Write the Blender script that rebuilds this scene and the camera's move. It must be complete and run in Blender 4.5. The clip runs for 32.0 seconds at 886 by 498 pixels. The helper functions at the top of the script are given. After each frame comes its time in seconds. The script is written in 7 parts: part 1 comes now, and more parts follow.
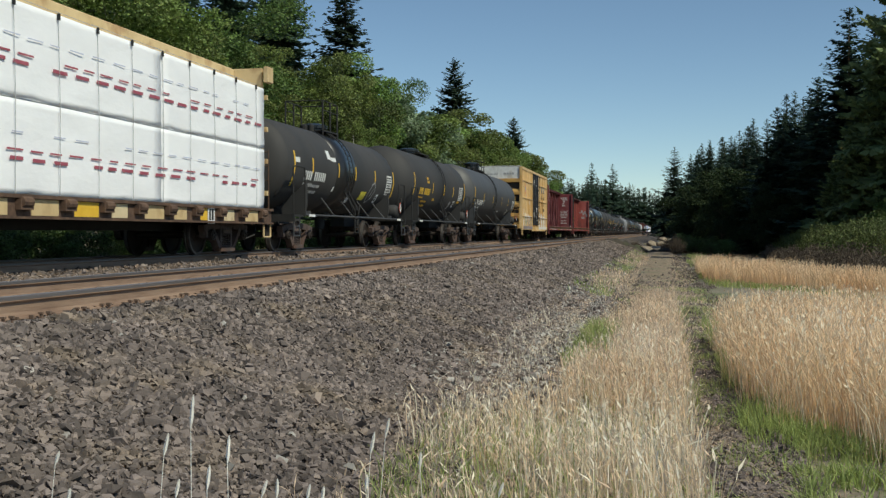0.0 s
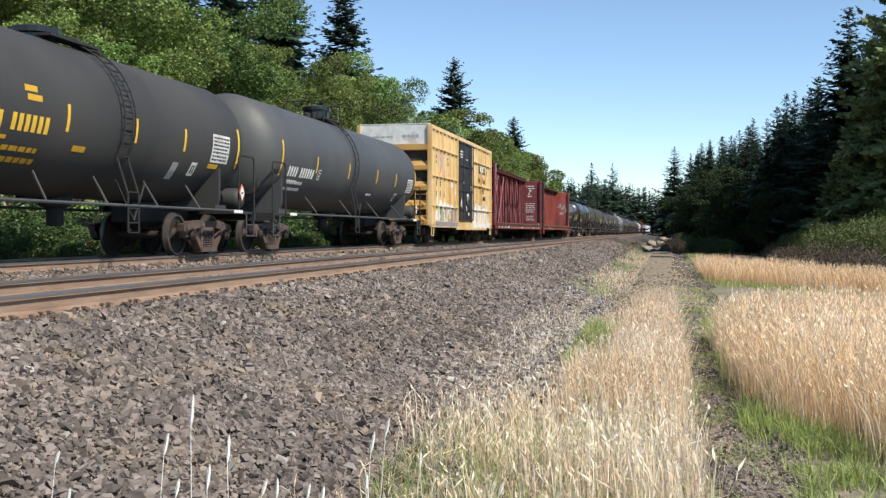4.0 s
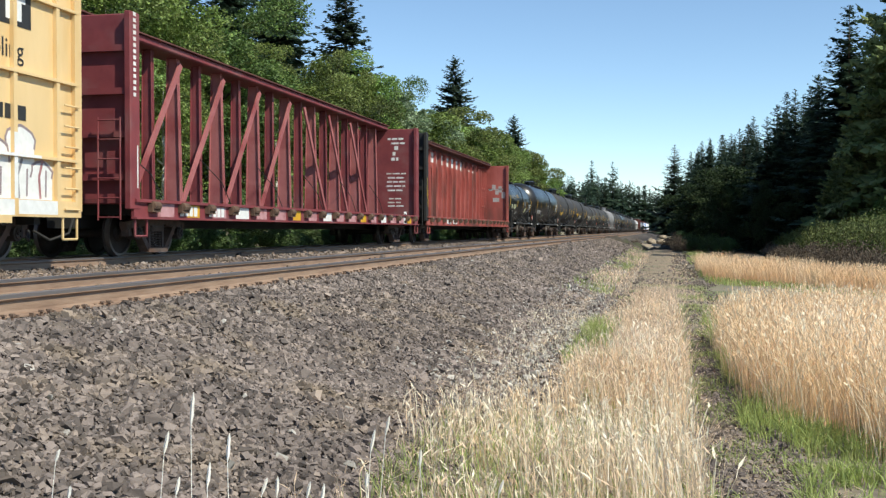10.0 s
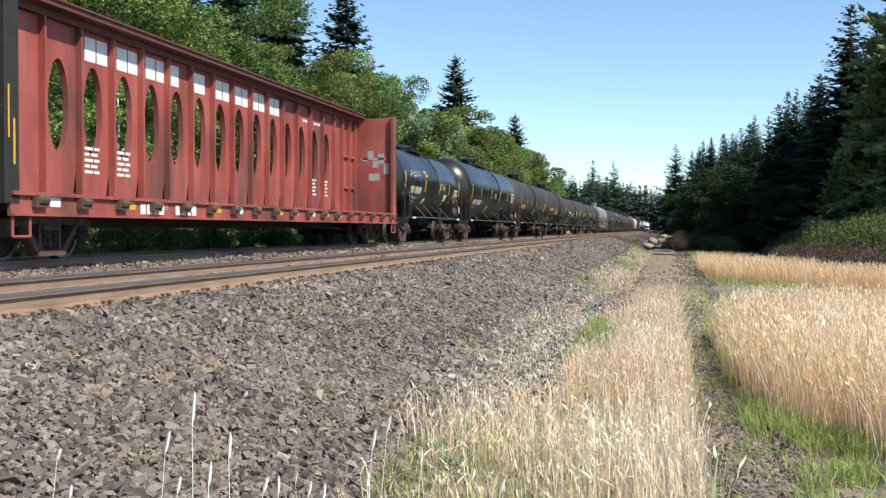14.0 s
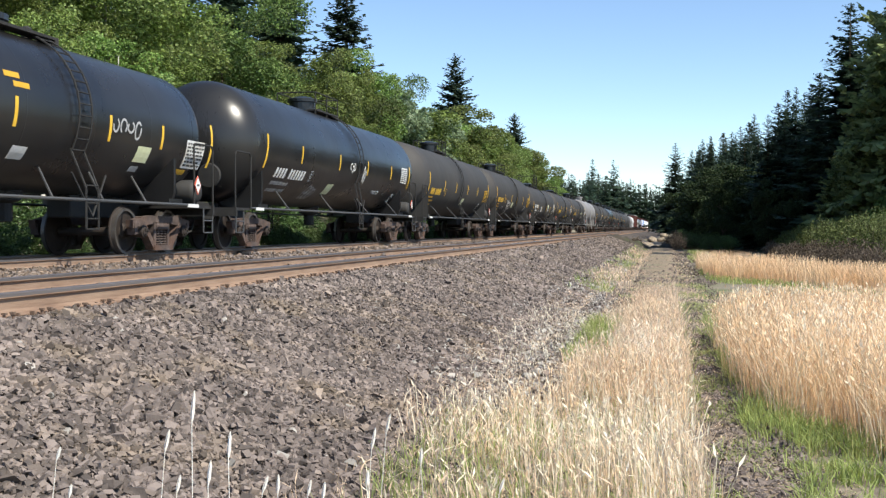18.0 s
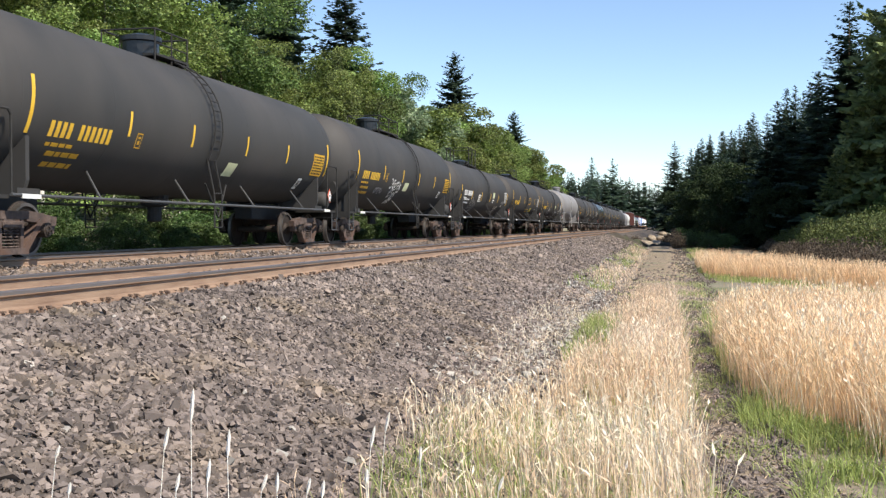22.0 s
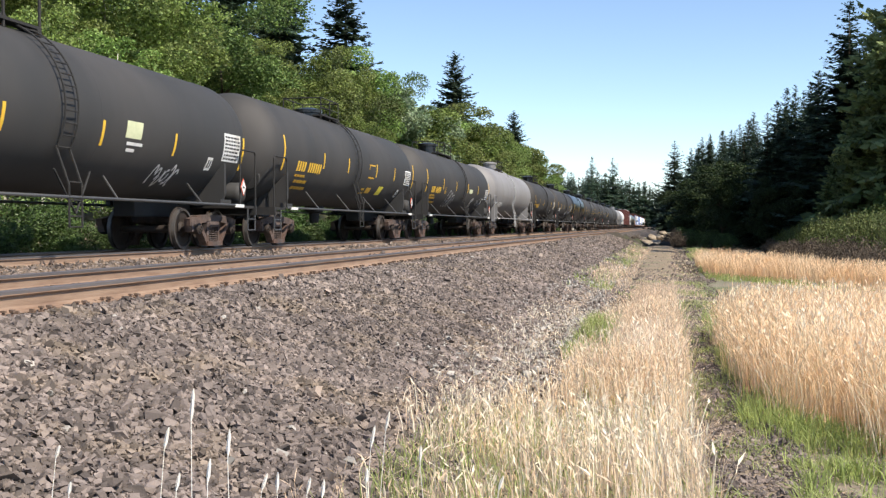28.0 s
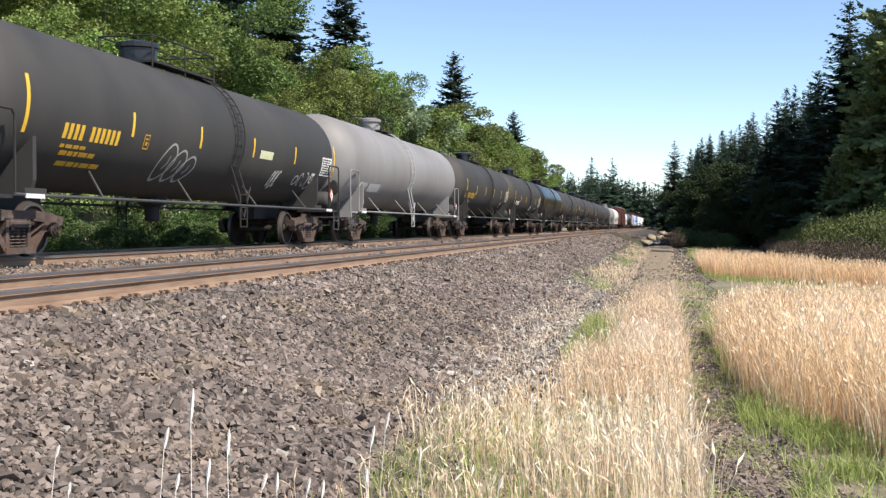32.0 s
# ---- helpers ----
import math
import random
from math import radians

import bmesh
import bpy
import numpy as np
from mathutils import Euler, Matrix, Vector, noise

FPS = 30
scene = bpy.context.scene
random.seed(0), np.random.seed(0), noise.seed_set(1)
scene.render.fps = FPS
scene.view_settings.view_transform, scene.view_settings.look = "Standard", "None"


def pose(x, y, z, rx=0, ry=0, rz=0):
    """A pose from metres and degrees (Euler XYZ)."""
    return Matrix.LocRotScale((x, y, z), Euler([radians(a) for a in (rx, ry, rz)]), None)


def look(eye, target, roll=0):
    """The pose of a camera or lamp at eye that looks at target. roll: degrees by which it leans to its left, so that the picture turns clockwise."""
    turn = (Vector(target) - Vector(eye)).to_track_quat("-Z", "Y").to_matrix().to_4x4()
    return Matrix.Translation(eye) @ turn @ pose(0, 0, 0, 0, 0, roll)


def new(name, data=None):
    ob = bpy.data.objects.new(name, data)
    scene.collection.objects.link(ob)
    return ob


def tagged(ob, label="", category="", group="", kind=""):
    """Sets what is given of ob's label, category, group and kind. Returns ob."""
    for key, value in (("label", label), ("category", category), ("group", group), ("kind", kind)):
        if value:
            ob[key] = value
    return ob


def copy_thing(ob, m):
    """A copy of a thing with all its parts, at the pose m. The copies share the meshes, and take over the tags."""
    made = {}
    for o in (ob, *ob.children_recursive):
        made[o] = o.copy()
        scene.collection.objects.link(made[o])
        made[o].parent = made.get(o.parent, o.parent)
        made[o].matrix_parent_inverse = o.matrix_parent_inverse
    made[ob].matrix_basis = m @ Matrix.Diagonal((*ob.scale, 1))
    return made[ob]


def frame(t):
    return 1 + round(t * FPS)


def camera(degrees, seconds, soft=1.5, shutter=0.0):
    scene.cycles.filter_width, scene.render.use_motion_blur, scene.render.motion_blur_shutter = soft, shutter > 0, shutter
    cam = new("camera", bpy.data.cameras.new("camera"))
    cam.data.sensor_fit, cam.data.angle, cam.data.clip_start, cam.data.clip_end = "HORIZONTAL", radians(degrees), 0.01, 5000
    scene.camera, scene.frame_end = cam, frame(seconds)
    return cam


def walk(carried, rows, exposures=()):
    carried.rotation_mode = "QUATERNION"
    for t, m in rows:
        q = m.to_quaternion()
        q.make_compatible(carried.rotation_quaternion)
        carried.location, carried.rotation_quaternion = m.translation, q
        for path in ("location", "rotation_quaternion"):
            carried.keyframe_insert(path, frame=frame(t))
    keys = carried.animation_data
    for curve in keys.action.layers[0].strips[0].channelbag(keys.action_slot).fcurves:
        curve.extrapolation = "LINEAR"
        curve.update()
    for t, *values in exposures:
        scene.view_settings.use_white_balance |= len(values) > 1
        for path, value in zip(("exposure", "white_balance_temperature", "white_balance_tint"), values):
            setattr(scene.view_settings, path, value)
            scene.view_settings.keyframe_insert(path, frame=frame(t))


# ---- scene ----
# The camera stands on a field path beside two railway tracks; the world's y axis runs along the rails.
FOCAL = 1870.0
cam = camera(2 * math.degrees(math.atan(784 / FOCAL)), 32.0, soft=1.35, shutter=0.04)
YAW, EYE = 11.9, 1.6
DRIFT = [(0, 0, 0.5), (2, 0, -0.3), (4, 0, -0.3), (6, 0, -0.3), (8, 0, -0.8), (9, 0, -2.3), (10, 0.2, -3.4),
         (12, 1.5, -3.9), (13.6, 2.5, -4.3), (14.5, 1.6, -5.3), (17, 1.5, -6.4), (19, 1.4, -7.0), (20, 1.0, -8.0),
         (22, 0, -9.5), (25, 0.6, -9.9), (28, 0.2, -10.4), (30, 0, -10.3), (32, -0.3, -10.4)]
walk(cam, [(t, pose(0, 0, EYE, 90 - math.degrees(math.atan((29.5 - dv) / FOCAL)), 0,
                    YAW + math.degrees(du / FOCAL))) for t, du, dv in DRIFT],
     exposures=[(0, -0.27, 6950, 0.0), (0.8, -0.36, 6950, 0.0), (1.3, -0.26, 6950, 0.0), (1.8, 0.09, 6950, 0.0), (2.6, 0.52, 6900, 2.5), (6, 0.45, 6720, 8.0), (8.5, 0.37, 6800, 5.0),
                (10, 0.47, 6800, 3.0), (12, 0.59, 6850, 2.5), (14, 0.63, 6750, 4.5), (19, 0.70, 6850, 8.0), (24, 0.74, 7050, 11.0), (32, 0.74, 7050, 11.0)])

# ---- light: a clear day, the sun high on the field's side ----
SUN_EL, SUN_AZ = 48.0, 117.0
world = bpy.data.worlds.new("sky")
scene.world = world
world.use_nodes = True
wn = world.node_tree.nodes
sky = wn.new("ShaderNodeTexSky")
sky.sky_type, sky.sun_disc = "NISHITA", False
sky.sun_elevation, sky.sun_rotation = radians(SUN_EL), radians(SUN_AZ)
sky.air_density, sky.dust_density, sky.ozone_density = 0.84, 0.0, 3.2
sky.altitude = 800
world.node_tree.links.new(sky.outputs[0], wn["Background"].inputs[0])
wn["Background"].inputs[1].default_value = 0.13
sun = new("sun", bpy.data.lights.new("sun", "SUN"))
sun.data.energy, sun.data.angle, sun.data.color = 4.0, radians(0.5), (1.0, 0.95, 0.87)
sdir = Vector((math.cos(radians(SUN_EL)) * math.sin(radians(SUN_AZ)), math.cos(radians(SUN_EL)) * math.cos(radians(SUN_AZ)),
               math.sin(radians(SUN_EL))))
sun.matrix_world = look(sdir * 60, (0, 0, 0))

# ---- plan ----
RAIL, NEAR_RAIL = 1.092, 1.115     # tops of the rails: the train's track, the empty one
NEAR, FAR = -5.65, -11.25   # centres of the two tracks
SPEED = 7.13            # metres a second, towards the camera's side


# ---- materials ----
def ramp(nt, fac, stops):
    r = nt.nodes.new("ShaderNodeValToRGB")
    while len(r.color_ramp.elements) < len(stops):
        r.color_ramp.elements.new(0.5)
    for e, (p, c) in zip(r.color_ramp.elements, stops):
        e.position, e.color = p, (*c, 1)
    nt.links.new(fac, r.inputs[0])
    return r.outputs[0]


def shade(name, stops, scale=3.0, rough=0.7, metal=0.0, bump=0.0, bscale=40.0, spots=None, sscale=0.6, stretch=(1, 1, 1),
          random_by="", rvar=0.25, translucent=0.0, spec=0.5, each=0.0):
    """Principled material: noise ramp, a second large-scale stain colour, fine relief, and a shift from piece to piece."""
    m = bpy.data.materials.new(name)
    m.use_nodes = True
    nt = m.node_tree
    n, l = nt.nodes, nt.links
    b = n["Principled BSDF"]
    co = n.new("ShaderNodeTexCoord")
    mp = n.new("ShaderNodeMapping")
    mp.inputs["Scale"].default_value = stretch
    l.new(co.outputs["Object"], mp.inputs[0])
    t1 = n.new("ShaderNodeTexNoise")
    t1.inputs["Scale"].default_value, t1.inputs["Detail"].default_value, t1.inputs["Roughness"].default_value = scale, 6, 0.65
    l.new(mp.outputs[0], t1.inputs[0])
    col = ramp(nt, t1.outputs[0], [(0.3 + 0.4 * i / max(1, len(stops) - 1), c) for i, c in enumerate(stops)])
    if spots:
        t2 = n.new("ShaderNodeTexNoise")
        t2.inputs["Scale"].default_value, t2.inputs["Detail"].default_value = sscale, 5
        l.new(mp.outputs[0], t2.inputs[0])
        mask = ramp(nt, t2.outputs[0], [(0.5, (0, 0, 0)), (0.68, (1, 1, 1))])
        mx = n.new("ShaderNodeMix")
        mx.data_type = "RGBA"
        l.new(mask, mx.inputs["Factor"])
        l.new(col, mx.inputs["A"])
        mx.inputs["B"].default_value = (*spots, 1)
        col = mx.outputs["Result"]
    if random_by:
        src = n.new("ShaderNodeNewGeometry").outputs["Random Per Island"] if random_by == "island" else n.new("ShaderNodeObjectInfo").outputs["Random"]
        mr = n.new("ShaderNodeMapRange")
        mr.inputs[3].default_value, mr.inputs[4].default_value = 1 - rvar, 1 + rvar
        l.new(src, mr.inputs[0])
        hs = n.new("ShaderNodeHueSaturation")
        l.new(mr.outputs[0], hs.inputs["Value"])
        l.new(col, hs.inputs["Color"])
        col = hs.outputs[0]
    if each:
        oi = n.new("ShaderNodeObjectInfo").outputs["Random"]
        hs = n.new("ShaderNodeHueSaturation")
        for k, (lo, hi) in {"Value": (1 - each, 1 + 0.6 * each), "Hue": (0.5 - 0.05 * each, 0.5 + 0.07 * each)}.items():
            mr = n.new("ShaderNodeMapRange")
            mr.inputs[3].default_value, mr.inputs[4].default_value = lo, hi
            l.new(oi, mr.inputs[0])
            l.new(mr.outputs[0], hs.inputs[k])
        l.new(col, hs.inputs["Color"])
        col = hs.outputs[0]
    l.new(col, b.inputs["Base Color"])
    rr = n.new("ShaderNodeMapRange")
    rr.inputs[3].default_value, rr.inputs[4].default_value = max(0.04, rough - 0.12), min(1, rough + 0.12)
    l.new(t1.outputs[0], rr.inputs[0])
    l.new(rr.outputs[0], b.inputs["Roughness"])
    b.inputs["Metallic"].default_value = metal
    b.inputs["Specular IOR Level"].default_value = spec
    if bump:
        t3 = n.new("ShaderNodeTexNoise")
        t3.inputs["Scale"].default_value, t3.inputs["Detail"].default_value = bscale, 4
        l.new(mp.outputs[0], t3.inputs[0])
        bp = n.new("ShaderNodeBump")
        bp.inputs["Strength"].default_value, bp.inputs["Distance"].default_value = min(1, bump), 0.02
        l.new(t3.outputs[0], bp.inputs["Height"])
        l.new(bp.outputs[0], b.inputs["Normal"])
    if translucent:
        tr = n.new("ShaderNodeBsdfTranslucent")
        l.new(col, tr.inputs[0])
        ms = n.new("ShaderNodeMixShader")
        ms.inputs[0].default_value = translucent
        l.new(b.outputs[0], ms.inputs[1])
        l.new(tr.outputs[0], ms.inputs[2])
        l.new(ms.outputs[0], n["Material Output"].inputs[0])
    return m


M = {}
M["soil"] = shade("soil", [(0.16, 0.13, 0.10), (0.24, 0.20, 0.15), (0.30, 0.27, 0.20)], 6, 0.95, bump=0.8, bscale=30, spots=(0.12, 0.15, 0.05), sscale=0.5)
M["track_dirt"] = shade("track_dirt", [(0.17, 0.125, 0.084), (0.27, 0.205, 0.142), (0.38, 0.30, 0.215)], 7, 0.95, bump=0.9, bscale=50, spots=(0.19, 0.18, 0.10), sscale=0.7)
# bed under the stones, coloured darker to deepen the shade in their gaps
M["gravel_bed_shaded"] = shade("gravel_bed_shaded", [(0.035, 0.029, 0.025), (0.07, 0.057, 0.049), (0.12, 0.10, 0.085)], 22, 0.95, bump=1.0, bscale=40, spots=(0.14, 0.11, 0.08), sscale=0.8)
M["stone"] = shade("stone", [(0.105, 0.083, 0.073), (0.175, 0.142, 0.125), (0.28, 0.226, 0.197)], 0.8, 0.92, bump=0.25, bscale=60, spots=(0.19, 0.148, 0.112), sscale=1.6, random_by="island", rvar=0.55)
M["stone_piece"] = shade("stone_piece", [(0.105, 0.083, 0.073), (0.175, 0.142, 0.125), (0.28, 0.226, 0.197)], 0.8, 0.92, bump=0.25, bscale=60, spots=(0.19, 0.148, 0.112), sscale=1.6, random_by="object", rvar=0.55)
M["rusty_stone"] = shade("rusty_stone", [(0.13, 0.095, 0.07), (0.19, 0.14, 0.105), (0.25, 0.19, 0.145)], 1.5, 0.92, random_by="island", rvar=0.4)
# stones of the train's track: the shade under the cars is painted in
M["shaded_stone"] = shade("shaded_stone", [(0.05, 0.04, 0.033), (0.085, 0.068, 0.056), (0.13, 0.105, 0.088)], 1.5, 0.85, random_by="island", rvar=0.4)
M["pale_stone"] = shade("pale_stone", [(0.30, 0.28, 0.25), (0.42, 0.39, 0.35)], 4, 0.9, random_by="island", rvar=0.3)
M["rail_rust"] = shade("rail_rust", [(0.19, 0.118, 0.080), (0.275, 0.182, 0.126), (0.335, 0.235, 0.168)], 5, 0.85, bump=0.2, stretch=(3, 0.3, 3))
M["rail_head"] = shade("rail_head", [(0.17, 0.15, 0.145), (0.24, 0.215, 0.21)], 3, 0.45, metal=0.6, stretch=(5, 0.1, 5))
M["tie_wood"] = shade("tie_wood", [(0.09, 0.066, 0.05), (0.16, 0.12, 0.092), (0.23, 0.18, 0.145)], 4, 0.95, bump=0.6, bscale=18, stretch=(0.4, 6, 6), random_by="object")
M["iron"] = shade("iron", [(0.11, 0.075, 0.055), (0.19, 0.125, 0.09)], 10, 0.85, bump=0.2)
M["truck_iron"] = shade("truck_iron", [(0.040, 0.028, 0.024), (0.080, 0.057, 0.049), (0.145, 0.105, 0.090)], 5, 0.85, bump=0.25, bscale=30, spots=(0.10, 0.055, 0.038), sscale=1.8)
M["wheel_steel"] = shade("wheel_steel", [(0.024, 0.018, 0.015), (0.05, 0.037, 0.03)], 6, 0.75, metal=0.2)
M["tread"] = shade("tread", [(0.14, 0.125, 0.115), (0.22, 0.20, 0.185)], 3, 0.5, metal=0.8)
M["under_black"] = shade("under_black", [(0.012, 0.012, 0.012), (0.03, 0.028, 0.026)], 5, 0.8)
M["white_paint"] = shade("white_paint", [(0.62, 0.62, 0.60), (0.80, 0.80, 0.78)], 6, 0.6, spots=(0.55, 0.52, 0.47), sscale=2)
M["sign_white"] = shade("sign_white", [(0.66, 0.66, 0.64), (0.80, 0.80, 0.78)], 9, 0.5)
M["grey_print"] = shade("grey_print", [(0.30, 0.30, 0.30), (0.45, 0.45, 0.45)], 9, 0.6)
M["yellow_stripe"] = shade("yellow_stripe", [(0.72, 0.42, 0.035), (0.82, 0.52, 0.06)], 5, 0.5)
M["yellow_sign"] = shade("yellow_sign", [(0.70, 0.60, 0.05), (0.78, 0.68, 0.10)], 5, 0.5)
M["mustard"] = shade("mustard", [(0.55, 0.30, 0.02), (0.65, 0.38, 0.03)], 5, 0.5)
M["pale_sign"] = shade("pale_sign", [(0.55, 0.58, 0.35), (0.66, 0.68, 0.45)], 5, 0.6)
M["red_print"] = shade("red_print", [(0.33, 0.07, 0.10), (0.42, 0.11, 0.14)], 6, 0.6)
M["emblem_red"] = shade("emblem_red", [(0.55, 0.10, 0.06), (0.66, 0.15, 0.09)], 6, 0.6)
M["emblem_blue"] = shade("emblem_blue", [(0.22, 0.32, 0.55), (0.30, 0.42, 0.64)], 6, 0.6)
M["mauve_spray"] = shade("mauve_spray", [(0.22, 0.17, 0.18), (0.34, 0.27, 0.28)], 5, 0.6)
# boxcar end recesses: grime, plus the ribs' shade painted in as darker colour
M["end_grime_shade"] = shade("end_grime_shade", [(0.030, 0.022, 0.016), (0.055, 0.040, 0.028), (0.09, 0.065, 0.042)], 3, 0.85, bump=0.3, bscale=14)
M["teal_spray"] = shade("teal_spray", [(0.03, 0.16, 0.15), (0.06, 0.26, 0.24)], 5, 0.6)
M["grey_spray"] = shade("grey_spray", [(0.20, 0.19, 0.20), (0.32, 0.31, 0.33)], 4, 0.6)
M["pale_blue"] = shade("pale_blue", [(0.52, 0.55, 0.68), (0.60, 0.63, 0.74)], 6, 0.5)
M["black_print"] = shade("black_print", [(0.015, 0.015, 0.015), (0.03, 0.03, 0.03)], 6, 0.6)


def tank_paint(name, a, b, dust, rough=0.56):
    return shade(name, [a, b], 1.3, rough, bump=0.04, bscale=3, spots=dust, sscale=0.45, stretch=(1, 0.8, 0.35))


M["tank_black"] = tank_paint("tank_black", (0.012, 0.012, 0.013), (0.018, 0.018, 0.019), (0.026, 0.025, 0.024), 0.30)
M["tank_charcoal"] = tank_paint("tank_charcoal", (0.030, 0.0295, 0.029), (0.040, 0.039, 0.038), (0.052, 0.048, 0.045), 0.72)
M["tank_slate"] = tank_paint("tank_slate", (0.055, 0.057, 0.060), (0.068, 0.070, 0.073), (0.082, 0.081, 0.080))
M["tank_grey"] = tank_paint("tank_grey", (0.22, 0.215, 0.215), (0.28, 0.275, 0.275), (0.20, 0.19, 0.185), 0.6)
M["tank_white"] = tank_paint("tank_white", (0.62, 0.62, 0.60), (0.72, 0.72, 0.70), (0.5, 0.5, 0.48))
M["box_yellow"] = shade("box_yellow", [(0.66, 0.47, 0.23), (0.75, 0.55, 0.29)], 1.2, 0.55, spots=(0.56, 0.33, 0.11), sscale=0.7, stretch=(1, 1, 0.3), bump=0.05)
M["box_end"] = shade("box_end", [(0.50, 0.28, 0.08), (0.60, 0.35, 0.10)], 2, 0.65, spots=(0.36, 0.21, 0.09), sscale=0.9)
M["box_door"] = shade("box_door", [(0.018, 0.018, 0.020), (0.03, 0.03, 0.032)], 2, 0.55, spots=(0.05, 0.048, 0.045), sscale=1.2)
M["maroon"] = shade("maroon", [(0.15, 0.026, 0.032), (0.23, 0.046, 0.050)], 2, 0.65, spots=(0.20, 0.07, 0.07), sscale=1.3, bump=0.08)
M["faded_red"] = shade("faded_red", [(0.29, 0.085, 0.085), (0.39, 0.135, 0.13)], 2, 0.65, spots=(0.24, 0.05, 0.05), sscale=1.1)
M["panel_red"] = shade("panel_red", [(0.215, 0.046, 0.037), (0.325, 0.074, 0.060), (0.40, 0.11, 0.092)], 1.3, 0.6, spots=(0.15, 0.055, 0.045), sscale=0.9, bump=0.1, stretch=(1, 1, 0.35))
M["pink_paint"] = shade("pink_paint", [(0.40, 0.20, 0.21), (0.52, 0.30, 0.31)], 3, 0.7, spots=(0.25, 0.08, 0.08), sscale=2.5)
M["rust_dark"] = shade("rust_dark", [(0.055, 0.032, 0.022), (0.10, 0.058, 0.038), (0.16, 0.095, 0.06)], 5, 0.9, bump=0.2, bscale=25)
M["brown_paint"] = shade("brown_paint", [(0.09, 0.03, 0.025), (0.14, 0.045, 0.035)], 2, 0.7)
M["tan_paint"] = shade("tan_paint", [(0.55, 0.40, 0.20), (0.66, 0.50, 0.27)], 2, 0.65, spots=(0.36, 0.20, 0.09), sscale=1.6)
M["pale_tan"] = shade("pale_tan", [(0.60, 0.47, 0.27), (0.68, 0.56, 0.36)], 3, 0.7, spots=(0.25, 0.13, 0.06), sscale=2.2)
M["wrap"] = shade("wrap", [(0.93, 0.93, 0.94), (0.97, 0.97, 0.97)], 2.2, 0.5, bump=0.35, bscale=5, stretch=(1, 1, 2.0))
M["wrap_blue"] = shade("wrap_blue", [(0.10, 0.20, 0.50), (0.16, 0.30, 0.62)], 2, 0.5)
M["lumber"] = shade("lumber", [(0.45, 0.30, 0.15), (0.56, 0.40, 0.22)], 5, 0.8)
M["bark"] = shade("bark", [(0.07, 0.05, 0.035), (0.14, 0.105, 0.075)], 6, 0.95, bump=0.8, bscale=14, stretch=(1, 1, 0.25))
M["birch_bark"] = shade("birch_bark", [(0.50, 0.48, 0.43), (0.68, 0.66, 0.60)], 4, 0.8, spots=(0.10, 0.09, 0.08), sscale=4, stretch=(1, 1, 0.5))
M["pale_bark"] = shade("pale_bark", [(0.30, 0.28, 0.24), (0.45, 0.43, 0.38)], 5, 0.9, spots=(0.10, 0.09, 0.07), sscale=3)
M["leaf"] = shade("leaf", [(0.125, 0.185, 0.042), (0.215, 0.285, 0.075), (0.34, 0.40, 0.15)], 0.5, 0.55, random_by="island", rvar=0.55, translucent=0.32, spec=0.4, each=0.35)
M["leaf_dark"] = shade("leaf_dark", [(0.06, 0.098, 0.026), (0.115, 0.165, 0.044), (0.20, 0.255, 0.078)], 0.5, 0.55, random_by="island", rvar=0.55, translucent=0.3, spec=0.4, each=0.35)
M["leaf_shrub"] = shade("leaf_shrub", [(0.045, 0.085, 0.026), (0.085, 0.14, 0.042), (0.16, 0.225, 0.078)], 1.5, 0.5, random_by="island", rvar=0.6, translucent=0.3, spec=0.45, each=0.3)
M["leaf_pale"] = shade("leaf_pale", [(0.16, 0.23, 0.12), (0.25, 0.33, 0.19), (0.36, 0.43, 0.28)], 0.5, 0.55, random_by="island", rvar=0.4, translucent=0.3, spec=0.4)
# leaves beneath the firs: the wood's shade is put into the colour
M["leaf_shaded"] = shade("leaf_shaded", [(0.018, 0.034, 0.013), (0.030, 0.050, 0.018), (0.048, 0.072, 0.026)], 0.5, 0.65, random_by="island", rvar=0.45, translucent=0.2, spec=0.25)
M["needle"] = shade("needle", [(0.034, 0.060, 0.040), (0.056, 0.092, 0.056), (0.090, 0.132, 0.078)], 0.4, 0.65, random_by="island", rvar=0.45, translucent=0.2, spec=0.3, each=0.35)
# brighter copy of the fir needles: sunlight is put into the colour
M["needle_sunlit"] = shade("needle_sunlit", [(0.12, 0.17, 0.065), (0.20, 0.25, 0.10), (0.29, 0.33, 0.145)], 0.5, 0.65, random_by="island", rvar=0.45, translucent=0.45, spec=0.3)
M["straw"] = shade("straw", [(0.76, 0.52, 0.31), (0.86, 0.65, 0.42), (0.92, 0.77, 0.57)], 0.9, 0.7, random_by="island", rvar=0.18, translucent=0.32, spec=0.3)
M["straw_pale"] = shade("straw_pale", [(0.66, 0.48, 0.33), (0.83, 0.645, 0.47), (0.91, 0.78, 0.64)], 0.9, 0.7, random_by="island", rvar=0.3, translucent=0.4, spec=0.3)
M["grass_green"] = shade("grass_green", [(0.25, 0.33, 0.095), (0.38, 0.45, 0.155), (0.55, 0.56, 0.29)], 1.2, 0.6, random_by="island", rvar=0.4, translucent=0.45, spec=0.3)
M["straw_white"] = shade("straw_white", [(0.82, 0.70, 0.51), (0.90, 0.81, 0.63), (0.94, 0.88, 0.75)], 0.9, 0.7, random_by="island", rvar=0.1, translucent=0.25, spec=0.3)
M["seed_white"] = shade("seed_white", [(0.84, 0.80, 0.72), (0.92, 0.90, 0.85)], 2, 0.7, translucent=0.05, spec=0.3)
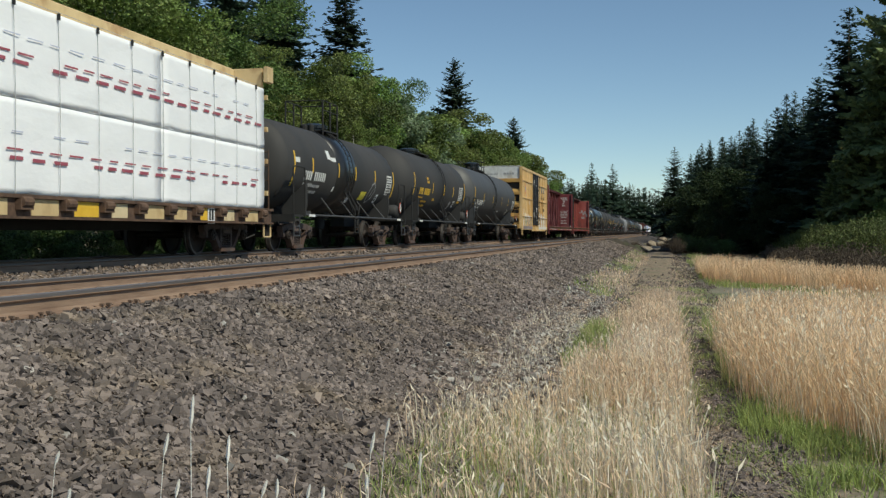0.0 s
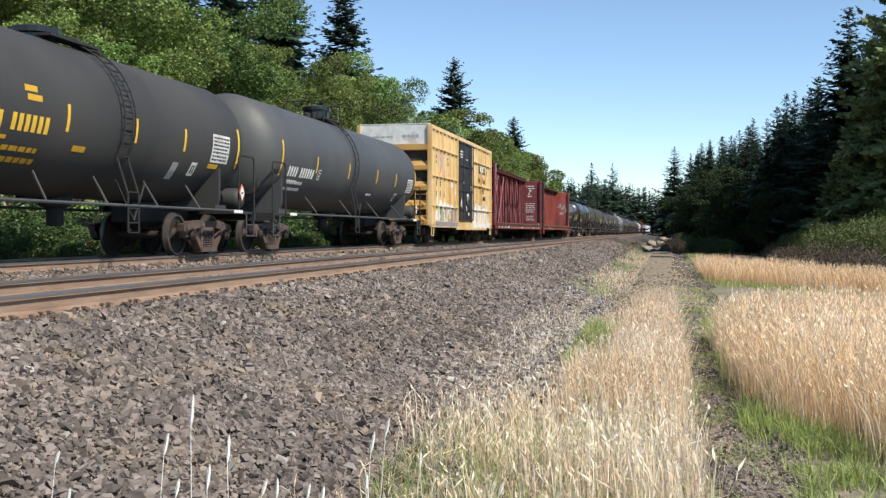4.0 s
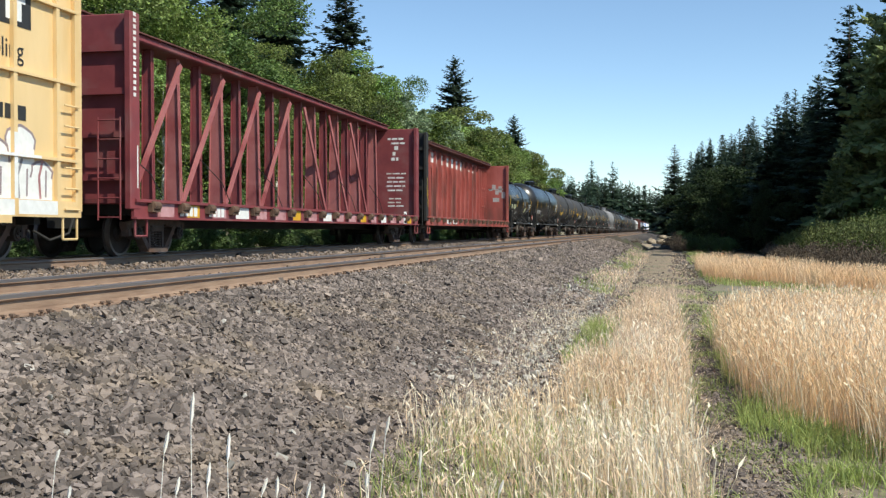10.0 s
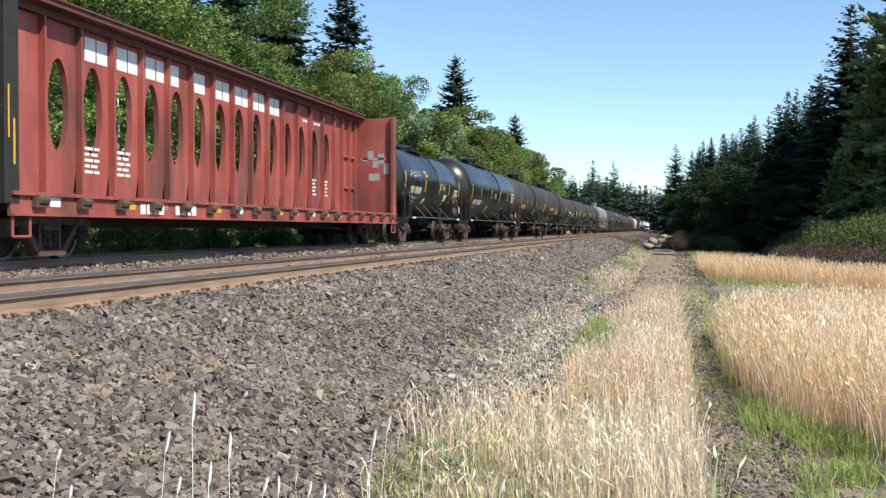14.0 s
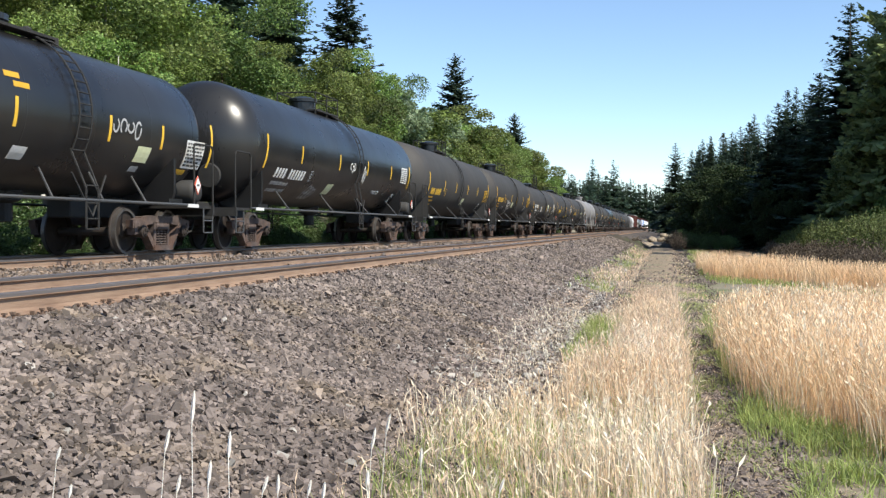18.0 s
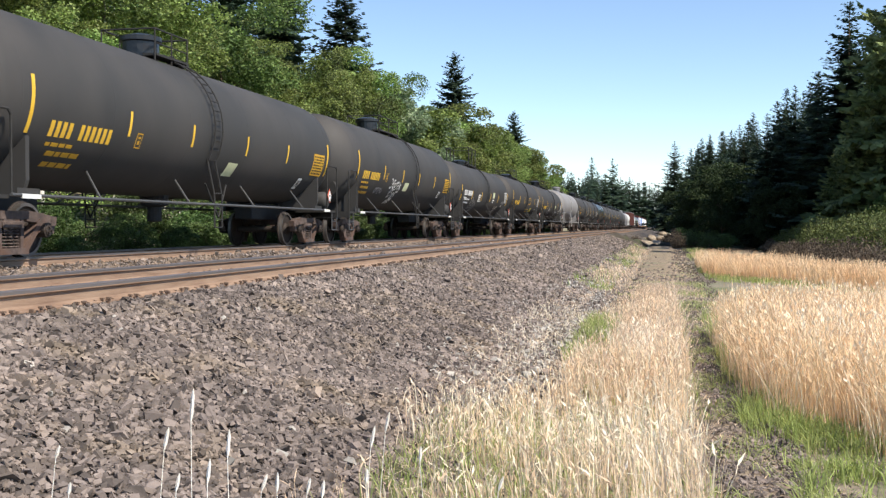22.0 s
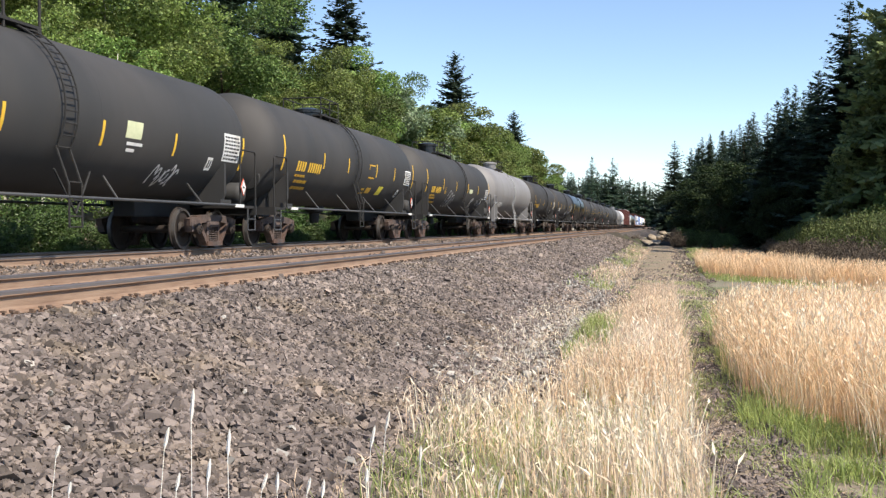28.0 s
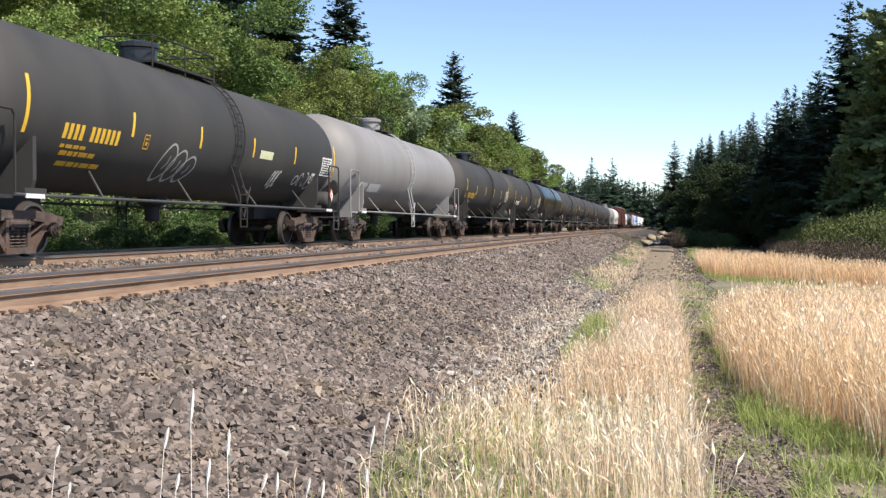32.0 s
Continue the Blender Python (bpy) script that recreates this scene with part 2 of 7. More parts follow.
M["broom_leaf"] = shade("broom_leaf", [(0.070, 0.092, 0.028), (0.112, 0.140, 0.044), (0.175, 0.20, 0.075)], 1.2, 0.6, random_by="island", rvar=0.4, translucent=0.3, spec=0.25)
M["dry_twig"] = shade("dry_twig", [(0.10, 0.078, 0.058), (0.17, 0.13, 0.095), (0.26, 0.20, 0.15)], 2, 0.9, random_by="island", rvar=0.4)
M["dry_leaf"] = shade("dry_leaf", [(0.075, 0.057, 0.043), (0.125, 0.097, 0.070), (0.20, 0.16, 0.115)], 2, 0.9, random_by="island", rvar=0.4, translucent=0.2)
# earth of the two far ridges, darkened in colour to stand for shadow
M["shaded_earth"] = shade("shaded_earth", [(0.030, 0.026, 0.019), (0.055, 0.046, 0.034), (0.085, 0.072, 0.052)], 3, 0.95, bump=0.8, bscale=14, spots=(0.05, 0.06, 0.025), sscale=1.2)
M["pale_rock"] = shade("pale_rock", [(0.20, 0.155, 0.11), (0.31, 0.25, 0.18), (0.42, 0.35, 0.26)], 4, 0.9, bump=0.6, bscale=12)


# ---- mesh helpers ----
def part(name, bm, material, parent=None, label="", smooth=False):
    me = bpy.data.meshes.new(name)
    bm.to_mesh(me)
    bm.free()
    me.materials.append(M[material])
    if smooth:
        for p in me.polygons:
            p.use_smooth = True
    ob = new(name, me)
    if parent:
        ob.parent = parent
    if label:
        ob["label"] = label
    if name in ("spring_nest", "print_line", "faded_emblem", "end_stencil", "door_stencil"):     # too fine to pick apart
        ob["kind"] = "stuff"
    return ob


def box(bm, x0, x1, y0, y1, z0, z1, bevel=0.0, m=None):
    vs = [bm.verts.new((x, y, z)) for x in (x0, x1) for y in (y0, y1) for z in (z0, z1)]
    fs = [bm.faces.new([vs[i] for i in q]) for q in ((0, 1, 3, 2), (4, 6, 7, 5), (0, 4, 5, 1), (2, 3, 7, 6), (0, 2, 6, 4), (1, 5, 7, 3))]
    if bevel:
        bmesh.ops.bevel(bm, geom=list({e for f in fs for e in f.edges}), offset=bevel, segments=1, affect="EDGES")
    elif m is not None:
        bmesh.ops.transform(bm, matrix=m, verts=vs)
    return vs


def tube(bm, a, b, r, seg=8, r2=None):
    """A round bar from a to b."""
    a, b = Vector(a), Vector(b)
    d = (b - a)
    q = d.to_track_quat("Z", "Y")
    r2 = r if r2 is None else r2
    ring = [[bm.verts.new(p + q @ Vector((rr * math.cos(2 * math.pi * i / seg), rr * math.sin(2 * math.pi * i / seg), 0))) for i in range(seg)]
            for p, rr in ((a, r), (b, r2))]
    for i in range(seg):
        j = (i + 1) % seg
        bm.faces.new((ring[0][i], ring[0][j], ring[1][j], ring[1][i]))
    bm.faces.new(ring[0][::-1])
    bm.faces.new(ring[1])


def path_tube(bm, pts, r, seg=6):
    for a, b in zip(pts, pts[1:]):
        tube(bm, a, b, r, seg)


def lathe(bm, prof, seg=40, axis="y", centre=(0, 0, 0)):
    """Turn a profile of (place along the axis, radius) about the axis."""
    rings = []
    c = Vector(centre)
    for p, r in prof:
        ring = []
        for i in range(seg):
            a = 2 * math.pi * i / seg
            v = {"y": (r * math.cos(a), p, r * math.sin(a)), "z": (r * math.cos(a), r * math.sin(a), p), "x": (p, r * math.cos(a), r * math.sin(a))}[axis]
            ring.append(bm.verts.new(c + Vector(v)))
        rings.append(ring)
    for r0, r1 in zip(rings, rings[1:]):
        for i in range(seg):
            j = (i + 1) % seg
            bm.faces.new((r0[i], r0[j], r1[j], r1[i]))
    bm.faces.new(rings[0])
    bm.faces.new(rings[-1])
    bmesh.ops.recalc_face_normals(bm, faces=bm.faces)


def quick(name, verts, faces, material, parent=None, smooth=False):
    """A large mesh from computed arrays of equal-sided faces."""
    verts, faces = np.asarray(verts, dtype=np.float32), np.asarray(faces, dtype=np.int32)
    me = bpy.data.meshes.new(name)
    k = faces.shape[1]
    me.vertices.add(len(verts))
    me.vertices.foreach_set("co", verts.ravel())
    me.loops.add(faces.size)
    me.loops.foreach_set("vertex_index", faces.ravel())
    me.polygons.add(len(faces))
    me.polygons.foreach_set("loop_start", np.arange(0, faces.size, k, dtype=np.int32))
    me.update(calc_edges=True)
    me.polygons.foreach_set("use_smooth", np.full(len(faces), smooth, dtype=bool))
    me.materials.append(M[material])
    ob = new(name, me)
    if parent:
        ob.parent = parent
    return ob


def empty(name, m, label, category, group="", kind=""):
    e = new(name)
    e.matrix_basis = m
    return tagged(e, label, category, group, kind)


# ---- ground ----
def ground_z(x, y):
    """Height of the ground: a flat field, a low bank on the field's far side and a wooded slope behind the tracks."""
    z = 0.0
    if x > 9:
        z += min(2.2, 0.16 * (x - 9)) * min(1, max(0, (y - 20) / 40))
    if x < -15:
        z += min(7.0, 0.22 * (-15 - x))
    if x < -13:
        z += 0.45 * min(1, (-13 - x) / 2)
    return z + 0.05 * noise.noise((x * 0.35, y * 0.25, 0)) + 0.02 * noise.noise((x * 1.3, y * 1.1, 3))


def build_ground():
    xs = [-3000, -1200, -500, -200, -120, -80, -60, -45, -36, -30, -26, -22, -19, -17, -15, -14, -13, -12, -8, -4]
    xs += [-3 + 0.25 * i for i in range(37)] + [7, 8, 9, 10, 12, 14, 17, 20, 25, 30, 40, 60, 100, 200, 500, 1200, 3000]
    ys = [-1500, -300, -80, -30, -12, -6, -2] + [0.5 * i for i in range(0, 80)] + [40 + 2 * i for i in range(40)] + [125, 140, 160, 200, 260, 340, 450, 600, 900, 1500, 3500]
    vs = [(x, y, ground_z(x, y)) for y in ys for x in xs]
    w = len(xs)
    fs = [(j * w + i, j * w + i + 1, (j + 1) * w + i + 1, (j + 1) * w + i) for j in range(len(ys) - 1) for i in range(w - 1)]
    tagged(quick("ground", vs, fs, "soil", smooth=True), "dry earth with thin weeds beside the railway", "ground", kind="structure")


build_ground()

# ballast bed: one embankment under both tracks
BED = [(-1.3, -0.06), (-1.9, 0.10), (-4.15, 0.885), (-4.45, 0.93), (-6.9, 0.93), (-7.4, 0.90), (-9.5, 0.89), (-10, 0.915), (-12.5, 0.915), (-12.9, 0.86), (-14.8, 0.05), (-15.2, -0.1)]


def bed_z(x):
    for (x0, z0), (x1, z1) in zip(BED, BED[1:]):
        if x1 <= x <= x0:
            return z0 + (z1 - z0) * (x - x0) / (x1 - x0)
    return 0.0


def toe(y):
    """How far the bank's foot wanders along the track."""
    return 0.16 * noise.noise((y * 0.13, 7, 1))


def build_bed():
    prof = []
    for (x0, z0), (x1, z1) in zip(BED, BED[1:]):
        k = max(1, int((x0 - x1) / 0.25)) if x0 > -5 else 1
        prof += [(x0 + (x1 - x0) * i / k, z0 + (z1 - z0) * i / k) for i in range(k)]
    prof.append(BED[-1])
    ys = [-60, -20, -8] + [-4 + 0.4 * i for i in range(120)] + [46, 50, 56, 64, 80, 110, 160, 250, 400, 700, 1000]
    vs, w = [], len(prof)
    for y in ys:
        for x, z in prof:
            k = 1.0 if -4.2 < x < -1.3 else 0.0
            wob = toe(y) if -3.9 < x else 0
            vs.append((x + wob, y, z + k * (0.015 * noise.noise((x * 0.9, y * 0.7, 5)) + 0.01 * noise.noise((x * 2.6, y * 2.3, 9))) - 0.01 * k))
    fs = [(j * w + i, (j + 1) * w + i, (j + 1) * w + i + 1, j * w + i + 1) for j in range(len(ys) - 1) for i in range(w - 1)]
    return tagged(quick("ballast_bed", vs, fs, "gravel_bed_shaded", smooth=True), "grey crushed-stone ballast embankment under both tracks, darkened for shade between stones", "ballast", kind="structure")


bed = build_bed()


# ---- tracks ----
def rail_profile(bm, x, y0, y1, top):
    """A flat-bottomed rail: foot, web and head."""
    half = [(0.070, -0.180), (0.070, -0.168), (0.020, -0.152), (0.009, -0.130), (0.009, -0.056), (0.037, -0.040), (0.037, -0.012), (0.028, -0.002)]
    pts = half + [(-a, b) for a, b in half[::-1]]
    ends = [[bm.verts.new((x + a, y, top + b)) for a, b in pts] for y in (y0, y1)]
    for i in range(len(pts) - 1):
        bm.faces.new((ends[0][i], ends[1][i], ends[1][i + 1], ends[0][i + 1]))
    bm.faces.new((ends[0][-1], ends[1][-1], ends[1][0], ends[0][0]))
    for e in ends:
        bm.faces.new(e)
    bmesh.ops.recalc_face_normals(bm, faces=bm.faces)


def build_track(cx, label, top):
    tr = empty("railway_track", pose(0, 0, 0), label, "railway track", "two parallel tracks", kind="structure")
    for sx in (-0.755, 0.755):
        bm = bmesh.new()
        rail_profile(bm, cx + sx, -60, 790, top)
        r = part("rail", bm, "rail_rust", tr, "rust-brown steel rail with a polished head")
        bm = bmesh.new()
        box(bm, cx + sx - 0.0385, cx + sx + 0.0385, -60, 790, top - 0.036, top, 0.006)
        part("rail_head", bm, "rail_head", r, "worn bright running surface")
    return tr


near_track = build_track(NEAR, "rusty rails on weathered wooden sleepers in ballast, empty", NEAR_RAIL)
far_track = build_track(FAR, "rusty rails on wooden sleepers carrying the freight train", RAIL)


# ---- the freight train; each car's own space: x towards the field, y backwards along the train, z from the rails ----
CARS, SPUN = [], []
WHEEL_R = 0.457


def bar2(bm, x0, x1, a, b, h):
    """A flat bar between two points (y, z), h high, from x0 to x1."""
    a, b = Vector(a), Vector(b)
    n = Vector((-(b - a).y, (b - a).x)).normalized() * h / 2
    vs = [bm.verts.new((x, p.x, p.y)) for x in (x0, x1) for p in (a - n, b - n, b + n, a + n)]
    for q in ((0, 1, 2, 3), (7, 6, 5, 4), (0, 4, 5, 1), (1, 5, 6, 2), (2, 6, 7, 3), (3, 7, 4, 0)):
        bm.faces.new([vs[i] for i in q])
    bmesh.ops.recalc_face_normals(bm, faces=bm.faces)


def mesh_of(ob):
    me = ob.data
    bpy.data.objects.remove(ob)
    return me


def truck_meshes():
    bm = bmesh.new()                        # cast side frame: top beam, pedestals, sloping legs, spring seat
    for s in (-1, 1):
        bar2(bm, -0.075, 0.075, (s * 1.24, 0.60), (s * 0.86, 0.65), 0.15)
        bar2(bm, -0.075, 0.075, (s * 0.88, 0.65), (s * 0.40, 0.69), 0.17)
        bar2(bm, -0.085, 0.085, (s * 0.80, 0.61), (s * 0.35, 0.13), 0.115)
        bar2(bm, -0.06, 0.06, (s * 0.29, 0.12), (s * 0.29, 0.66), 0.085)
        bar2(bm, -0.085, 0.085, (s * 1.14, 0.62), (s * 1.10, 0.40), 0.10)
        bar2(bm, -0.085, 0.085, (s * 0.70, 0.60), (s * 0.72, 0.42), 0.07)
        box(bm, -0.08, 0.08, s * 0.89 - 0.14, s * 0.89 + 0.14, 0.555, 0.62)
    bar2(bm, -0.075, 0.075, (-0.44, 0.70), (0.44, 0.70), 0.13)
    bar2(bm, -0.11, 0.11, (-0.40, 0.12), (0.40, 0.12), 0.10)
    frame_me = mesh_of(part("side_frame", bm, "truck_iron"))
    bm = bmesh.new()                        # coil springs under the bolster's end
    for y in (-0.155, 0.0, 0.155):
        for k in range(6):
            lathe(bm, [(0.175 + 0.052 * k, 0.060), (0.19 + 0.052 * k, 0.072), (0.205 + 0.052 * k, 0.060)], 10, "z", (0, y, 0))
    box(bm, -0.10, 0.10, -0.25, 0.25, 0.485, 0.60, 0.02)
    spring_me = mesh_of(part("spring_nest", bm, "truck_iron"))
    bm = bmesh.new()                        # bolster across the truck
    box(bm, -1.12, 1.12, -0.24, 0.24, 0.57, 0.76, 0.03)
    box(bm, -0.35, 0.35, -0.3, 0.3, 0.76, 0.86)
    tube(bm, (-0.85, -0.62, 0.42), (0.85, -0.62, 0.42), 0.05, 8)
    tube(bm, (-0.85, 0.62, 0.42), (0.85, 0.62, 0.42), 0.05, 8)
    bolster_me = mesh_of(part("bolster", bm, "truck_iron"))
    bm = bmesh.new()                        # axle, two wheels and bearing caps
    tube(bm, (-1.12, 0, 0), (1.12, 0, 0), 0.08, 12)
    for s in (-1, 1):
        lathe(bm, [(s * 0.68, 0.10), (s * 0.68, 0.16), (s * 0.715, 0.38), (s * 0.675, 0.40), (s * 0.675, 0.485), (s * 0.70, 0.485),
                   (s * 0.715, 0.459), (s * 0.80, 0.453), (s * 0.80, 0.40), (s * 0.76, 0.38), (s * 0.735, 0.16), (s * 0.80, 0.12), (s * 0.80, 0.08)], 40, "x")
        lathe(bm, [(s * 0.98, 0.09), (s * 0.98, 0.125), (s * 1.19, 0.125), (s * 1.20, 0.10), (s * 1.22, 0.09)], 16, "x")
        for k in range(3):
            a = 2.1 * k
            tube(bm, (s * 1.21, 0.05 * math.cos(a), 0.05 * math.sin(a)), (s * 1.245, 0.05 * math.cos(a), 0.05 * math.sin(a)), 0.022, 6)
    for f in bm.faces:                      # bright treads
        c = f.calc_center_median()
        if abs(c.x) > 0.71 and math.hypot(c.y, c.z) > 0.40:
            f.material_index = 1
    wheel_me = mesh_of(part("wheelset", bm, "wheel_steel"))
    wheel_me.materials.append(M["tread"])
    return frame_me, spring_me, bolster_me, wheel_me


TRUCK = truck_meshes()


def add_truck(car, yc, spin=True):
    fr, sp, bo, wh = TRUCK
    t = new("truck", bo)
    t.parent, t.location = car, (0, yc, 0)
    for s in (-1, 1):
        o = new("side_frame", fr)
        o.parent, o.location = t, (s * 1.05, 0, 0)
        o = new("spring_nest", sp)
        o.parent, o.location = t, (s * 1.05, 0, 0)
    for y in (-0.89, 0.89):
        o = new("wheelset", wh)
        o.parent, o.location = t, (0, y, WHEEL_R)
        if spin:
            SPUN.append((o, y))
    return t


def add_coupler(car, y, s):
    bm = bmesh.new()
    box(bm, -0.11, 0.11, min(y, y + s * 0.75), max(y, y + s * 0.75), 0.76, 0.96, 0.02)
    e = y + s * 0.75
    box(bm, -0.17, 0.13, min(e, e + s * 0.28), max(e, e + s * 0.28), 0.72, 1.0, 0.04)
    part("coupler", bm, "truck_iron", car, "rusty knuckle coupler")
    bm = bmesh.new()
    path_tube(bm, [(0.35, y, 0.78), (0.36, y + s * 0.2, 0.45), (0.22, y + s * 0.6, 0.33), (0.05, y + s * 0.85, 0.5)], 0.025)
    part("air_hose", bm, "under_black", car, "black rubber hose")


def new_car(name, s0, s1, label, group="cars of the freight train"):
    e = empty(name, pose(FAR, 0, RAIL), label, "freight car" if name != "tank_car" else "tank car", group)
    CARS.append((e, (s0 + s1) / 2))
    return e


def patch(bm, y0, y1, z0, z1, r, zc, off=0.006, n=3, slant=0.0):
    """A thin plate that follows the near flank of a drum."""
    cols = []
    for i in range(n + 1):
        z = z0 + (z1 - z0) * i / n
        a = math.asin(max(-0.99, min(0.99, (z - zc) / r)))
        cols.append([bm.verts.new(((r + o) * math.cos(a), y + slant * (z - z0), zc + (r + o) * math.sin(a))) for o in (off, off * 0.2) for y in (y0, y1)])
    for p, q in zip(cols, cols[1:]):
        bm.faces.new((p[0], p[1], q[1], q[0]))
        bm.faces.new((p[0], q[0], q[2], p[2]))
        bm.faces.new((p[1], p[3], q[3], q[1]))
    bm.faces.new((cols[0][0], cols[0][2], cols[0][3], cols[0][1]))
    bm.faces.new((cols[-1][0], cols[-1][1], cols[-1][3], cols[-1][2]))
    bmesh.ops.recalc_face_normals(bm, faces=bm.faces)


RT, ZT = 1.5, 2.68      # radius of the tanks and height of their axis


def bars_on(car, y0, z0, widths, h, mat, r=0.0, gap=0.045, name="mark", label=""):
    """A line of unreadable or withheld characters as plain bars."""
    bm = bmesh.new()
    y = y0
    for w in widths:
        if w > 0:
            patch(bm, y, y + w, z0, z0 + h, RT + r, ZT, 0.005, 2)
        y += abs(w) + gap
    part(name, bm, mat, car, label)
    return y


def code_bars(car, y0, z0, width, h, mat, chars="aaaa nnnnnn"):
    """A reporting mark of that many characters, one bar a character."""
    k = width / len(chars)
    for i, ch in enumerate(chars):
        if ch != " ":
            bars_on(car, y0 + i * k, z0, [0.6 * k], h, mat, name="reporting_mark")


def ribbon(bm, pts, w, r=-1, off=0.0075):
    """A painted stroke along points (y, z), on a tank's flank or, with r = 0, on a flat side at x = off."""
    r = RT if r < 0 else r
    pts = [Vector(p) for i, p in enumerate(pts) if i == 0 or (Vector(p) - Vector(pts[i - 1])).length > 1e-4]
    prev = None
    for i, p in enumerate(pts):
        d0 = (p - pts[i - 1]).normalized() if i else (pts[1] - p).normalized()
        d1 = (pts[i + 1] - p).normalized() if i < len(pts) - 1 else d0
        m = (d0 + d1)
        m = m.normalized() if m.length > 0.2 else d1
        n = Vector((-m.y, m.x)) * (w / 2) / max(0.55, m.dot(d1))
        e = (d0 if i == len(pts) - 1 else -d0 if i == 0 else Vector((0, 0))) * w * 0.3
        row = []
        for y, z in ((p.x + e.x - n.x, p.y + e.y - n.y), (p.x + e.x + n.x, p.y + e.y + n.y)):
            if r:
                t = math.asin(max(-0.99, min(0.99, (z - ZT) / r)))
                row.append(bm.verts.new(((r + off) * math.cos(t), y, ZT + (r + off) * math.sin(t))))
            else:
                row.append(bm.verts.new((off, y, z)))
        if prev:
            bm.faces.new((prev[0], row[0], row[1], prev[1]))
        prev = row


def scrawl(seed, y0, z0, w, h, n):
    """Loops of a spray-painted tag as a list of strokes."""
    rnd = random.Random(seed)
    out = []
    for i in range(n):
        cy, cz = y0 + w * (i + 0.5) / n, z0 + h * (0.5 + 0.15 * rnd.uniform(-1, 1))
        a0, span = rnd.uniform(0, 6), rnd.uniform(4.0, 6.2)
        ry, rz = w / n * rnd.uniform(0.32, 0.5), h * rnd.uniform(0.28, 0.48)
        out.append([(cy + ry * math.cos(a0 + span * k / 10) + 0.15 * rz * math.sin(a0 + span * k / 10), cz + rz * math.sin(a0 + span * k / 10)) for k in range(11)])
    return out


# strokes of hand-sprayed capitals in a unit square
STROKES = {"D": [[(0.1, 0), (0.1, 1)], [(-0.2, 0.9), (0.4, 1.0), (0.9, 0.7), (0.8, 0.25), (0.4, 0.0), (-0.1, 0.05)]],
           "E": [[(0.9, 1), (0.1, 0.9), (0.1, 0.05), (0.9, 0.0)], [(0.1, 0.5), (0.7, 0.52)]],
           "P": [[(0.1, 0), (0.15, 1)], [(0.1, 0.95), (0.8, 0.95), (0.8, 0.5), (0.15, 0.45)]],
           "T": [[(0.0, 0.95), (1.0, 1.0)], [(0.5, 1.0), (0.45, 0.0)]],
           "H": [[(0.1, 0), (0.15, 1)], [(0.85, 0), (0.9, 1)], [(0.1, 0.5), (0.9, 0.5)]],
           "S": [[(0.95, 0.95), (0.3, 1.0), (0.15, 0.7), (0.85, 0.4), (0.75, 0.05), (0.0, 0.0)]],
           "C": [[(0.9, 0.9), (0.4, 1.0), (0.05, 0.5), (0.4, 0.0), (0.9, 0.15)]],
           "F": [[(0.15, 0), (0.15, 1), (0.9, 1)], [(0.15, 0.5), (0.7, 0.5)]],
           "O": [[(0.5, 1), (0.1, 0.6), (0.3, 0.05), (0.8, 0.2), (0.85, 0.8), (0.5, 1)]]}


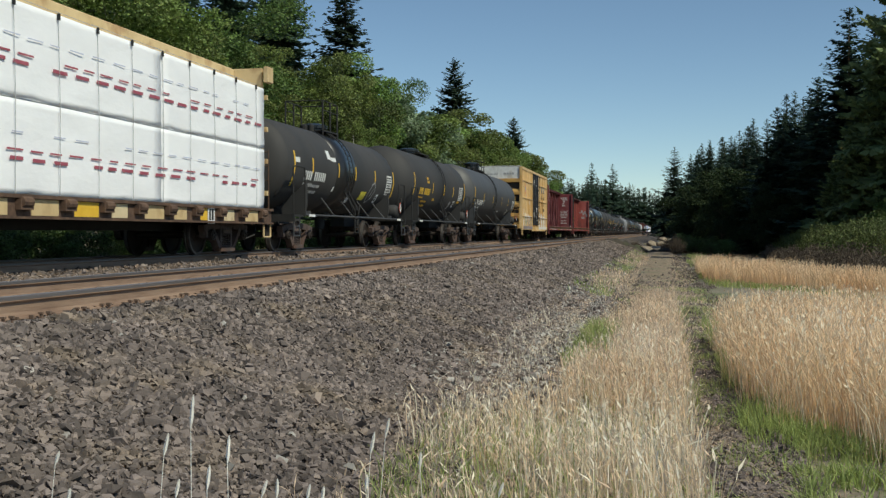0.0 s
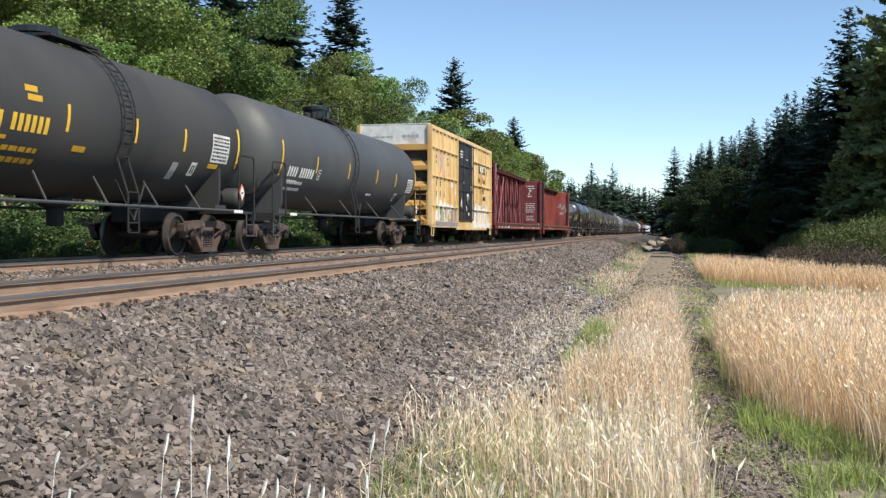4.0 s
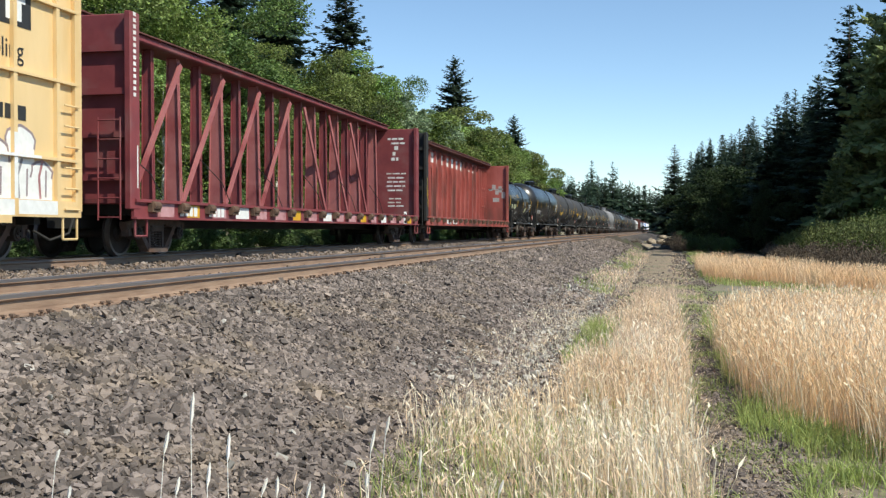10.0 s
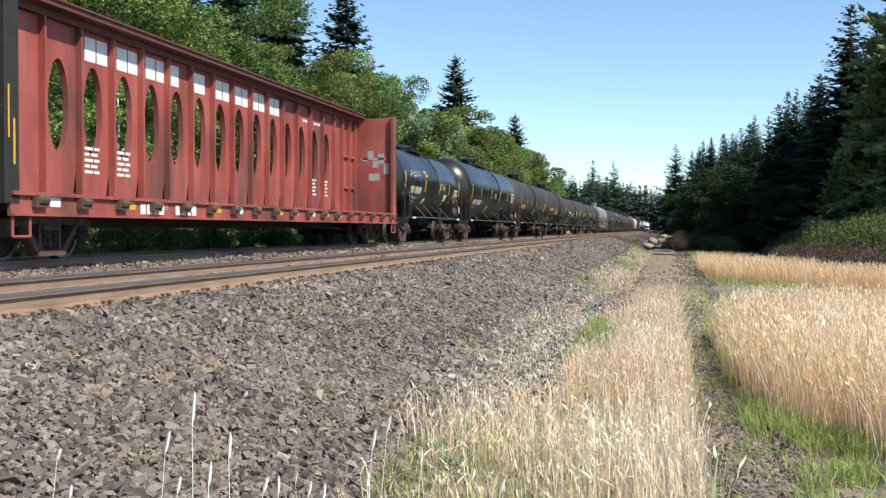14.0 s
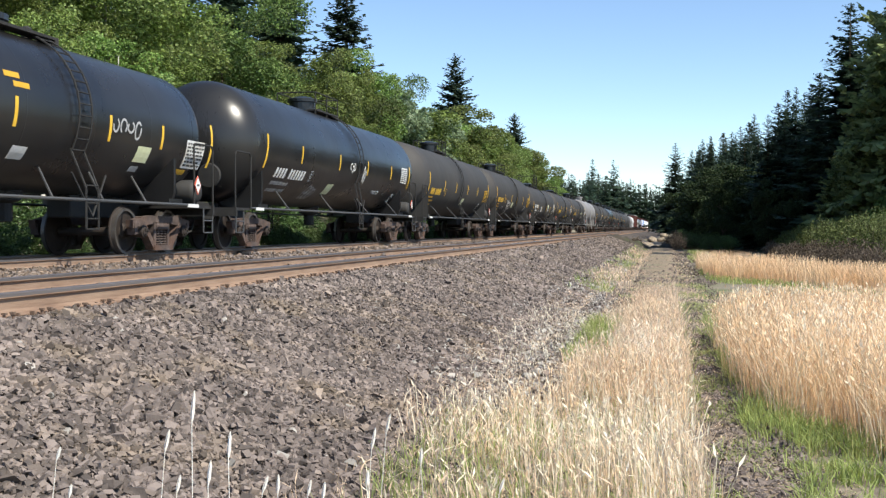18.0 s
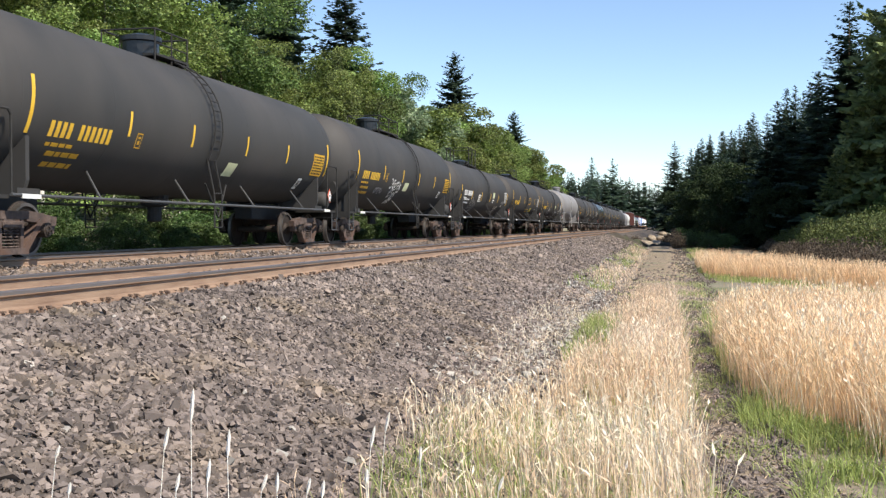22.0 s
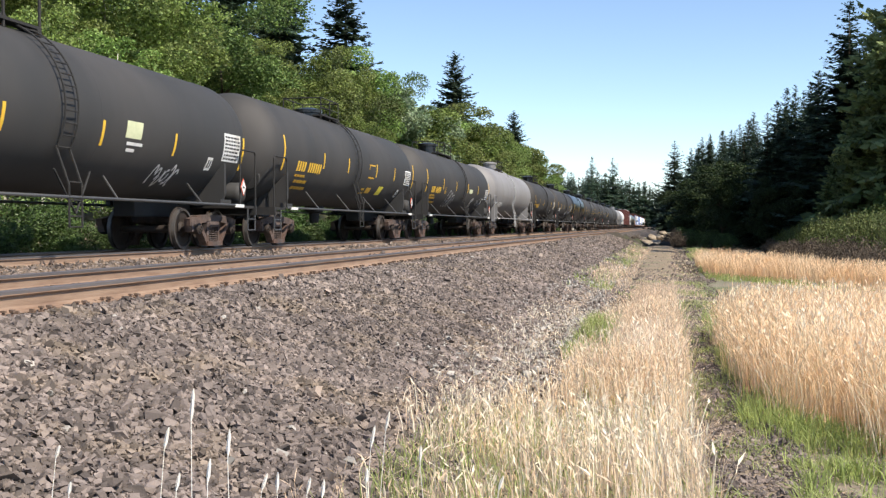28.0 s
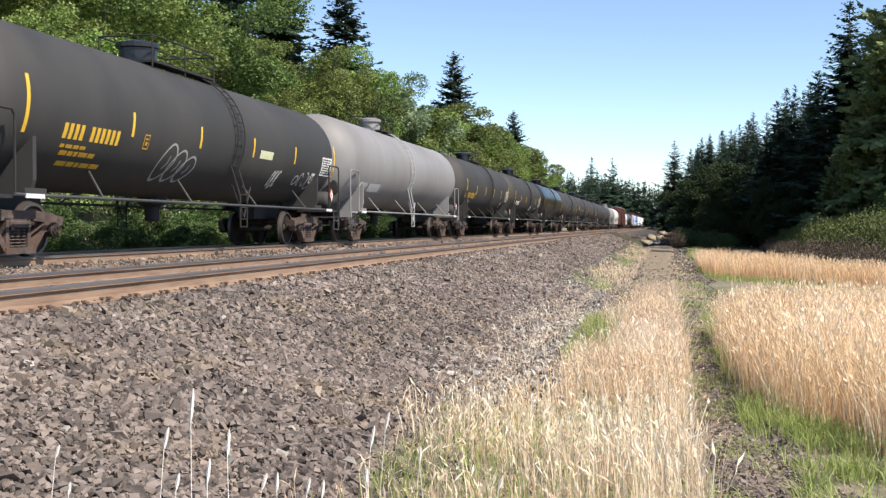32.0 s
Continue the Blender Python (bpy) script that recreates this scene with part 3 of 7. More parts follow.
def tank_car(s0, s1, paint, label, qf=1.65, qr=1.25, code="yellow_stripe", code_z=1.98, code_h=0.27, code_w=2.1, detail=2, stripes=True,
             sign=None, tag=None, plate="white_paint", band=None, dome_q=None, ladder_q=None, cage="low", spin=True, info="grey_print", radius=1.5, axis=2.68, front_truck=2.4, rear_truck=2.4, dome_h=0.34,
             stripe_q=(), long_z=(2.0, 2.92), short_z=(2.2, 2.66), code_q=None, cap=None, box_q=None, panel=None, test=None, extra=(), bubbles=(), words=()):
    """A black or grey tank car: s0 and s1 are its coupling points along the train; qf and qr the shell's ends from them."""
    global RT, ZT
    RT, ZT = radius, axis
    car = new_car("tank_car", s0, s1, label, "tank cars of the freight train")
    L = s1 - s0
    H = L / 2
    a, b = -H + qf, H - qr                   # ends of the straight shell
    hf, hr = min(0.95, qf - 0.45), min(0.95, qr - 0.35)
    bm = bmesh.new()
    N = 8
    ell = [math.sin(math.pi / 2 * i / N) for i in range(N + 1)]
    prof = [(a - hf * math.sqrt(max(0, 1 - e * e)), max(0.03, RT * e)) for e in ell]
    prof += [(a + (b - a) * k / 6, RT) for k in range(1, 6)]
    prof += [(b + hr * math.sqrt(max(0, 1 - e * e)), max(0.03, RT * e)) for e in ell[::-1]]
    lathe(bm, prof, 64 if detail > 1 else 28, "y", (0, 0, ZT))
    shell = part("tank", bm, paint, car, smooth=True)
    if detail > 1:                           # weld seams round the shell
        for k in (0.02, 0.2, 0.4, 0.6, 0.8, 0.98):
            bm = bmesh.new()
            y = a + (b - a) * k
            lathe(bm, [(y - 0.03, RT - 0.004), (y - 0.012, RT + 0.0015), (y + 0.012, RT + 0.0015), (y + 0.03, RT - 0.004)], 64, "y", (0, 0, ZT))
            part("weld_seam", bm, paint, shell, smooth=True)
    for s, ye in ((-1, -H), (1, H)):         # stub sill, saddle, platform and coupler at each end
        bm = bmesh.new()
        y0, y1 = sorted((ye - s * 0.75, ye - s * 4.2))
        box(bm, -0.25, 0.25, y0, y1, 0.72, 1.16, 0.02)
        part("stub_sill", bm, "under_black", car)
        yc = ye - s * (front_truck if s < 0 else rear_truck)
        bm = bmesh.new()
        for xs in (-1, 1):
            vs = [(xs * 0.2, 1.0), (xs * 1.32, 1.0), (xs * 1.40, 1.25), (xs * 1.40, 1.95), (xs * 1.05, 1.62), (xs * 0.2, 1.2)]
            f0 = [bm.verts.new((x, yc - 0.05, z)) for x, z in vs]
            f1 = [bm.verts.new((x, yc + 0.05, z)) for x, z in vs]
            bm.faces.new(f0)
            bm.faces.new(f1[::-1])
            for i in range(len(vs)):
                j = (i + 1) % len(vs)
                bm.faces.new((f0[i], f1[i], f1[j], f0[j]))
            box(bm, xs * 1.36 - 0.06, xs * 1.36 + 0.06, yc - 0.3, yc + 0.3, 1.0, 1.12)
        bmesh.ops.recalc_face_normals(bm, faces=bm.faces)
        part("saddle", bm, paint if paint != "tank_grey" else "tank_grey", car)
        bm = bmesh.new()
        y0, y1 = sorted((ye - s * 0.62, ye - s * 1.55))
        box(bm, -1.5, 1.5, y0, y1, 0.94, 1.0)
        box(bm, -1.55, 1.55, min(ye - s * 0.60, ye - s * 0.68), max(ye - s * 0.60, ye - s * 0.68), 0.80, 1.0)
        part("end_platform", bm, "under_black" if paint != "tank_grey" else "tank_grey", car)
        add_coupler(car, ye - s * 0.95, s)
        add_truck(car, yc, spin)
        if detail:
            for xs in ((1, -1) if detail > 1 else (1,)):
                bm = bmesh.new()
                x = xs * 1.52
                ya, yb = ye - s * 0.62, ye - s * 1.55
                path_tube(bm, [(x, ya, 0.98), (x, ya, 2.22), (x, ya - s * 0.07, 2.30), (x, yb + s * 0.07, 2.30), (x, yb, 2.22), (x, yb, 1.0)], 0.022)
                part("handrail", bm, "under_black" if paint != "tank_grey" else "tank_grey", car)
                bm = bmesh.new()
                for z in (0.42, 0.68):
                    tube(bm, (x, ya - s * 0.03, z), (x, ya - s * 0.48, z), 0.018, 6)
                tube(bm, (x, ya - s * 0.03, 0.42), (x, ya - s * 0.03, 0.95), 0.018, 6)
                tube(bm, (x, ya - s * 0.48, 0.42), (x, ya - s * 0.48, 0.95), 0.018, 6)
                part("sill_step", bm, "tank_slate", car)
    bm = bmesh.new()                          # brake reservoir lying across the rear platform
    lathe(bm, [(0.15, 0.05), (0.18, 0.2), (0.28, 0.26), (1.15, 0.26), (1.25, 0.2), (1.28, 0.05)], 18, "x", (0.1, H - 1.0, 1.30))
    part("brake_reservoir", bm, "tank_charcoal", car, smooth=True)
    bm = bmesh.new()
    lathe(bm, [(-H + 0.85, 0.05), (-H + 0.86, 0.27), (-H + 0.90, 0.30), (-H + 0.92, 0.27)], 20, "y", (0.75, 0, 1.75))
    part("hand_brake_wheel", bm, "under_black", car)
    if detail:
        for xs in ((1, -1) if detail > 1 else (1,)):
            bm = bmesh.new()                  # running bar along the flank, with its struts
            x = xs * 1.55
            tube(bm, (x, -H + 1.5, 1.0), (x, H - 1.5, 1.0), 0.028, 8)
            n = 4
            for i in range(n):
                y = -H + 3.9 + (L - 7.8) * i / (n - 1)
                tube(bm, (x, y + 0.2, 1.0), (xs * 0.95, y + 0.72, ZT - math.sqrt(RT * RT - 0.9025) + 0.02), 0.022, 6)
            part("running_bar", bm, paint if paint == "tank_grey" else "tank_slate", car)
    # top fittings
    dq = (a + b) / 2 - 0.4 if dome_q is None else dome_q - H
    lq = dq + 0.95 if ladder_q is None else ladder_q - H
    ca, yb = min(dq - 0.55, lq - 0.6), max(dq + 0.6, lq + 0.45)
    bm = bmesh.new()
    dh = ZT + RT + (0.12 if cage == "high" else dome_h)
    lathe(bm, [(ZT + RT - 0.12, 0.40), (dh, 0.40), (dh + 0.02, 0.46), (dh + 0.12, 0.46), (dh + 0.19, 0.2)], 20, "z", (0, dq, 0))
    part("manway_dome", bm, paint if paint == "tank_grey" else "tank_black", car)
    if detail:
        bm = bmesh.new()
        for x in (-0.5, 0.5):
            box(bm, x - 0.16, x + 0.16, ca, yb, ZT + RT - 0.02, ZT + RT + 0.03)
        box(bm, -0.66, 0.66, yb - 0.12, yb, ZT + RT - 0.10, ZT + RT + 0.0)
        part("top_walkway", bm, "under_black", car)
        bm = bmesh.new()
        lathe(bm, [(ZT + RT - 0.05, 0.12), (ZT + RT + 0.2, 0.12), (ZT + RT + 0.24, 0.05)], 12, "z", (-0.1, dq + 0.62 * (1 if lq > dq else -1), 0))
        part("valve", bm, "under_black", car)
        bm = bmesh.new()
        lathe(bm, [(ZT + RT - 0.05, 0.09), (ZT + RT + 0.16, 0.09), (ZT + RT + 0.2, 0.04)], 12, "z", (0.25, dq + 0.95 * (1 if lq > dq else -1), 0))
        part("valve", bm, "under_black", car)
        if cage:
            zt = ZT + RT + {"low": 0.55, "high": 0.95}[cage]
            bars = []
            for x in (-0.62, 0.62):
                for y in (ca, (ca + yb) / 2, yb):
                    bars.append(("railing_post", (x, y, ZT + math.sqrt(RT * RT - x * x) - 0.03), (x, y, zt), 0.02 if cage == "low" else 0.03))
                bars += [("railing_bar", (x, ca, zt), (x, yb, zt), 0.02), ("railing_bar", (x, ca, zt - 0.3), (x, yb, zt - 0.3), 0.016)]
            for y in (ca, yb):
                bars.append(("railing_bar", (-0.62, y, zt), (0.62, y, zt), 0.02))
            for nm, p0, p1, rr in bars:
                bm = bmesh.new()
                tube(bm, p0, p1, rr, 6)
                part(nm, bm, "under_black", car)
        for xs in ((1, -1) if detail > 1 else (1,)):   # ladder that follows the shell, and its lower steps
            bm = bmesh.new()
            yl = lq
            arc = [math.radians(d) for d in range(78, -28, -8)]
            for y in (yl - 0.2, yl + 0.2):
                path_tube(bm, [(xs * (RT + 0.09) * math.cos(t), y, ZT + (RT + 0.09) * math.sin(t)) for t in arc], 0.018, 5)
                path_tube(bm, [(xs * (RT + 0.05) * math.cos(arc[-1]), y, ZT + (RT + 0.05) * math.sin(arc[-1])), (xs * 1.56, y, 1.2), (xs * 1.56, y, 0.5)], 0.02, 5)
            for k in range(0, len(arc), 1):
                t = arc[k]
                tube(bm, (xs * (RT + 0.09) * math.cos(t), yl - 0.2, ZT + (RT + 0.09) * math.sin(t)), (xs * (RT + 0.09) * math.cos(t), yl + 0.2, ZT + (RT + 0.09) * math.sin(t)), 0.014, 5)
            for z in (1.25, 0.95, 0.68, 0.5):
                tube(bm, (xs * 1.56, yl - 0.2, z), (xs * 1.56, yl + 0.2, z), 0.014, 5)
            for y in (yl - 0.55, yl + 0.55):
                tube(bm, (xs * 1.5, y, 1.45), (xs * 1.56, yl, 0.72), 0.02, 5)
            part("ladder", bm, "under_black" if paint != "tank_grey" else "grey_print", car)
        bm = bmesh.new()                      # bottom outlet
        lathe(bm, [(0.62, 0.10), (0.64, 0.16), (0.95, 0.16), (1.0, 0.3), (1.25, 0.34)], 16, "z", (0, dq + 0.6, 0))
        part("bottom_outlet", bm, "under_black", car)
    # paint marks on the near flank
    if band:
        bm = bmesh.new()
        lathe(bm, [(band[0] - H, RT - 0.01), (band[0] - H, RT + 0.003), (band[1] - H, RT + 0.003), (band[1] - H, RT - 0.01)], 64, "y", (0, 0, ZT))
        part("shell_band", bm, "tank_black", car, "glossy black band round the shell", smooth=True)
    if stripes and detail:
        qs = [q - H for q in stripe_q] or [a + 0.3 + (b - a - 0.55) * i / 5 for i in range(6)]
        for i, y in enumerate(qs):
            bm = bmesh.new()
            if i in (0, len(qs) - 1):
                patch(bm, y - 0.045, y + 0.045, *long_z, RT, ZT, 0.007, 8)
            else:
                patch(bm, y - 0.04, y + 0.04, *short_z, RT, ZT, 0.007, 5)
            part("reflector_stripe", bm, "yellow_stripe", car, "yellow reflective stripe")
    if code and detail:
        y0 = a + 0.95 if code_q is None else code_q - H
        code_bars(car, y0, code_z, code_w, code_h, code)
        rnd = random.Random(int(abs(s0) * 10))
        cq, cz, cw = cap or (y0 + 0.2 + H, code_z - 0.38, 1.1)
        for k in range(2):
            y = cq - H + 0.1 * k
            ws = []
            while sum(ws) + 0.045 * len(ws) < cw - 0.25:
                ws.append(rnd.uniform(0.1, 0.3))
            bars_on(car, y, cz + 0.17 * (1 - k), ws, 0.075, info, name="capacity_line")
        bars_on(car, y0 + 0.05, code_z - 0.15, [0.12, 0.2, 0.16, 0.18], 0.06, info, name="capacity_line")
        if box_q is not None or code_q is None:
            q = (y0 + code_w + 0.12) if box_q is None else box_q - H
            bm = bmesh.new()
            z = code_z + 0.02
            ribbon(bm, [(q, z), (q + 0.19, z), (q + 0.19, z + 0.26), (q, z + 0.26), (q, z)], 0.022)
            fr = part("stencil_box", bm, info, car)
            bm = bmesh.new()
            patch(bm, q + 0.06, q + 0.13, z + 0.06, z + 0.13, RT, ZT, 0.006, 2)
            patch(bm, q + 0.05, q + 0.14, z + 0.17, z + 0.20, RT, ZT, 0.006, 1)
            part("stencil_mark", bm, info, fr)
    if plate and detail:
        p0, pz, pw, ph = panel or (b - 1.25 + H, 2.05, 0.8, 0.63)
        p0 -= H
        bm = bmesh.new()
        patch(bm, p0, p0 + pw, pz, pz + ph, RT, ZT, 0.006, 4)
        pl = part("data_panel", bm, plate, car)
        bm = bmesh.new()
        rnd = random.Random(int(abs(s1) * 10))
        for k in range(7):
            y, z = p0 + 0.05, pz + 0.04 + (ph - 0.06) * k / 7
            while y < p0 + pw - 0.1:
                w = rnd.uniform(0.05, 0.17)
                patch(bm, y, min(y + w, p0 + pw - 0.04), z, z + 0.5 * ph / 7, RT, ZT, 0.0085, 1)
                y += w + 0.04
        part("print_line", bm, "black_print" if plate == "white_paint" else "under_black", pl)
        tq, tz = test or (b - 2.5 + H, 1.68)
        bars_on(car, tq - H, tz, [0.26], 0.28, "sign_white", name="test_stencil")
        bars_on(car, tq - H + 0.05, tz + 0.05, [0.06, 0.05], 0.17, "under_black", name="stencil_print", r=0.003)
    for q, z, w, h, mat in extra if detail else ():
        bars_on(car, q - H, z, [w], h, mat, name="painted_mark", label="small painted mark on the shell")
    for q, z, w, h, n, mat in bubbles if detail else ():       # rounded spray letters as overlapping outlines
        for i in range(n):
            cy, k = q - H + w * (i + 0.5) / n, 1 - 0.14 * i
            loop = [(cy + 0.62 * w / n * math.cos(t) + 0.16 * h * math.sin(t), z + h * k * 0.5 + h * k * 0.5 * math.sin(t) * (1 - 0.12 * math.cos(2 * t))) for t in [0.31 * j - 1.2 for j in range(21)]]
            bm = bmesh.new()
            ribbon(bm, loop, 0.045)
            part("spray_tag", bm, mat, car, "rounded spray-painted outline letter")
            bm = bmesh.new()
            ribbon(bm, [(cy - 0.1 * w / n, z + 0.3 * h * k), (cy + 0.05, z + 0.45 * h * k), (cy + 0.16 * w / n, z + 0.68 * h * k)], 0.035)
            part("spray_tag", bm, mat, car)
    for word, q, z, size, mat in words if detail else ():
        y = q - H
        for k, ch in enumerate(word):
            up, big = 0.05 * math.sin(k * 2.1), size * (1.25 if k == 0 else 1.0)
            for st in STROKES[ch]:
                bm = bmesh.new()
                ribbon(bm, [(y + 0.72 * big * px, z + up - 0.012 * k + big * pz) for px, pz in st], 0.05)
                part("spray_tag", bm, mat, car, "hand-sprayed letter stroke")
            y += 0.9 * big
    if sign and detail:
        q, z, w, h, mat = sign
        bm = bmesh.new()
        patch(bm, q - H, q - H + w, z, z + h, RT, ZT, 0.006, 3, slant=0.12)
        part("warning_sign", bm, mat, car, "small warning placard")
    if tag and detail:
        for q, z, w, h, n, seed, mat in tag:
            for st in scrawl(seed, q - H, z, w, h, n):
                bm = bmesh.new()
                ribbon(bm, st, 0.045)
                part("spray_tag", bm, mat, car, "spray-painted scrawl")
    if detail:
        for yd in (H - 1.5,):    # diamond placard in its holder, low at the rear
            bm = bmesh.new()
            z, k = 1.42, 0.2
            vs = [(yd - k * 0.75, z), (yd, z - k), (yd + k * 0.75, z), (yd, z + k)]
            f0 = [bm.verts.new((1.585, y, zz)) for y, zz in vs]
            f1 = [bm.verts.new((1.565, y, zz)) for y, zz in vs]
            bm.faces.new(f0)
            bm.faces.new(f1[::-1])
            for i in range(4):
                bm.faces.new((f0[i], f0[i - 1], f1[i - 1], f1[i]))
            pl = part("diamond_placard", bm, "emblem_red", car, "red and white diamond hazard placard")
            bm = bmesh.new()
            bm.faces.new([bm.verts.new((1.589, yd + (y - yd) * 0.86, z + (zz - z) * 0.86)) for y, zz in vs])
            part("placard_print", bm, "sign_white", pl)
            bm = bmesh.new()
            box(bm, 1.5895, 1.5915, yd - 0.06, yd + 0.06, z - 0.02, z + 0.02)
            part("placard_print", bm, "black_print", pl)
        for yr in (-H + 1.75, H - 1.95):
            bm = bmesh.new()
            box(bm, 1.56, 1.58, yr, yr + 0.5, 0.95, 1.02)
            part("reflector_plate", bm, "sign_white", car)
    return car


def text_on(car, body, x, y, z, size, mat, name="lettering"):
    """Words on a flat side that faces the field."""
    cu = bpy.data.curves.new(name, "FONT")
    cu.body, cu.size, cu.extrude, cu.align_x = body, size, 0.0015, "CENTER"
    tmp = new(name, cu)
    me = bpy.data.meshes.new_from_object(tmp.evaluated_get(bpy.context.evaluated_depsgraph_get()))
    bpy.data.objects.remove(tmp)
    me.materials.clear()
    me.materials.append(M[mat])
    ob = new(name, me)
    ob.parent, ob.matrix_basis = car, pose(x, y, z, 90, 0, 90)
    return ob


def flat_bars(car, x, rows, mat, name="mark", parent=None):
    """Plain bars on a flat side: rows of (y, z, height, widths)."""
    bm = bmesh.new()
    for y, z, h, widths in rows:
        for w in widths:
            if w > 0:
                box(bm, x, x + 0.003, y, y + w, z, z + h)
            y += abs(w) + 0.05
    return part(name, bm, mat, parent or car)


def box_car(s0, s1):
    """Yellow high-cube boxcar with a black plug door."""
    car = new_car("boxcar", s0, s1, "yellow high-cube boxcar with black door and spray-painted sides")
    H = (s1 - s0) / 2
    a, b, W, z0, z1 = -H + 0.95, H - 0.95, 1.56, 0.72, 5.05
    bm = bmesh.new()
    box(bm, -W, W, a + 0.16, b - 0.16, 0.95, z1 - 0.02)
    body = part("body", bm, "box_yellow", car)
    D0, D1 = a + 5.85, a + 9.5                # doorway
    xs = W + 0.005
    posts = [a + 0.06] + [a + q for q in (0.72, 1.52, 2.35, 3.19, 4.02, 4.91)] + [D0 - 0.08, D1 + 0.08] + [a + q for q in (11.05, 12.4, 13.75, 14.9)] + [b - 0.06]
    for side in (1, -1):
        for y in posts:
            bm = bmesh.new()
            w = 0.10 if y in (a + 0.06, b - 0.06, D0 - 0.08, D1 + 0.08) else 0.045
            box(bm, min(side * W, side * (W + 0.072)), max(side * W, side * (W + 0.072)), y - w, y + w, z0 + 0.1, z1 - 0.1)
            part("side_post", bm, "box_yellow", body)
        for (ya, yb) in ((a, D0), (D1, b)):
            for z in (1.66, 2.93, 4.13):
                bm = bmesh.new()
                box(bm, min(side * W, side * (W + 0.085)), max(side * W, side * (W + 0.085)), ya + 0.1, yb - 0.1, z - 0.028, z + 0.022)
                part("side_rail", bm, "box_yellow", body)
        bm = bmesh.new()
        lo, hi = sorted((side * (W - 0.03), side * (W + 0.075)))
        box(bm, lo, hi, a, b, z1 - 0.16, z1)
        part("top_chord", bm, "box_yellow", body)
        bm = bmesh.new()
        box(bm, lo, hi, a, b, z0, 0.98)
        part("side_sill", bm, "box_yellow", body)
        if side == 1:
            bm = bmesh.new()
            box(bm, W + 0.07, W + 0.13, a + 5.3, b - 2.0, 0.62, 0.74)
            part("door_track", bm, "box_yellow", body)
    # door
    bm = bmesh.new()
    box(bm, W + 0.02, W + 0.07, D0, D1, 1.08, z1 - 0.16)
    door = part("door", bm, "box_door", car, "black plug door with ribs and rods")
    for z in (1.12, 1.62, 2.52, 3.72, 4.82):
        bm = bmesh.new()
        box(bm, W + 0.07, W + 0.12, D0 + 0.02, D1 - 0.02, z - 0.035, z + 0.035)
        part("door_rib", bm, "box_door", door)
    for y in (D0 + 0.06, D0 + 1.1, D1 - 1.0, D1 - 0.06):
        bm = bmesh.new()
        tube(bm, (W + 0.13, y, 1.1), (W + 0.13, y, z1 - 0.25), 0.025, 8)
        part("lock_rod", bm, "box_door", door)
    bm = bmesh.new()
    lathe(bm, [(W + 0.12, 0.05), (W + 0.12, 0.2), (W + 0.16, 0.2), (W + 0.16, 0.05)], 18, "x", (0, D0 + 2.2, 1.95))
    part("door_wheel", bm, "box_door", door)
    flat_bars(car, W + 0.071, [(D0 + 0.45, 4.35, 0.07, [0.1, 0.18, 0.14, 0.22]), (D0 + 0.45, 4.22, 0.07, [0.2, 0.1, 0.2, 0.12]), (D0 + 0.55, 4.09, 0.07, [0.12, 0.16, 0.1]),
                               (D0 + 2.0, 4.05, 0.04, [0.12, 0.2, 0.1]), (D0 + 0.3, 2.75, 0.12, [0.18]), (D0 + 1.25, 2.85, 0.13, [0.3]),
                               (D1 - 0.75, 2.74, 0.05, [0.1, 0.2, 0.1]), (D1 - 0.75, 2.62, 0.05, [0.18, 0.1, 0.12]), (D1 - 0.75, 2.5, 0.05, [0.1, 0.14])], "sign_white", "door_stencil", door)
    for st in ([(D0 + 1.9, 2.3), (D0 + 2.3, 2.35), (D0 + 2.45, 2.2)], [(D0 + 2.05, 2.2), (D0 + 2.05, 1.9)], [(D0 + 1.75, 1.75), (D0 + 1.85, 1.55)], [(D0 + 2.25, 1.4), (D0 + 2.5, 1.4)], [(D0 + 0.3, 1.75), (D0 + 0.5, 2.05), (D0 + 0.6, 1.7)]):
        bm = bmesh.new()
        ribbon(bm, st, 0.13, 0, W + 0.127)
        part("spray_tag", bm, "white_paint", door)
    # corrugated ends, with a smooth painted header above them
    for s, ye in ((-1, a), (1, b)):
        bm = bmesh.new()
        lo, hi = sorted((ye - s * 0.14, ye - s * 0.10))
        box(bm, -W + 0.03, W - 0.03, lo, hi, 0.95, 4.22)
        wall = part("end_wall", bm, "end_grime_shade", car, "grimy recessed end wall, shade of the raised ribs painted into its colour")
        for zt in (4.22, 3.52, 2.66, 1.86, 1.2):
            bm = bmesh.new()
            pr = [(0.0, zt), (0.12, zt - 0.16), (0.15, zt - 0.2), (0.15, zt - 0.38), (0.0, zt - 0.41)] if zt < 4 else [(0.0, zt), (0.15, zt), (0.15, zt - 0.24), (0.0, zt - 0.27)]
            l = [bm.verts.new((-W + 0.1, ye - s * 0.10 + s * o, z)) for o, z in pr]
            r = [bm.verts.new((W - 0.1, ye - s * 0.10 + s * o, z)) for o, z in pr]
            for i in range(len(pr) - 1):
                bm.faces.new((l[i], r[i], r[i + 1], l[i + 1]))
            bm.faces.new(l)
            bm.faces.new(r)
            bmesh.ops.recalc_face_normals(bm, faces=bm.faces)
            part("end_rib", bm, "box_end", wall, "raised horizontal rib with worn orange paint")
        for xp in (-W + 0.05, W - 0.05):
            bm = bmesh.new()
            lo, hi = sorted((ye - s * 0.14, ye + s * 0.06))
            box(bm, xp - 0.05, xp + 0.05, lo, hi, 0.8, z1 - 0.02)
            part("corner_post", bm, "box_yellow", car)
        bm = bmesh.new()
        y0, y1 = sorted((ye - s * 0.12, ye - s * 0.02))
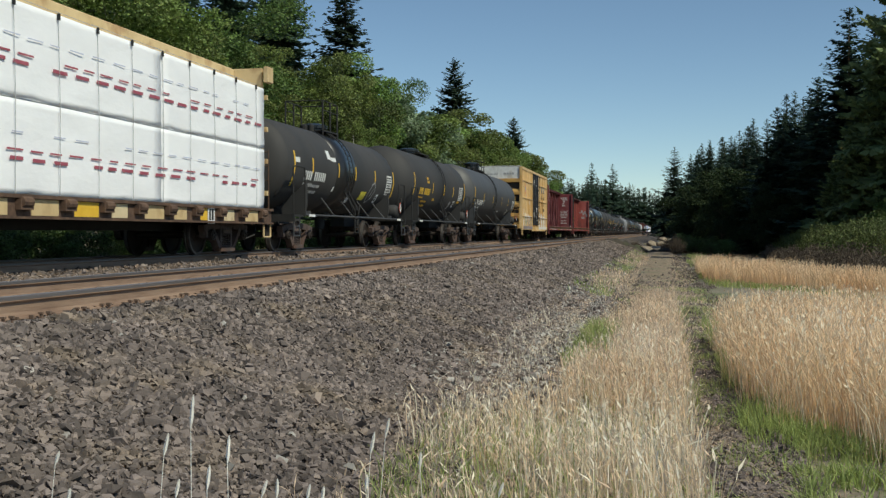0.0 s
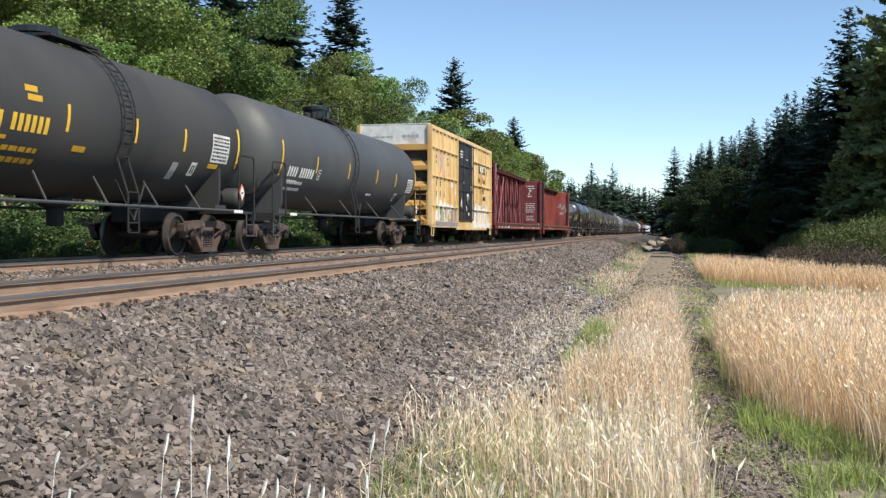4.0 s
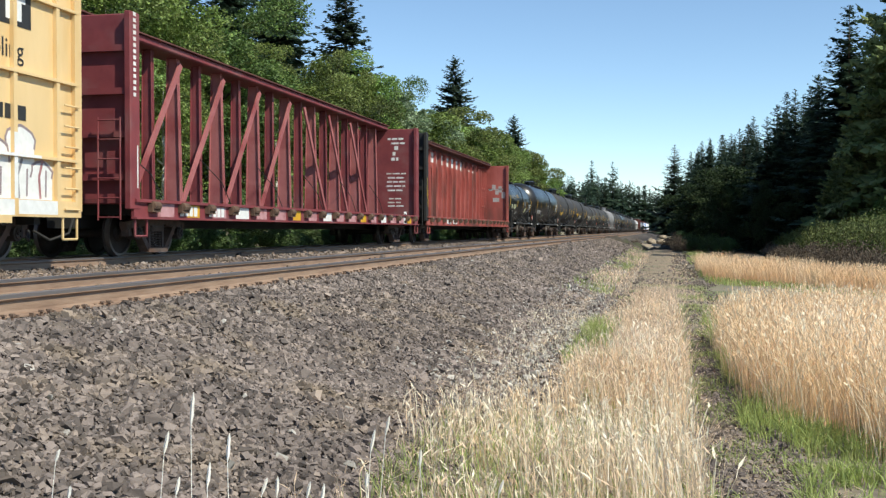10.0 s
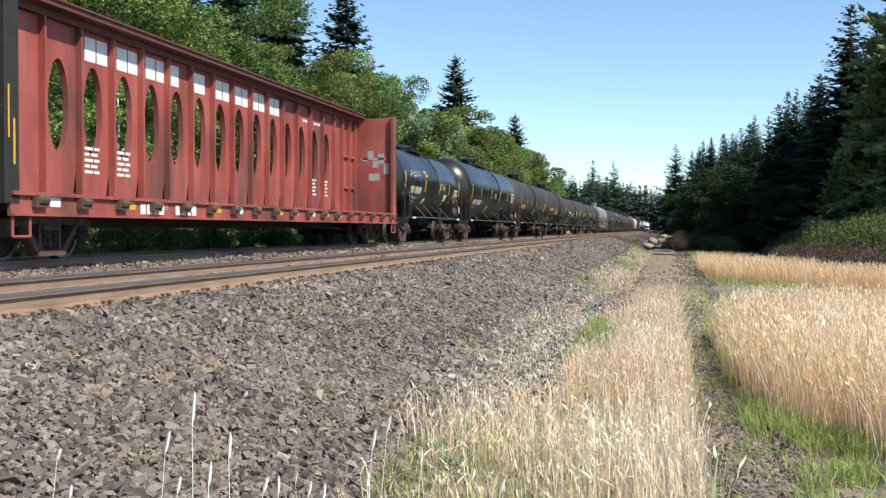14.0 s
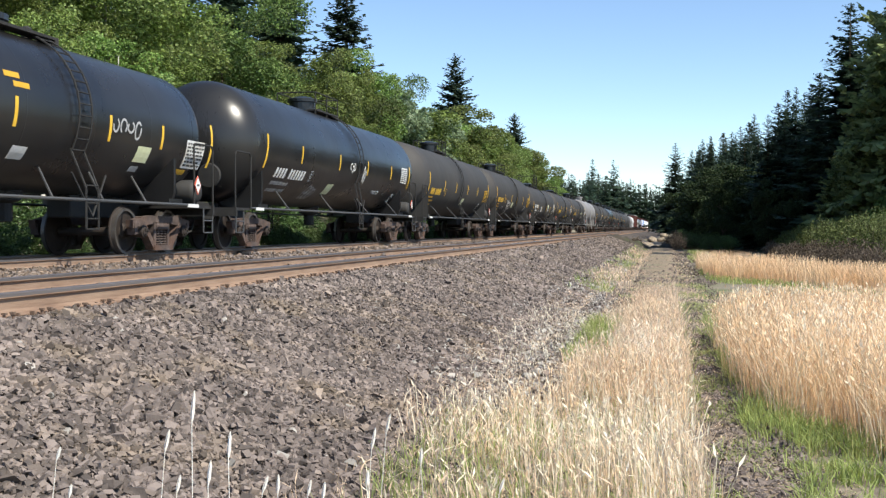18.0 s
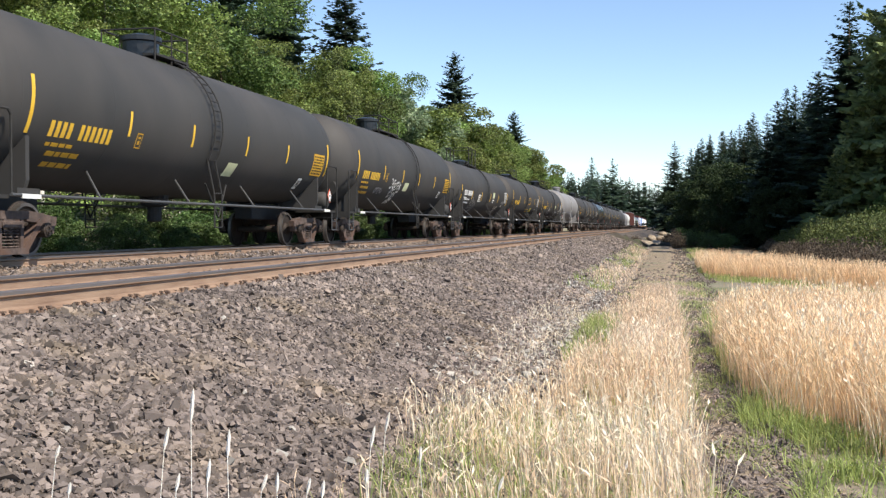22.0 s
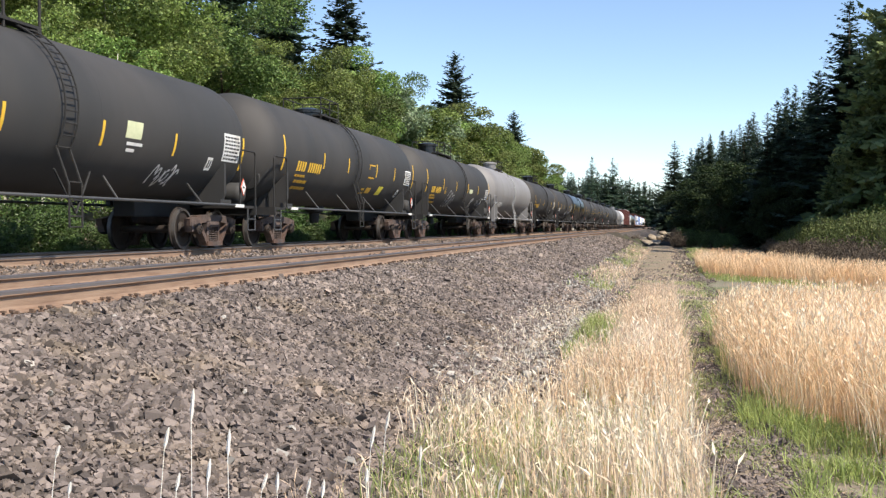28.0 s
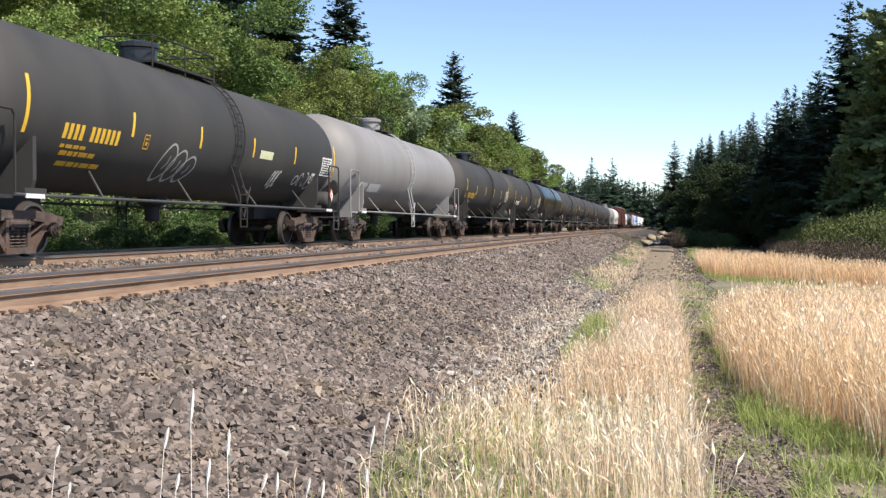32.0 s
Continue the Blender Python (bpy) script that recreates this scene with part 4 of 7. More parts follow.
        box(bm, -W + 0.02, W - 0.02, y0, y1, 4.22, z1 - 0.02)
        part("end_header", bm, "white_paint", car, "white-painted panel at the end's top")
        bm = bmesh.new()
        yf = ye - s * 0.018
        for x0, ws in ((0.35, [0.16, 0.14, 0.12, 0.14]), (-1.2, [0.2, 0.3, 0.2, 0.3])):
            x = x0
            for w in ws:
                box(bm, x, x + w, min(yf, yf + s * 0.004), max(yf, yf + s * 0.004), 4.5, 4.62 if x0 > 0 else 4.57)
                x += w + 0.05
        part("end_stencil", bm, "grey_print", car)
        bm = bmesh.new()                      # ladder at the corner and crossover platform
        for x in (W - 0.62, W - 0.12):
            tube(bm, (x, ye + s * 0.14, 0.85), (x, ye + s * 0.14, 2.2), 0.018, 6)
        for k in range(5):
            tube(bm, (W - 0.62, ye + s * 0.14, 0.9 + 0.3 * k), (W - 0.12, ye + s * 0.14, 0.9 + 0.3 * k), 0.016, 6)
        part("end_ladder", bm, "box_end", car)
        bm = bmesh.new()
        for k in range(6):
            y = ye - s * 0.1
            tube(bm, (W + 0.10, y, 0.85 + 0.34 * k), (W + 0.10, y - s * 0.42, 0.85 + 0.34 * k), 0.016, 6)
        part("grab_irons", bm, "box_yellow", car)
        bm = bmesh.new()
        path_tube(bm, [(W + 0.04, ye - s * 0.08, 0.75), (W + 0.04, ye - s * 0.08, 0.36), (W + 0.04, ye - s * 0.5, 0.36), (W + 0.04, ye - s * 0.5, 0.75)], 0.022)
        part("sill_step", bm, "box_yellow", car)
        add_coupler(car, ye + s * 0.05, s)
        add_truck(car, ye - s * 2.0)
    bm = bmesh.new()                          # roof with cross ribs
    box(bm, -W + 0.04, W - 0.04, a + 0.02, b - 0.02, z1, z1 + 0.04)
    roof = part("roof", bm, "white_paint", car, "galvanised roof with cross ribs")
    for k in range(13):
        y = a + 0.6 + (b - a - 1.2) * k / 12
        bm = bmesh.new()
        box(bm, -W + 0.2, W - 0.2, y - 0.06, y + 0.06, z1 + 0.042, z1 + 0.08)
        part("roof_rib", bm, "white_paint", roof)
    bm = bmesh.new()
    box(bm, -0.3, 0.3, a + 0.1, b - 0.1, 0.55, 0.95)
    for k in range(7):
        y = a + 1 + (b - a - 2) * k / 6
        box(bm, -1.45, 1.45, y - 0.08, y + 0.08, 0.6, 0.95)
    lathe(bm, [(-0.6, 0.05), (-0.58, 0.2), (0.4, 0.2), (0.42, 0.05)], 14, "y", (0.9, 0.5, 0.62))
    part("underframe", bm, "under_black", car)
    # paint on the near side
    text_on(car, "next", xs, a + 1.14, 3.72, 0.24, "black_print")
    text_on(car, "load", xs, a + 1.14, 3.50, 0.24, "black_print")
    text_on(car, "any", xs, a + 3.62, 3.74, 0.24, "black_print")
    text_on(car, "road", xs, a + 3.62, 3.52, 0.24, "black_print")
    for arm, (ty, tz, sg) in enumerate(((1.80, 4.10, 1), (2.93, 4.06, -1), (1.80, 3.10, -1), (2.93, 3.04, 1))):   # crossed stripes
        cy, cz = 2.36, 3.59
        d = Vector((ty - cy, tz - cz)).normalized()
        n = Vector((-d.y, d.x)) * (-1 if arm in (0, 3) else 1)
        for k, (mat, off, w) in enumerate((("emblem_red", 0.07, 0.13), ("sign_white", -0.01, 0.035), ("emblem_blue", -0.08, 0.11))):
            bm = bmesh.new()
            o = n * off
            ribbon(bm, [(a + cy + o.x, cz + o.y), (a + ty + o.x, tz + o.y)], w, 0, xs + 0.001 * k + 0.001 * arm)
            part("emblem_stripe", bm, mat, car)
    for q, z, w in ((0.86, 2.50, 0.19), (1.12, 2.50, 0.19), (1.67, 2.50, 0.22), (1.94, 2.50, 0.22), (0.84, 2.04, 0.2), (1.11, 2.04, 0.2), (1.66, 2.05, 0.2), (1.92, 2.05, 0.2), (2.48, 2.05, 0.2), (2.75, 2.05, 0.2)):
        flat_bars(car, xs, [(a + q + 0.03, z, 0.26, [0.62 * w])], "black_print", "reporting_mark")
    flat_bars(car, xs, [(a + 4.35, 2.55, 0.28, [0.42])], "white_paint", "paper_notice")
    flat_bars(car, xs, [(a + 5.3, 2.2, 0.35, [0.2])], "white_paint", "paper_notice")
    flat_bars(car, xs, [(a + 0.3, 1.5, 0.2, [0.5]), (a + 1.2, 1.5, 0.2, [0.6])], "yellow_sign", "yellow_notice")
    flat_bars(car, xs, [(a + 11.75, 3.62, 0.56, [2.5])], "black_print", "emblem_panel")
    flat_bars(car, xs + 0.004, [(a + 11.9, 3.98, 0.13, [2.2])], "sign_white", "emblem")
    flat_bars(car, xs + 0.004, [(a + 12.12, 3.70, 0.28, [0.34, -0.3, 0.34, -0.3, 0.4])], "sign_white", "emblem")
    text_on(car, "Railcar Pooling", xs + 0.002, a + 12.8, 3.12, 0.42, "black_print")
    text_on(car, "Experts", xs + 0.002, a + 12.8, 2.58, 0.42, "black_print")
    for q0, q1, za, zb, mat in ((1.55, 2.3, 1.0, 1.74, "grey_spray"), (2.4, 3.14, 1.0, 1.72, "mauve_spray"), (3.24, 3.97, 1.0, 1.66, "grey_spray"), (4.07, 4.86, 1.0, 1.72, "mauve_spray"),
                                (4.96, 5.7, 1.0, 1.5, "grey_spray"), (0.8, 1.47, 1.0, 1.18, "mauve_spray"), (2.0, 2.25, 1.0, 1.85, "teal_spray"), (3.0, 3.14, 1.0, 1.35, "teal_spray"),
                                (4.15, 4.8, 1.05, 1.45, "teal_spray"), (5.2, 5.45, 1.5, 1.95, "teal_spray"), (2.75, 2.85, 1.2, 1.6, "box_end"), (5.1, 5.2, 1.05, 1.6, "box_end"),
                                (9.75, 10.95, 1.0, 1.72, "sign_white"), (11.15, 12.3, 1.0, 1.9, "sign_white"), (12.5, 13.65, 1.0, 1.8, "sign_white"), (13.85, 14.8, 1.0, 1.55, "sign_white"), (10.3, 10.6, 1.1, 1.45, "mauve_spray"), (12.9, 13.1, 1.1, 1.5, "mauve_spray")):
        bm = bmesh.new()
        k = 6
        bot = [bm.verts.new((xs + 0.0006 + 0.0008 * (mat in ("teal_spray", "box_end", "mauve_spray")), a + q0 + (q1 - q0) * i / k, za)) for i in range(k + 1)]
        top = [bm.verts.new((v.co.x, v.co.y + 0.05 * noise.noise((i * 1.3, q0, 2)), zb + 0.12 * noise.noise((i * 0.9, q0, 5)))) for i, v in enumerate(bot)]
        for i in range(k):
            bm.faces.new((bot[i], bot[i + 1], top[i + 1], top[i]))
        part("spray_fill", bm, mat, car, "patch of faded spray paint")
        if za == 1.0 and q1 - q0 > 0.5:       # the paint runs on down over the sill
            bm = bmesh.new()
            box(bm, W + 0.0755, W + 0.0775, a + q0 - 0.05, a + q1 + 0.05, 0.73 + 0.05 * noise.noise((q0, 3, 1)) + 0.03, 0.978)
            part("spray_fill", bm, mat, car)
    for pts, w in (([(1.3, 1.84), (1.9, 1.80), (2.7, 1.74), (3.5, 1.66), (4.6, 1.62)], 0.15), ([(1.35, 1.86), (1.36, 2.1), (1.72, 2.08), (1.70, 1.84)], 0.11),
                   ([(1.62, 1.8), (1.64, 1.4), (1.66, 1.05)], 0.13), ([(0.82, 1.05), (0.9, 1.3), (1.15, 1.36), (1.2, 1.12), (1.0, 1.03), (0.82, 1.05)], 0.11), ([(1.2, 1.3), (1.34, 1.46), (1.42, 1.05)], 0.1),
                   ([(1.8, 1.3), (1.85, 1.06), (2.0, 1.25)], 0.1), ([(2.5, 1.55), (2.42, 1.2), (2.58, 1.0)], 0.15), ([(2.9, 1.45), (2.85, 1.15), (2.7, 1.02)], 0.11),
                   ([(3.32, 1.52), (3.22, 1.04)], 0.14), ([(3.78, 1.56), (3.5, 1.22), (3.56, 1.02)], 0.14), ([(4.02, 1.75), (4.02, 1.1)], 0.14), ([(4.3, 1.62), (4.62, 1.6)], 0.13)):
        bm = bmesh.new()
        ribbon(bm, [(a + y, z) for y, z in pts], 1.7 * w, 0, xs + 0.0028)
        part("spray_tag", bm, "sign_white", car, "white spray-painted stroke")
    for k, (q, w, top) in enumerate(((9.72, 0.9, 1.85), (10.5, 0.95, 2.08), (11.4, 0.8, 1.98), (12.15, 0.75, 2.1), (12.85, 0.85, 1.9), (13.55, 0.8, 2.12), (14.2, 0.6, 1.6))):
        bm = bmesh.new()                      # fat white round-topped letters beside the door
        rim = [(q + 0.04, 0.99), (q + w, 0.99)] + [(q + w * (0.5 + 0.5 * math.cos(t)) + 0.04 * math.sin(5 * t + k), top - 0.42 * w + 0.42 * w * math.sin(t)) for t in [0.393 * i for i in range(9)]]
        bm.faces.new([bm.verts.new((xs + 0.0016 + 0.0002 * (k % 2), a + y, z)) for y, z in rim])
        part("spray_letter", bm, "sign_white", car, "fat white spray-painted letter")
        for line, wd, mat in ((rim[2:], 0.045, "mauve_spray"), ([(q + 0.45 * w, 1.02), (q + 0.4 * w, 1.35), (q + 0.55 * w, 1.6)], 0.06, "grey_spray" if k % 2 else "pink_paint"),
                              ([(q + 0.72 * w, 1.45), (q + 0.7 * w, 1.05)], 0.045, "mauve_spray")):
            bm = bmesh.new()
            ribbon(bm, [(a + y, z) for y, z in line], wd, 0, xs + 0.003)
            part("spray_outline", bm, mat, car)
    for q, za, zb, mat in ((0.72, 1.0, 1.3, "sign_white"), (1.52, 1.02, 1.86, "sign_white"), (2.35, 1.0, 1.4, "teal_spray"), (2.35, 1.42, 1.82, "sign_white"), (3.19, 1.0, 1.62, "mauve_spray"), (3.19, 1.64, 1.78, "sign_white"),
                           (4.02, 1.1, 1.78, "sign_white"), (4.91, 1.0, 1.6, "grey_spray"), (11.05, 1.0, 1.95, "sign_white"), (12.4, 1.0, 2.0, "sign_white"), (13.75, 1.0, 2.0, "sign_white")):
        bm = bmesh.new()                      # the same paint where it crosses the posts
        box(bm, W + 0.0725, W + 0.0745, a + q - 0.045, a + q + 0.045, za, zb)
        part("spray_fill", bm, mat, car)
    for q0, q1, mat in ((1.3, 4.75, "sign_white"), (9.9, 14.4, "sign_white")):
        bm = bmesh.new()                      # and along the low side rail
        box(bm, W + 0.0855, W + 0.0875, a + q0, a + q1, 1.634, 1.68)
        part("spray_fill", bm, mat, car)
    flat_bars(car, xs + 0.002, [(a + 13.0, 2.2, 0.22, [0.1, 0.1, 0.22, 0.26, 0.22])], "black_print", "lettering_line")
    return car


def sill_and_ends(car, H, paint, end_h, inner="maroon", sill_bits=("pink_paint", "mustard", "pink_paint", "sign_white", "pink_paint"), post=None, spin=True, post_z=0.9, sill_paint=None, bit=1.0):
    """Deck, side sills, bulkheads and running gear shared by the centre-beam cars."""
    a, b, W = -H + 0.95, H - 0.95, 1.50
    bm = bmesh.new()
    box(bm, -W, W, a, b, 1.02, 1.10)
    for k in range(15):
        y = a + 0.4 + (b - a - 0.8) * k / 14
        box(bm, -W + 0.05, W - 0.05, y - 0.06, y + 0.06, 0.80, 1.02)
    box(bm, -0.28, 0.28, a + 0.05, b - 0.05, 0.55, 1.02)
    part("deck", bm, "under_black", car)
    rnd = random.Random(int(H * 100))
    for side in (1, -1):
        bm = bmesh.new()
        lo, hi = sorted((side * W, side * (W + 0.06)))
        box(bm, lo, hi, a, b, 0.76, 1.04)
        sill = part("side_sill", bm, sill_paint or paint, car)
        lo, hi = sorted((side * W, side * (W + 0.12)))
        for z0, z1 in ((1.04, 1.10), (0.72, 0.76)):
            bm = bmesh.new()
            box(bm, lo, hi, a, b, z0, z1)
            part("sill_flange", bm, sill_paint or paint, sill)
        if side < 0:
            continue
        n = 18
        for k in range(n):
            y = a + 0.7 + (b - a - 1.4) * k / (n - 1)
            bm = bmesh.new()
            lathe(bm, [(-0.14, 0.05), (-0.13, 0.09), (0.13, 0.09), (0.14, 0.05)], 10, "y", (W + 0.12, y, 0.98))
            box(bm, W + 0.05, W + 0.16, y - 0.17, y + 0.17, 0.86, 1.02)
            part("strap_winch", bm, "rust_dark", sill, "rust-brown ratchet winch for the load straps")
            if k < n - 1:
                bm = bmesh.new()
                w = bit * rnd.uniform(0.45, 0.7) - 0.1 * (bit < 1)
                box(bm, W + 0.06, W + 0.065, y + 0.25, y + 0.35 + w, 1.03 - 0.255 * bit, 1.03)
                part("sill_marking", bm, sill_bits[k % len(sill_bits)], sill)
    for s, ye in ((-1, a), (1, b)):
        bm = bmesh.new()
        y0, y1 = sorted((ye, ye - s * 0.10))
        wb = W if post_z < 4 else 1.36
        box(bm, -wb, wb, y0, y1, 1.0, end_h, 0.02)
        bulk = part("bulkhead", bm, post if (s < 0 and post) else inner, car, "upright end bulkhead")
        for z in (1.5, 2.3, 3.1, 3.9):
            bm = bmesh.new()
            y0, y1 = sorted((ye, ye + s * 0.10))
            box(bm, -W + 0.06, W - 0.06, y0, y1, z - 0.06, z + 0.06)
            part("bulkhead_rib", bm, post if (s < 0 and post) else paint, bulk)
        for side in (1, -1):
            bm = bmesh.new()
            y0, y1 = sorted((ye + s * 0.14, ye - s * 0.22))
            lo, hi = sorted((side * (W - 0.06), side * (W + 0.07)))
            box(bm, lo, hi, y0, y1, post_z, end_h + 0.02, 0.015)
            part("corner_post", bm, post if (s < 0 and post) else paint, bulk)
        bm = bmesh.new()
        for x in (W - 0.55, W - 0.1):
            tube(bm, (x, ye + s * 0.22, 0.7), (x, ye + s * 0.22, 2.6), 0.018, 6)
        for k in range(6):
            tube(bm, (W - 0.55, ye + s * 0.22, 0.75 + 0.36 * k), (W - 0.1, ye + s * 0.22, 0.75 + 0.36 * k), 0.016, 6)
        part("end_ladder", bm, post if (s < 0 and post) else sill_paint or paint, car)
        bm = bmesh.new()
        path_tube(bm, [(W + 0.05, ye - s * 0.05, 0.75), (W + 0.05, ye - s * 0.05, 0.40), (W + 0.05, ye - s * 0.5, 0.40), (W + 0.05, ye - s * 0.5, 0.75)], 0.025)
        part("sill_step", bm, paint, car)
        add_coupler(car, ye + s * 0.05, s)
        add_truck(car, ye - s * 1.75, spin)
    return a, b, W


def truss_car(s0, s1):
    """Open-truss centre-beam flat car, empty."""
    car = new_car("centerbeam_flat_car", s0, s1, "empty maroon centre-beam flat car with an open truss")
    H = (s1 - s0) / 2
    a, b, W = sill_and_ends(car, H, "maroon", 4.55, "maroon")
    bm = bmesh.new()
    box(bm, -0.36, 0.36, a + 0.1, b - 0.1, 4.50, 4.66, 0.03)
    chord = part("top_chord", bm, "maroon", car)
    bm = bmesh.new()
    box(bm, -0.42, 0.42, a + 0.1, b - 0.1, 4.66, 4.69)
    part("cover_plate", bm, "brown_paint", chord, "rust-brown plate along the top")
    n = 18
    ys = [a + 1.1 + (b - a - 2.2) * k / (n - 1) for k in range(n)]
    for k, y in enumerate(ys):
        bm = bmesh.new()
        wb, wt = (0.21, 0.13) if k % 2 else (0.14, 0.11)
        for x0, x1, y0, y1 in ((-1, 1, y - 0.02, y + 0.02), (0.90, 1, y - 0.065, y + 0.065), (-1, -0.90, y - 0.065, y + 0.065)):
            vs = [bm.verts.new((w * x, yy, z)) for z, w in ((1.1, wb), (4.5, wt)) for x in (x0, x1) for yy in (y0, y1)]
            for q in ((0, 1, 3, 2), (4, 6, 7, 5), (0, 4, 5, 1), (2, 3, 7, 6), (0, 2, 6, 4), (1, 5, 7, 3)):
                bm.faces.new([vs[i] for i in q])
        bmesh.ops.recalc_face_normals(bm, faces=bm.faces)
        part("truss_post", bm, "maroon" if k % 2 == 0 else "faded_red", car)
    for k in range(0, n - 1):
        if k % 2:
            continue
        up = k < n // 2
        ya, yb = (ys[k] - 1.15, ys[k + 1]) if up else (ys[k + 1] + 0.9, ys[k])
        if ya > b - 0.3:
            continue
        bm = bmesh.new()
        bar2(bm, 0.17, 0.22, (ya, 1.15), (yb, 4.35), 0.15)
        part("diagonal_brace", bm, "faded_red", car)
    for k in range(1, n - 1, 3):
        bm = bmesh.new()
        path_tube(bm, [(0.38, ys[k] - 0.6, 2.2), (0.45, ys[k] + 0.5, 1.7), (0.5, ys[k] + 1.0, 1.12)], 0.012, 5)
        part("lashing_cable", bm, "under_black", car)
    bars = [(0.35, 4.12, 0.08, [0.12, 0.22, 0.2]), (0.5, 3.95, 0.07, [0.3, 0.2]), (0.62, 3.72, 0.16, [0.16]), (0.55, 3.5, 0.14, [0.12]), (0.5, 3.3, 0.12, [0.14, 0.1]),
            (0.3, 2.75, 0.05, [0.2, 0.3, 0.2]), (0.35, 2.58, 0.06, [0.3, 0.3]), (0.32, 2.42, 0.06, [0.2, 0.2, 0.25]), (0.3, 2.25, 0.06, [0.25, 0.3, 0.12]), (0.35, 2.08, 0.06, [0.3, 0.25]),
            (0.4, 1.75, 0.05, [0.2, 0.25]), (0.35, 1.6, 0.05, [0.28, 0.2]), (0.35, 1.46, 0.05, [0.3, 0.3])]
    bm = bmesh.new()
    for x0, z, h, ws in bars:
        x = x0
        for w in ws:
            box(bm, x, x + w, b - 0.105, b - 0.102, z, z + h)
            x += w + 0.05
    tagged(part("stencil", bm, "white_paint", car), kind="stuff")
    bm = bmesh.new()
    for k in range(14):
        box(bm, W + 0.072, W + 0.075, a - 0.03, a + 0.07, 3.0 + 0.115 * k, 3.07 + 0.115 * k)
    box(bm, W + 0.072, W + 0.075, a + 0.1, a + 0.14, 1.3, 2.1)
    part("post_stencil", bm, "white_paint", car)
    flat_bars(car, W + 0.067, [(a + 1.9, 0.80, 0.2, [0.16, 0.16, 0.16, 0.16, -0.5, 0.16, 0.16, 0.16, 0.16])], "sign_white", "reporting_mark")
    flat_bars(car, W + 0.075, [(b - 2.35, 0.72, 0.5, [0.42])], "sign_white", "white_plate")
    flat_bars(car, W + 0.079, [(b - 2.28, 0.78, 0.1, [0.28]), (b - 2.28, 0.98, 0.16, [0.1, 0.1])], "black_print", "plate_print")
    return car


def window_car(s0, s1):
    """Centre-beam flat car whose centre panel has oval windows."""
    car = new_car("centerbeam_flat_car", s0, s1, "empty red centre-beam flat car with oval openings in its panel")
    H = (s1 - s0) / 2
    a, b, W = sill_and_ends(car, H, "panel_red", 4.55, "panel_red", ("sign_white", "panel_red", "mustard", "pink_paint", "sign_white", "mustard"), "under_black", bit=0.6)
    # panel with oval holes, both faces and the rims
    holes = [a + 3.7 + 1.225 * k for k in range(14)]
    z0, z1, hz, hh, hw = 1.1, 4.4, 2.84, 0.89, 0.345
    bm = bmesh.new()
    K = 24
    edges = [holes[0] - 0.6125] + [h + 0.6125 for h in holes]
    for h, y0, y1 in zip(holes, edges, edges[1:]):
        loops = []
        for x in (0.06, -0.06):
            inner, outer = [], []
            for k in range(K):
                t = 2 * math.pi * k / K
                c, s = math.cos(t), math.sin(t)
                inner.append(bm.verts.new((x, h + hw * c, hz + hh * s)))
                f = min((y1 - y0) / 2 / max(1e-6, abs(c)), (z1 - hz if s > 0 else hz - z0) / max(1e-6, abs(s)))
                outer.append(bm.verts.new((x, h + f * c, hz + f * s)))
            for k in range(K):
                j = (k + 1) % K
                bm.faces.new((inner[k], inner[j], outer[j], outer[k]))
            for sy in (y0, y1):       # corners left out by the straight chords
                for sz in (z0, z1):
                    near = sorted(outer, key=lambda v: (v.co.y - sy) ** 2 + (v.co.z - sz) ** 2)[:2]
                    if all(max(abs(v.co.y - sy), abs(v.co.z - sz)) > 1e-4 for v in near):
                        bm.faces.new((near[0], near[1], bm.verts.new((x, sy, sz))))
            loops.append(inner)
        for k in range(K):
            j = (k + 1) % K
            bm.faces.new((loops[0][k], loops[0][j], loops[1][j], loops[1][k]))
    box(bm, -0.06, 0.06, a + 0.1, edges[0], z0, z1)
    box(bm, -0.06, 0.06, edges[-1], b - 0.1, z0, z1)
    bmesh.ops.remove_doubles(bm, verts=bm.verts[:], dist=0.0005)
    bmesh.ops.recalc_face_normals(bm, faces=bm.faces)
    panel = part("center_panel", bm, "panel_red", car, "red steel panel with oval openings")
    for y in edges + [a + 1.7, a + 0.35, b - 0.35, b - 1.1, b - 1.9]:
        for x0, x1 in ((0.06, 0.20), (-0.20, -0.06)):
            bm = bmesh.new()
            box(bm, x0, x1, y - 0.032, y + 0.032, z0, z1)
            part("panel_rib", bm, "panel_red", panel)
    for y0, y1 in ((a + 0.4, a + 1.65), (b - 1.05, b - 0.4), (b - 1.85, b - 1.15)):
        for z in (2.0, 3.1):
            bm = bmesh.new()
            box(bm, 0.06, 0.15, y0, y1, z - 0.04, z + 0.04)
            part("panel_rib", bm, "panel_red", panel)
    bm = bmesh.new()
    box(bm, -0.46, 0.46, a + 0.1, b - 0.1, 4.54, 4.64)
    chord = part("top_chord", bm, "brown_paint", car)
    bm = bmesh.new()
    box(bm, -0.50, 0.50, a + 0.1, b - 0.1, 4.64, 4.68)
    part("cover_plate", bm, "brown_paint", chord)
    bm = bmesh.new()
    box(bm, -0.2, 0.2, a + 0.1, b - 0.1, 4.4, 4.54)
    part("chord_web", bm, "brown_paint", chord)
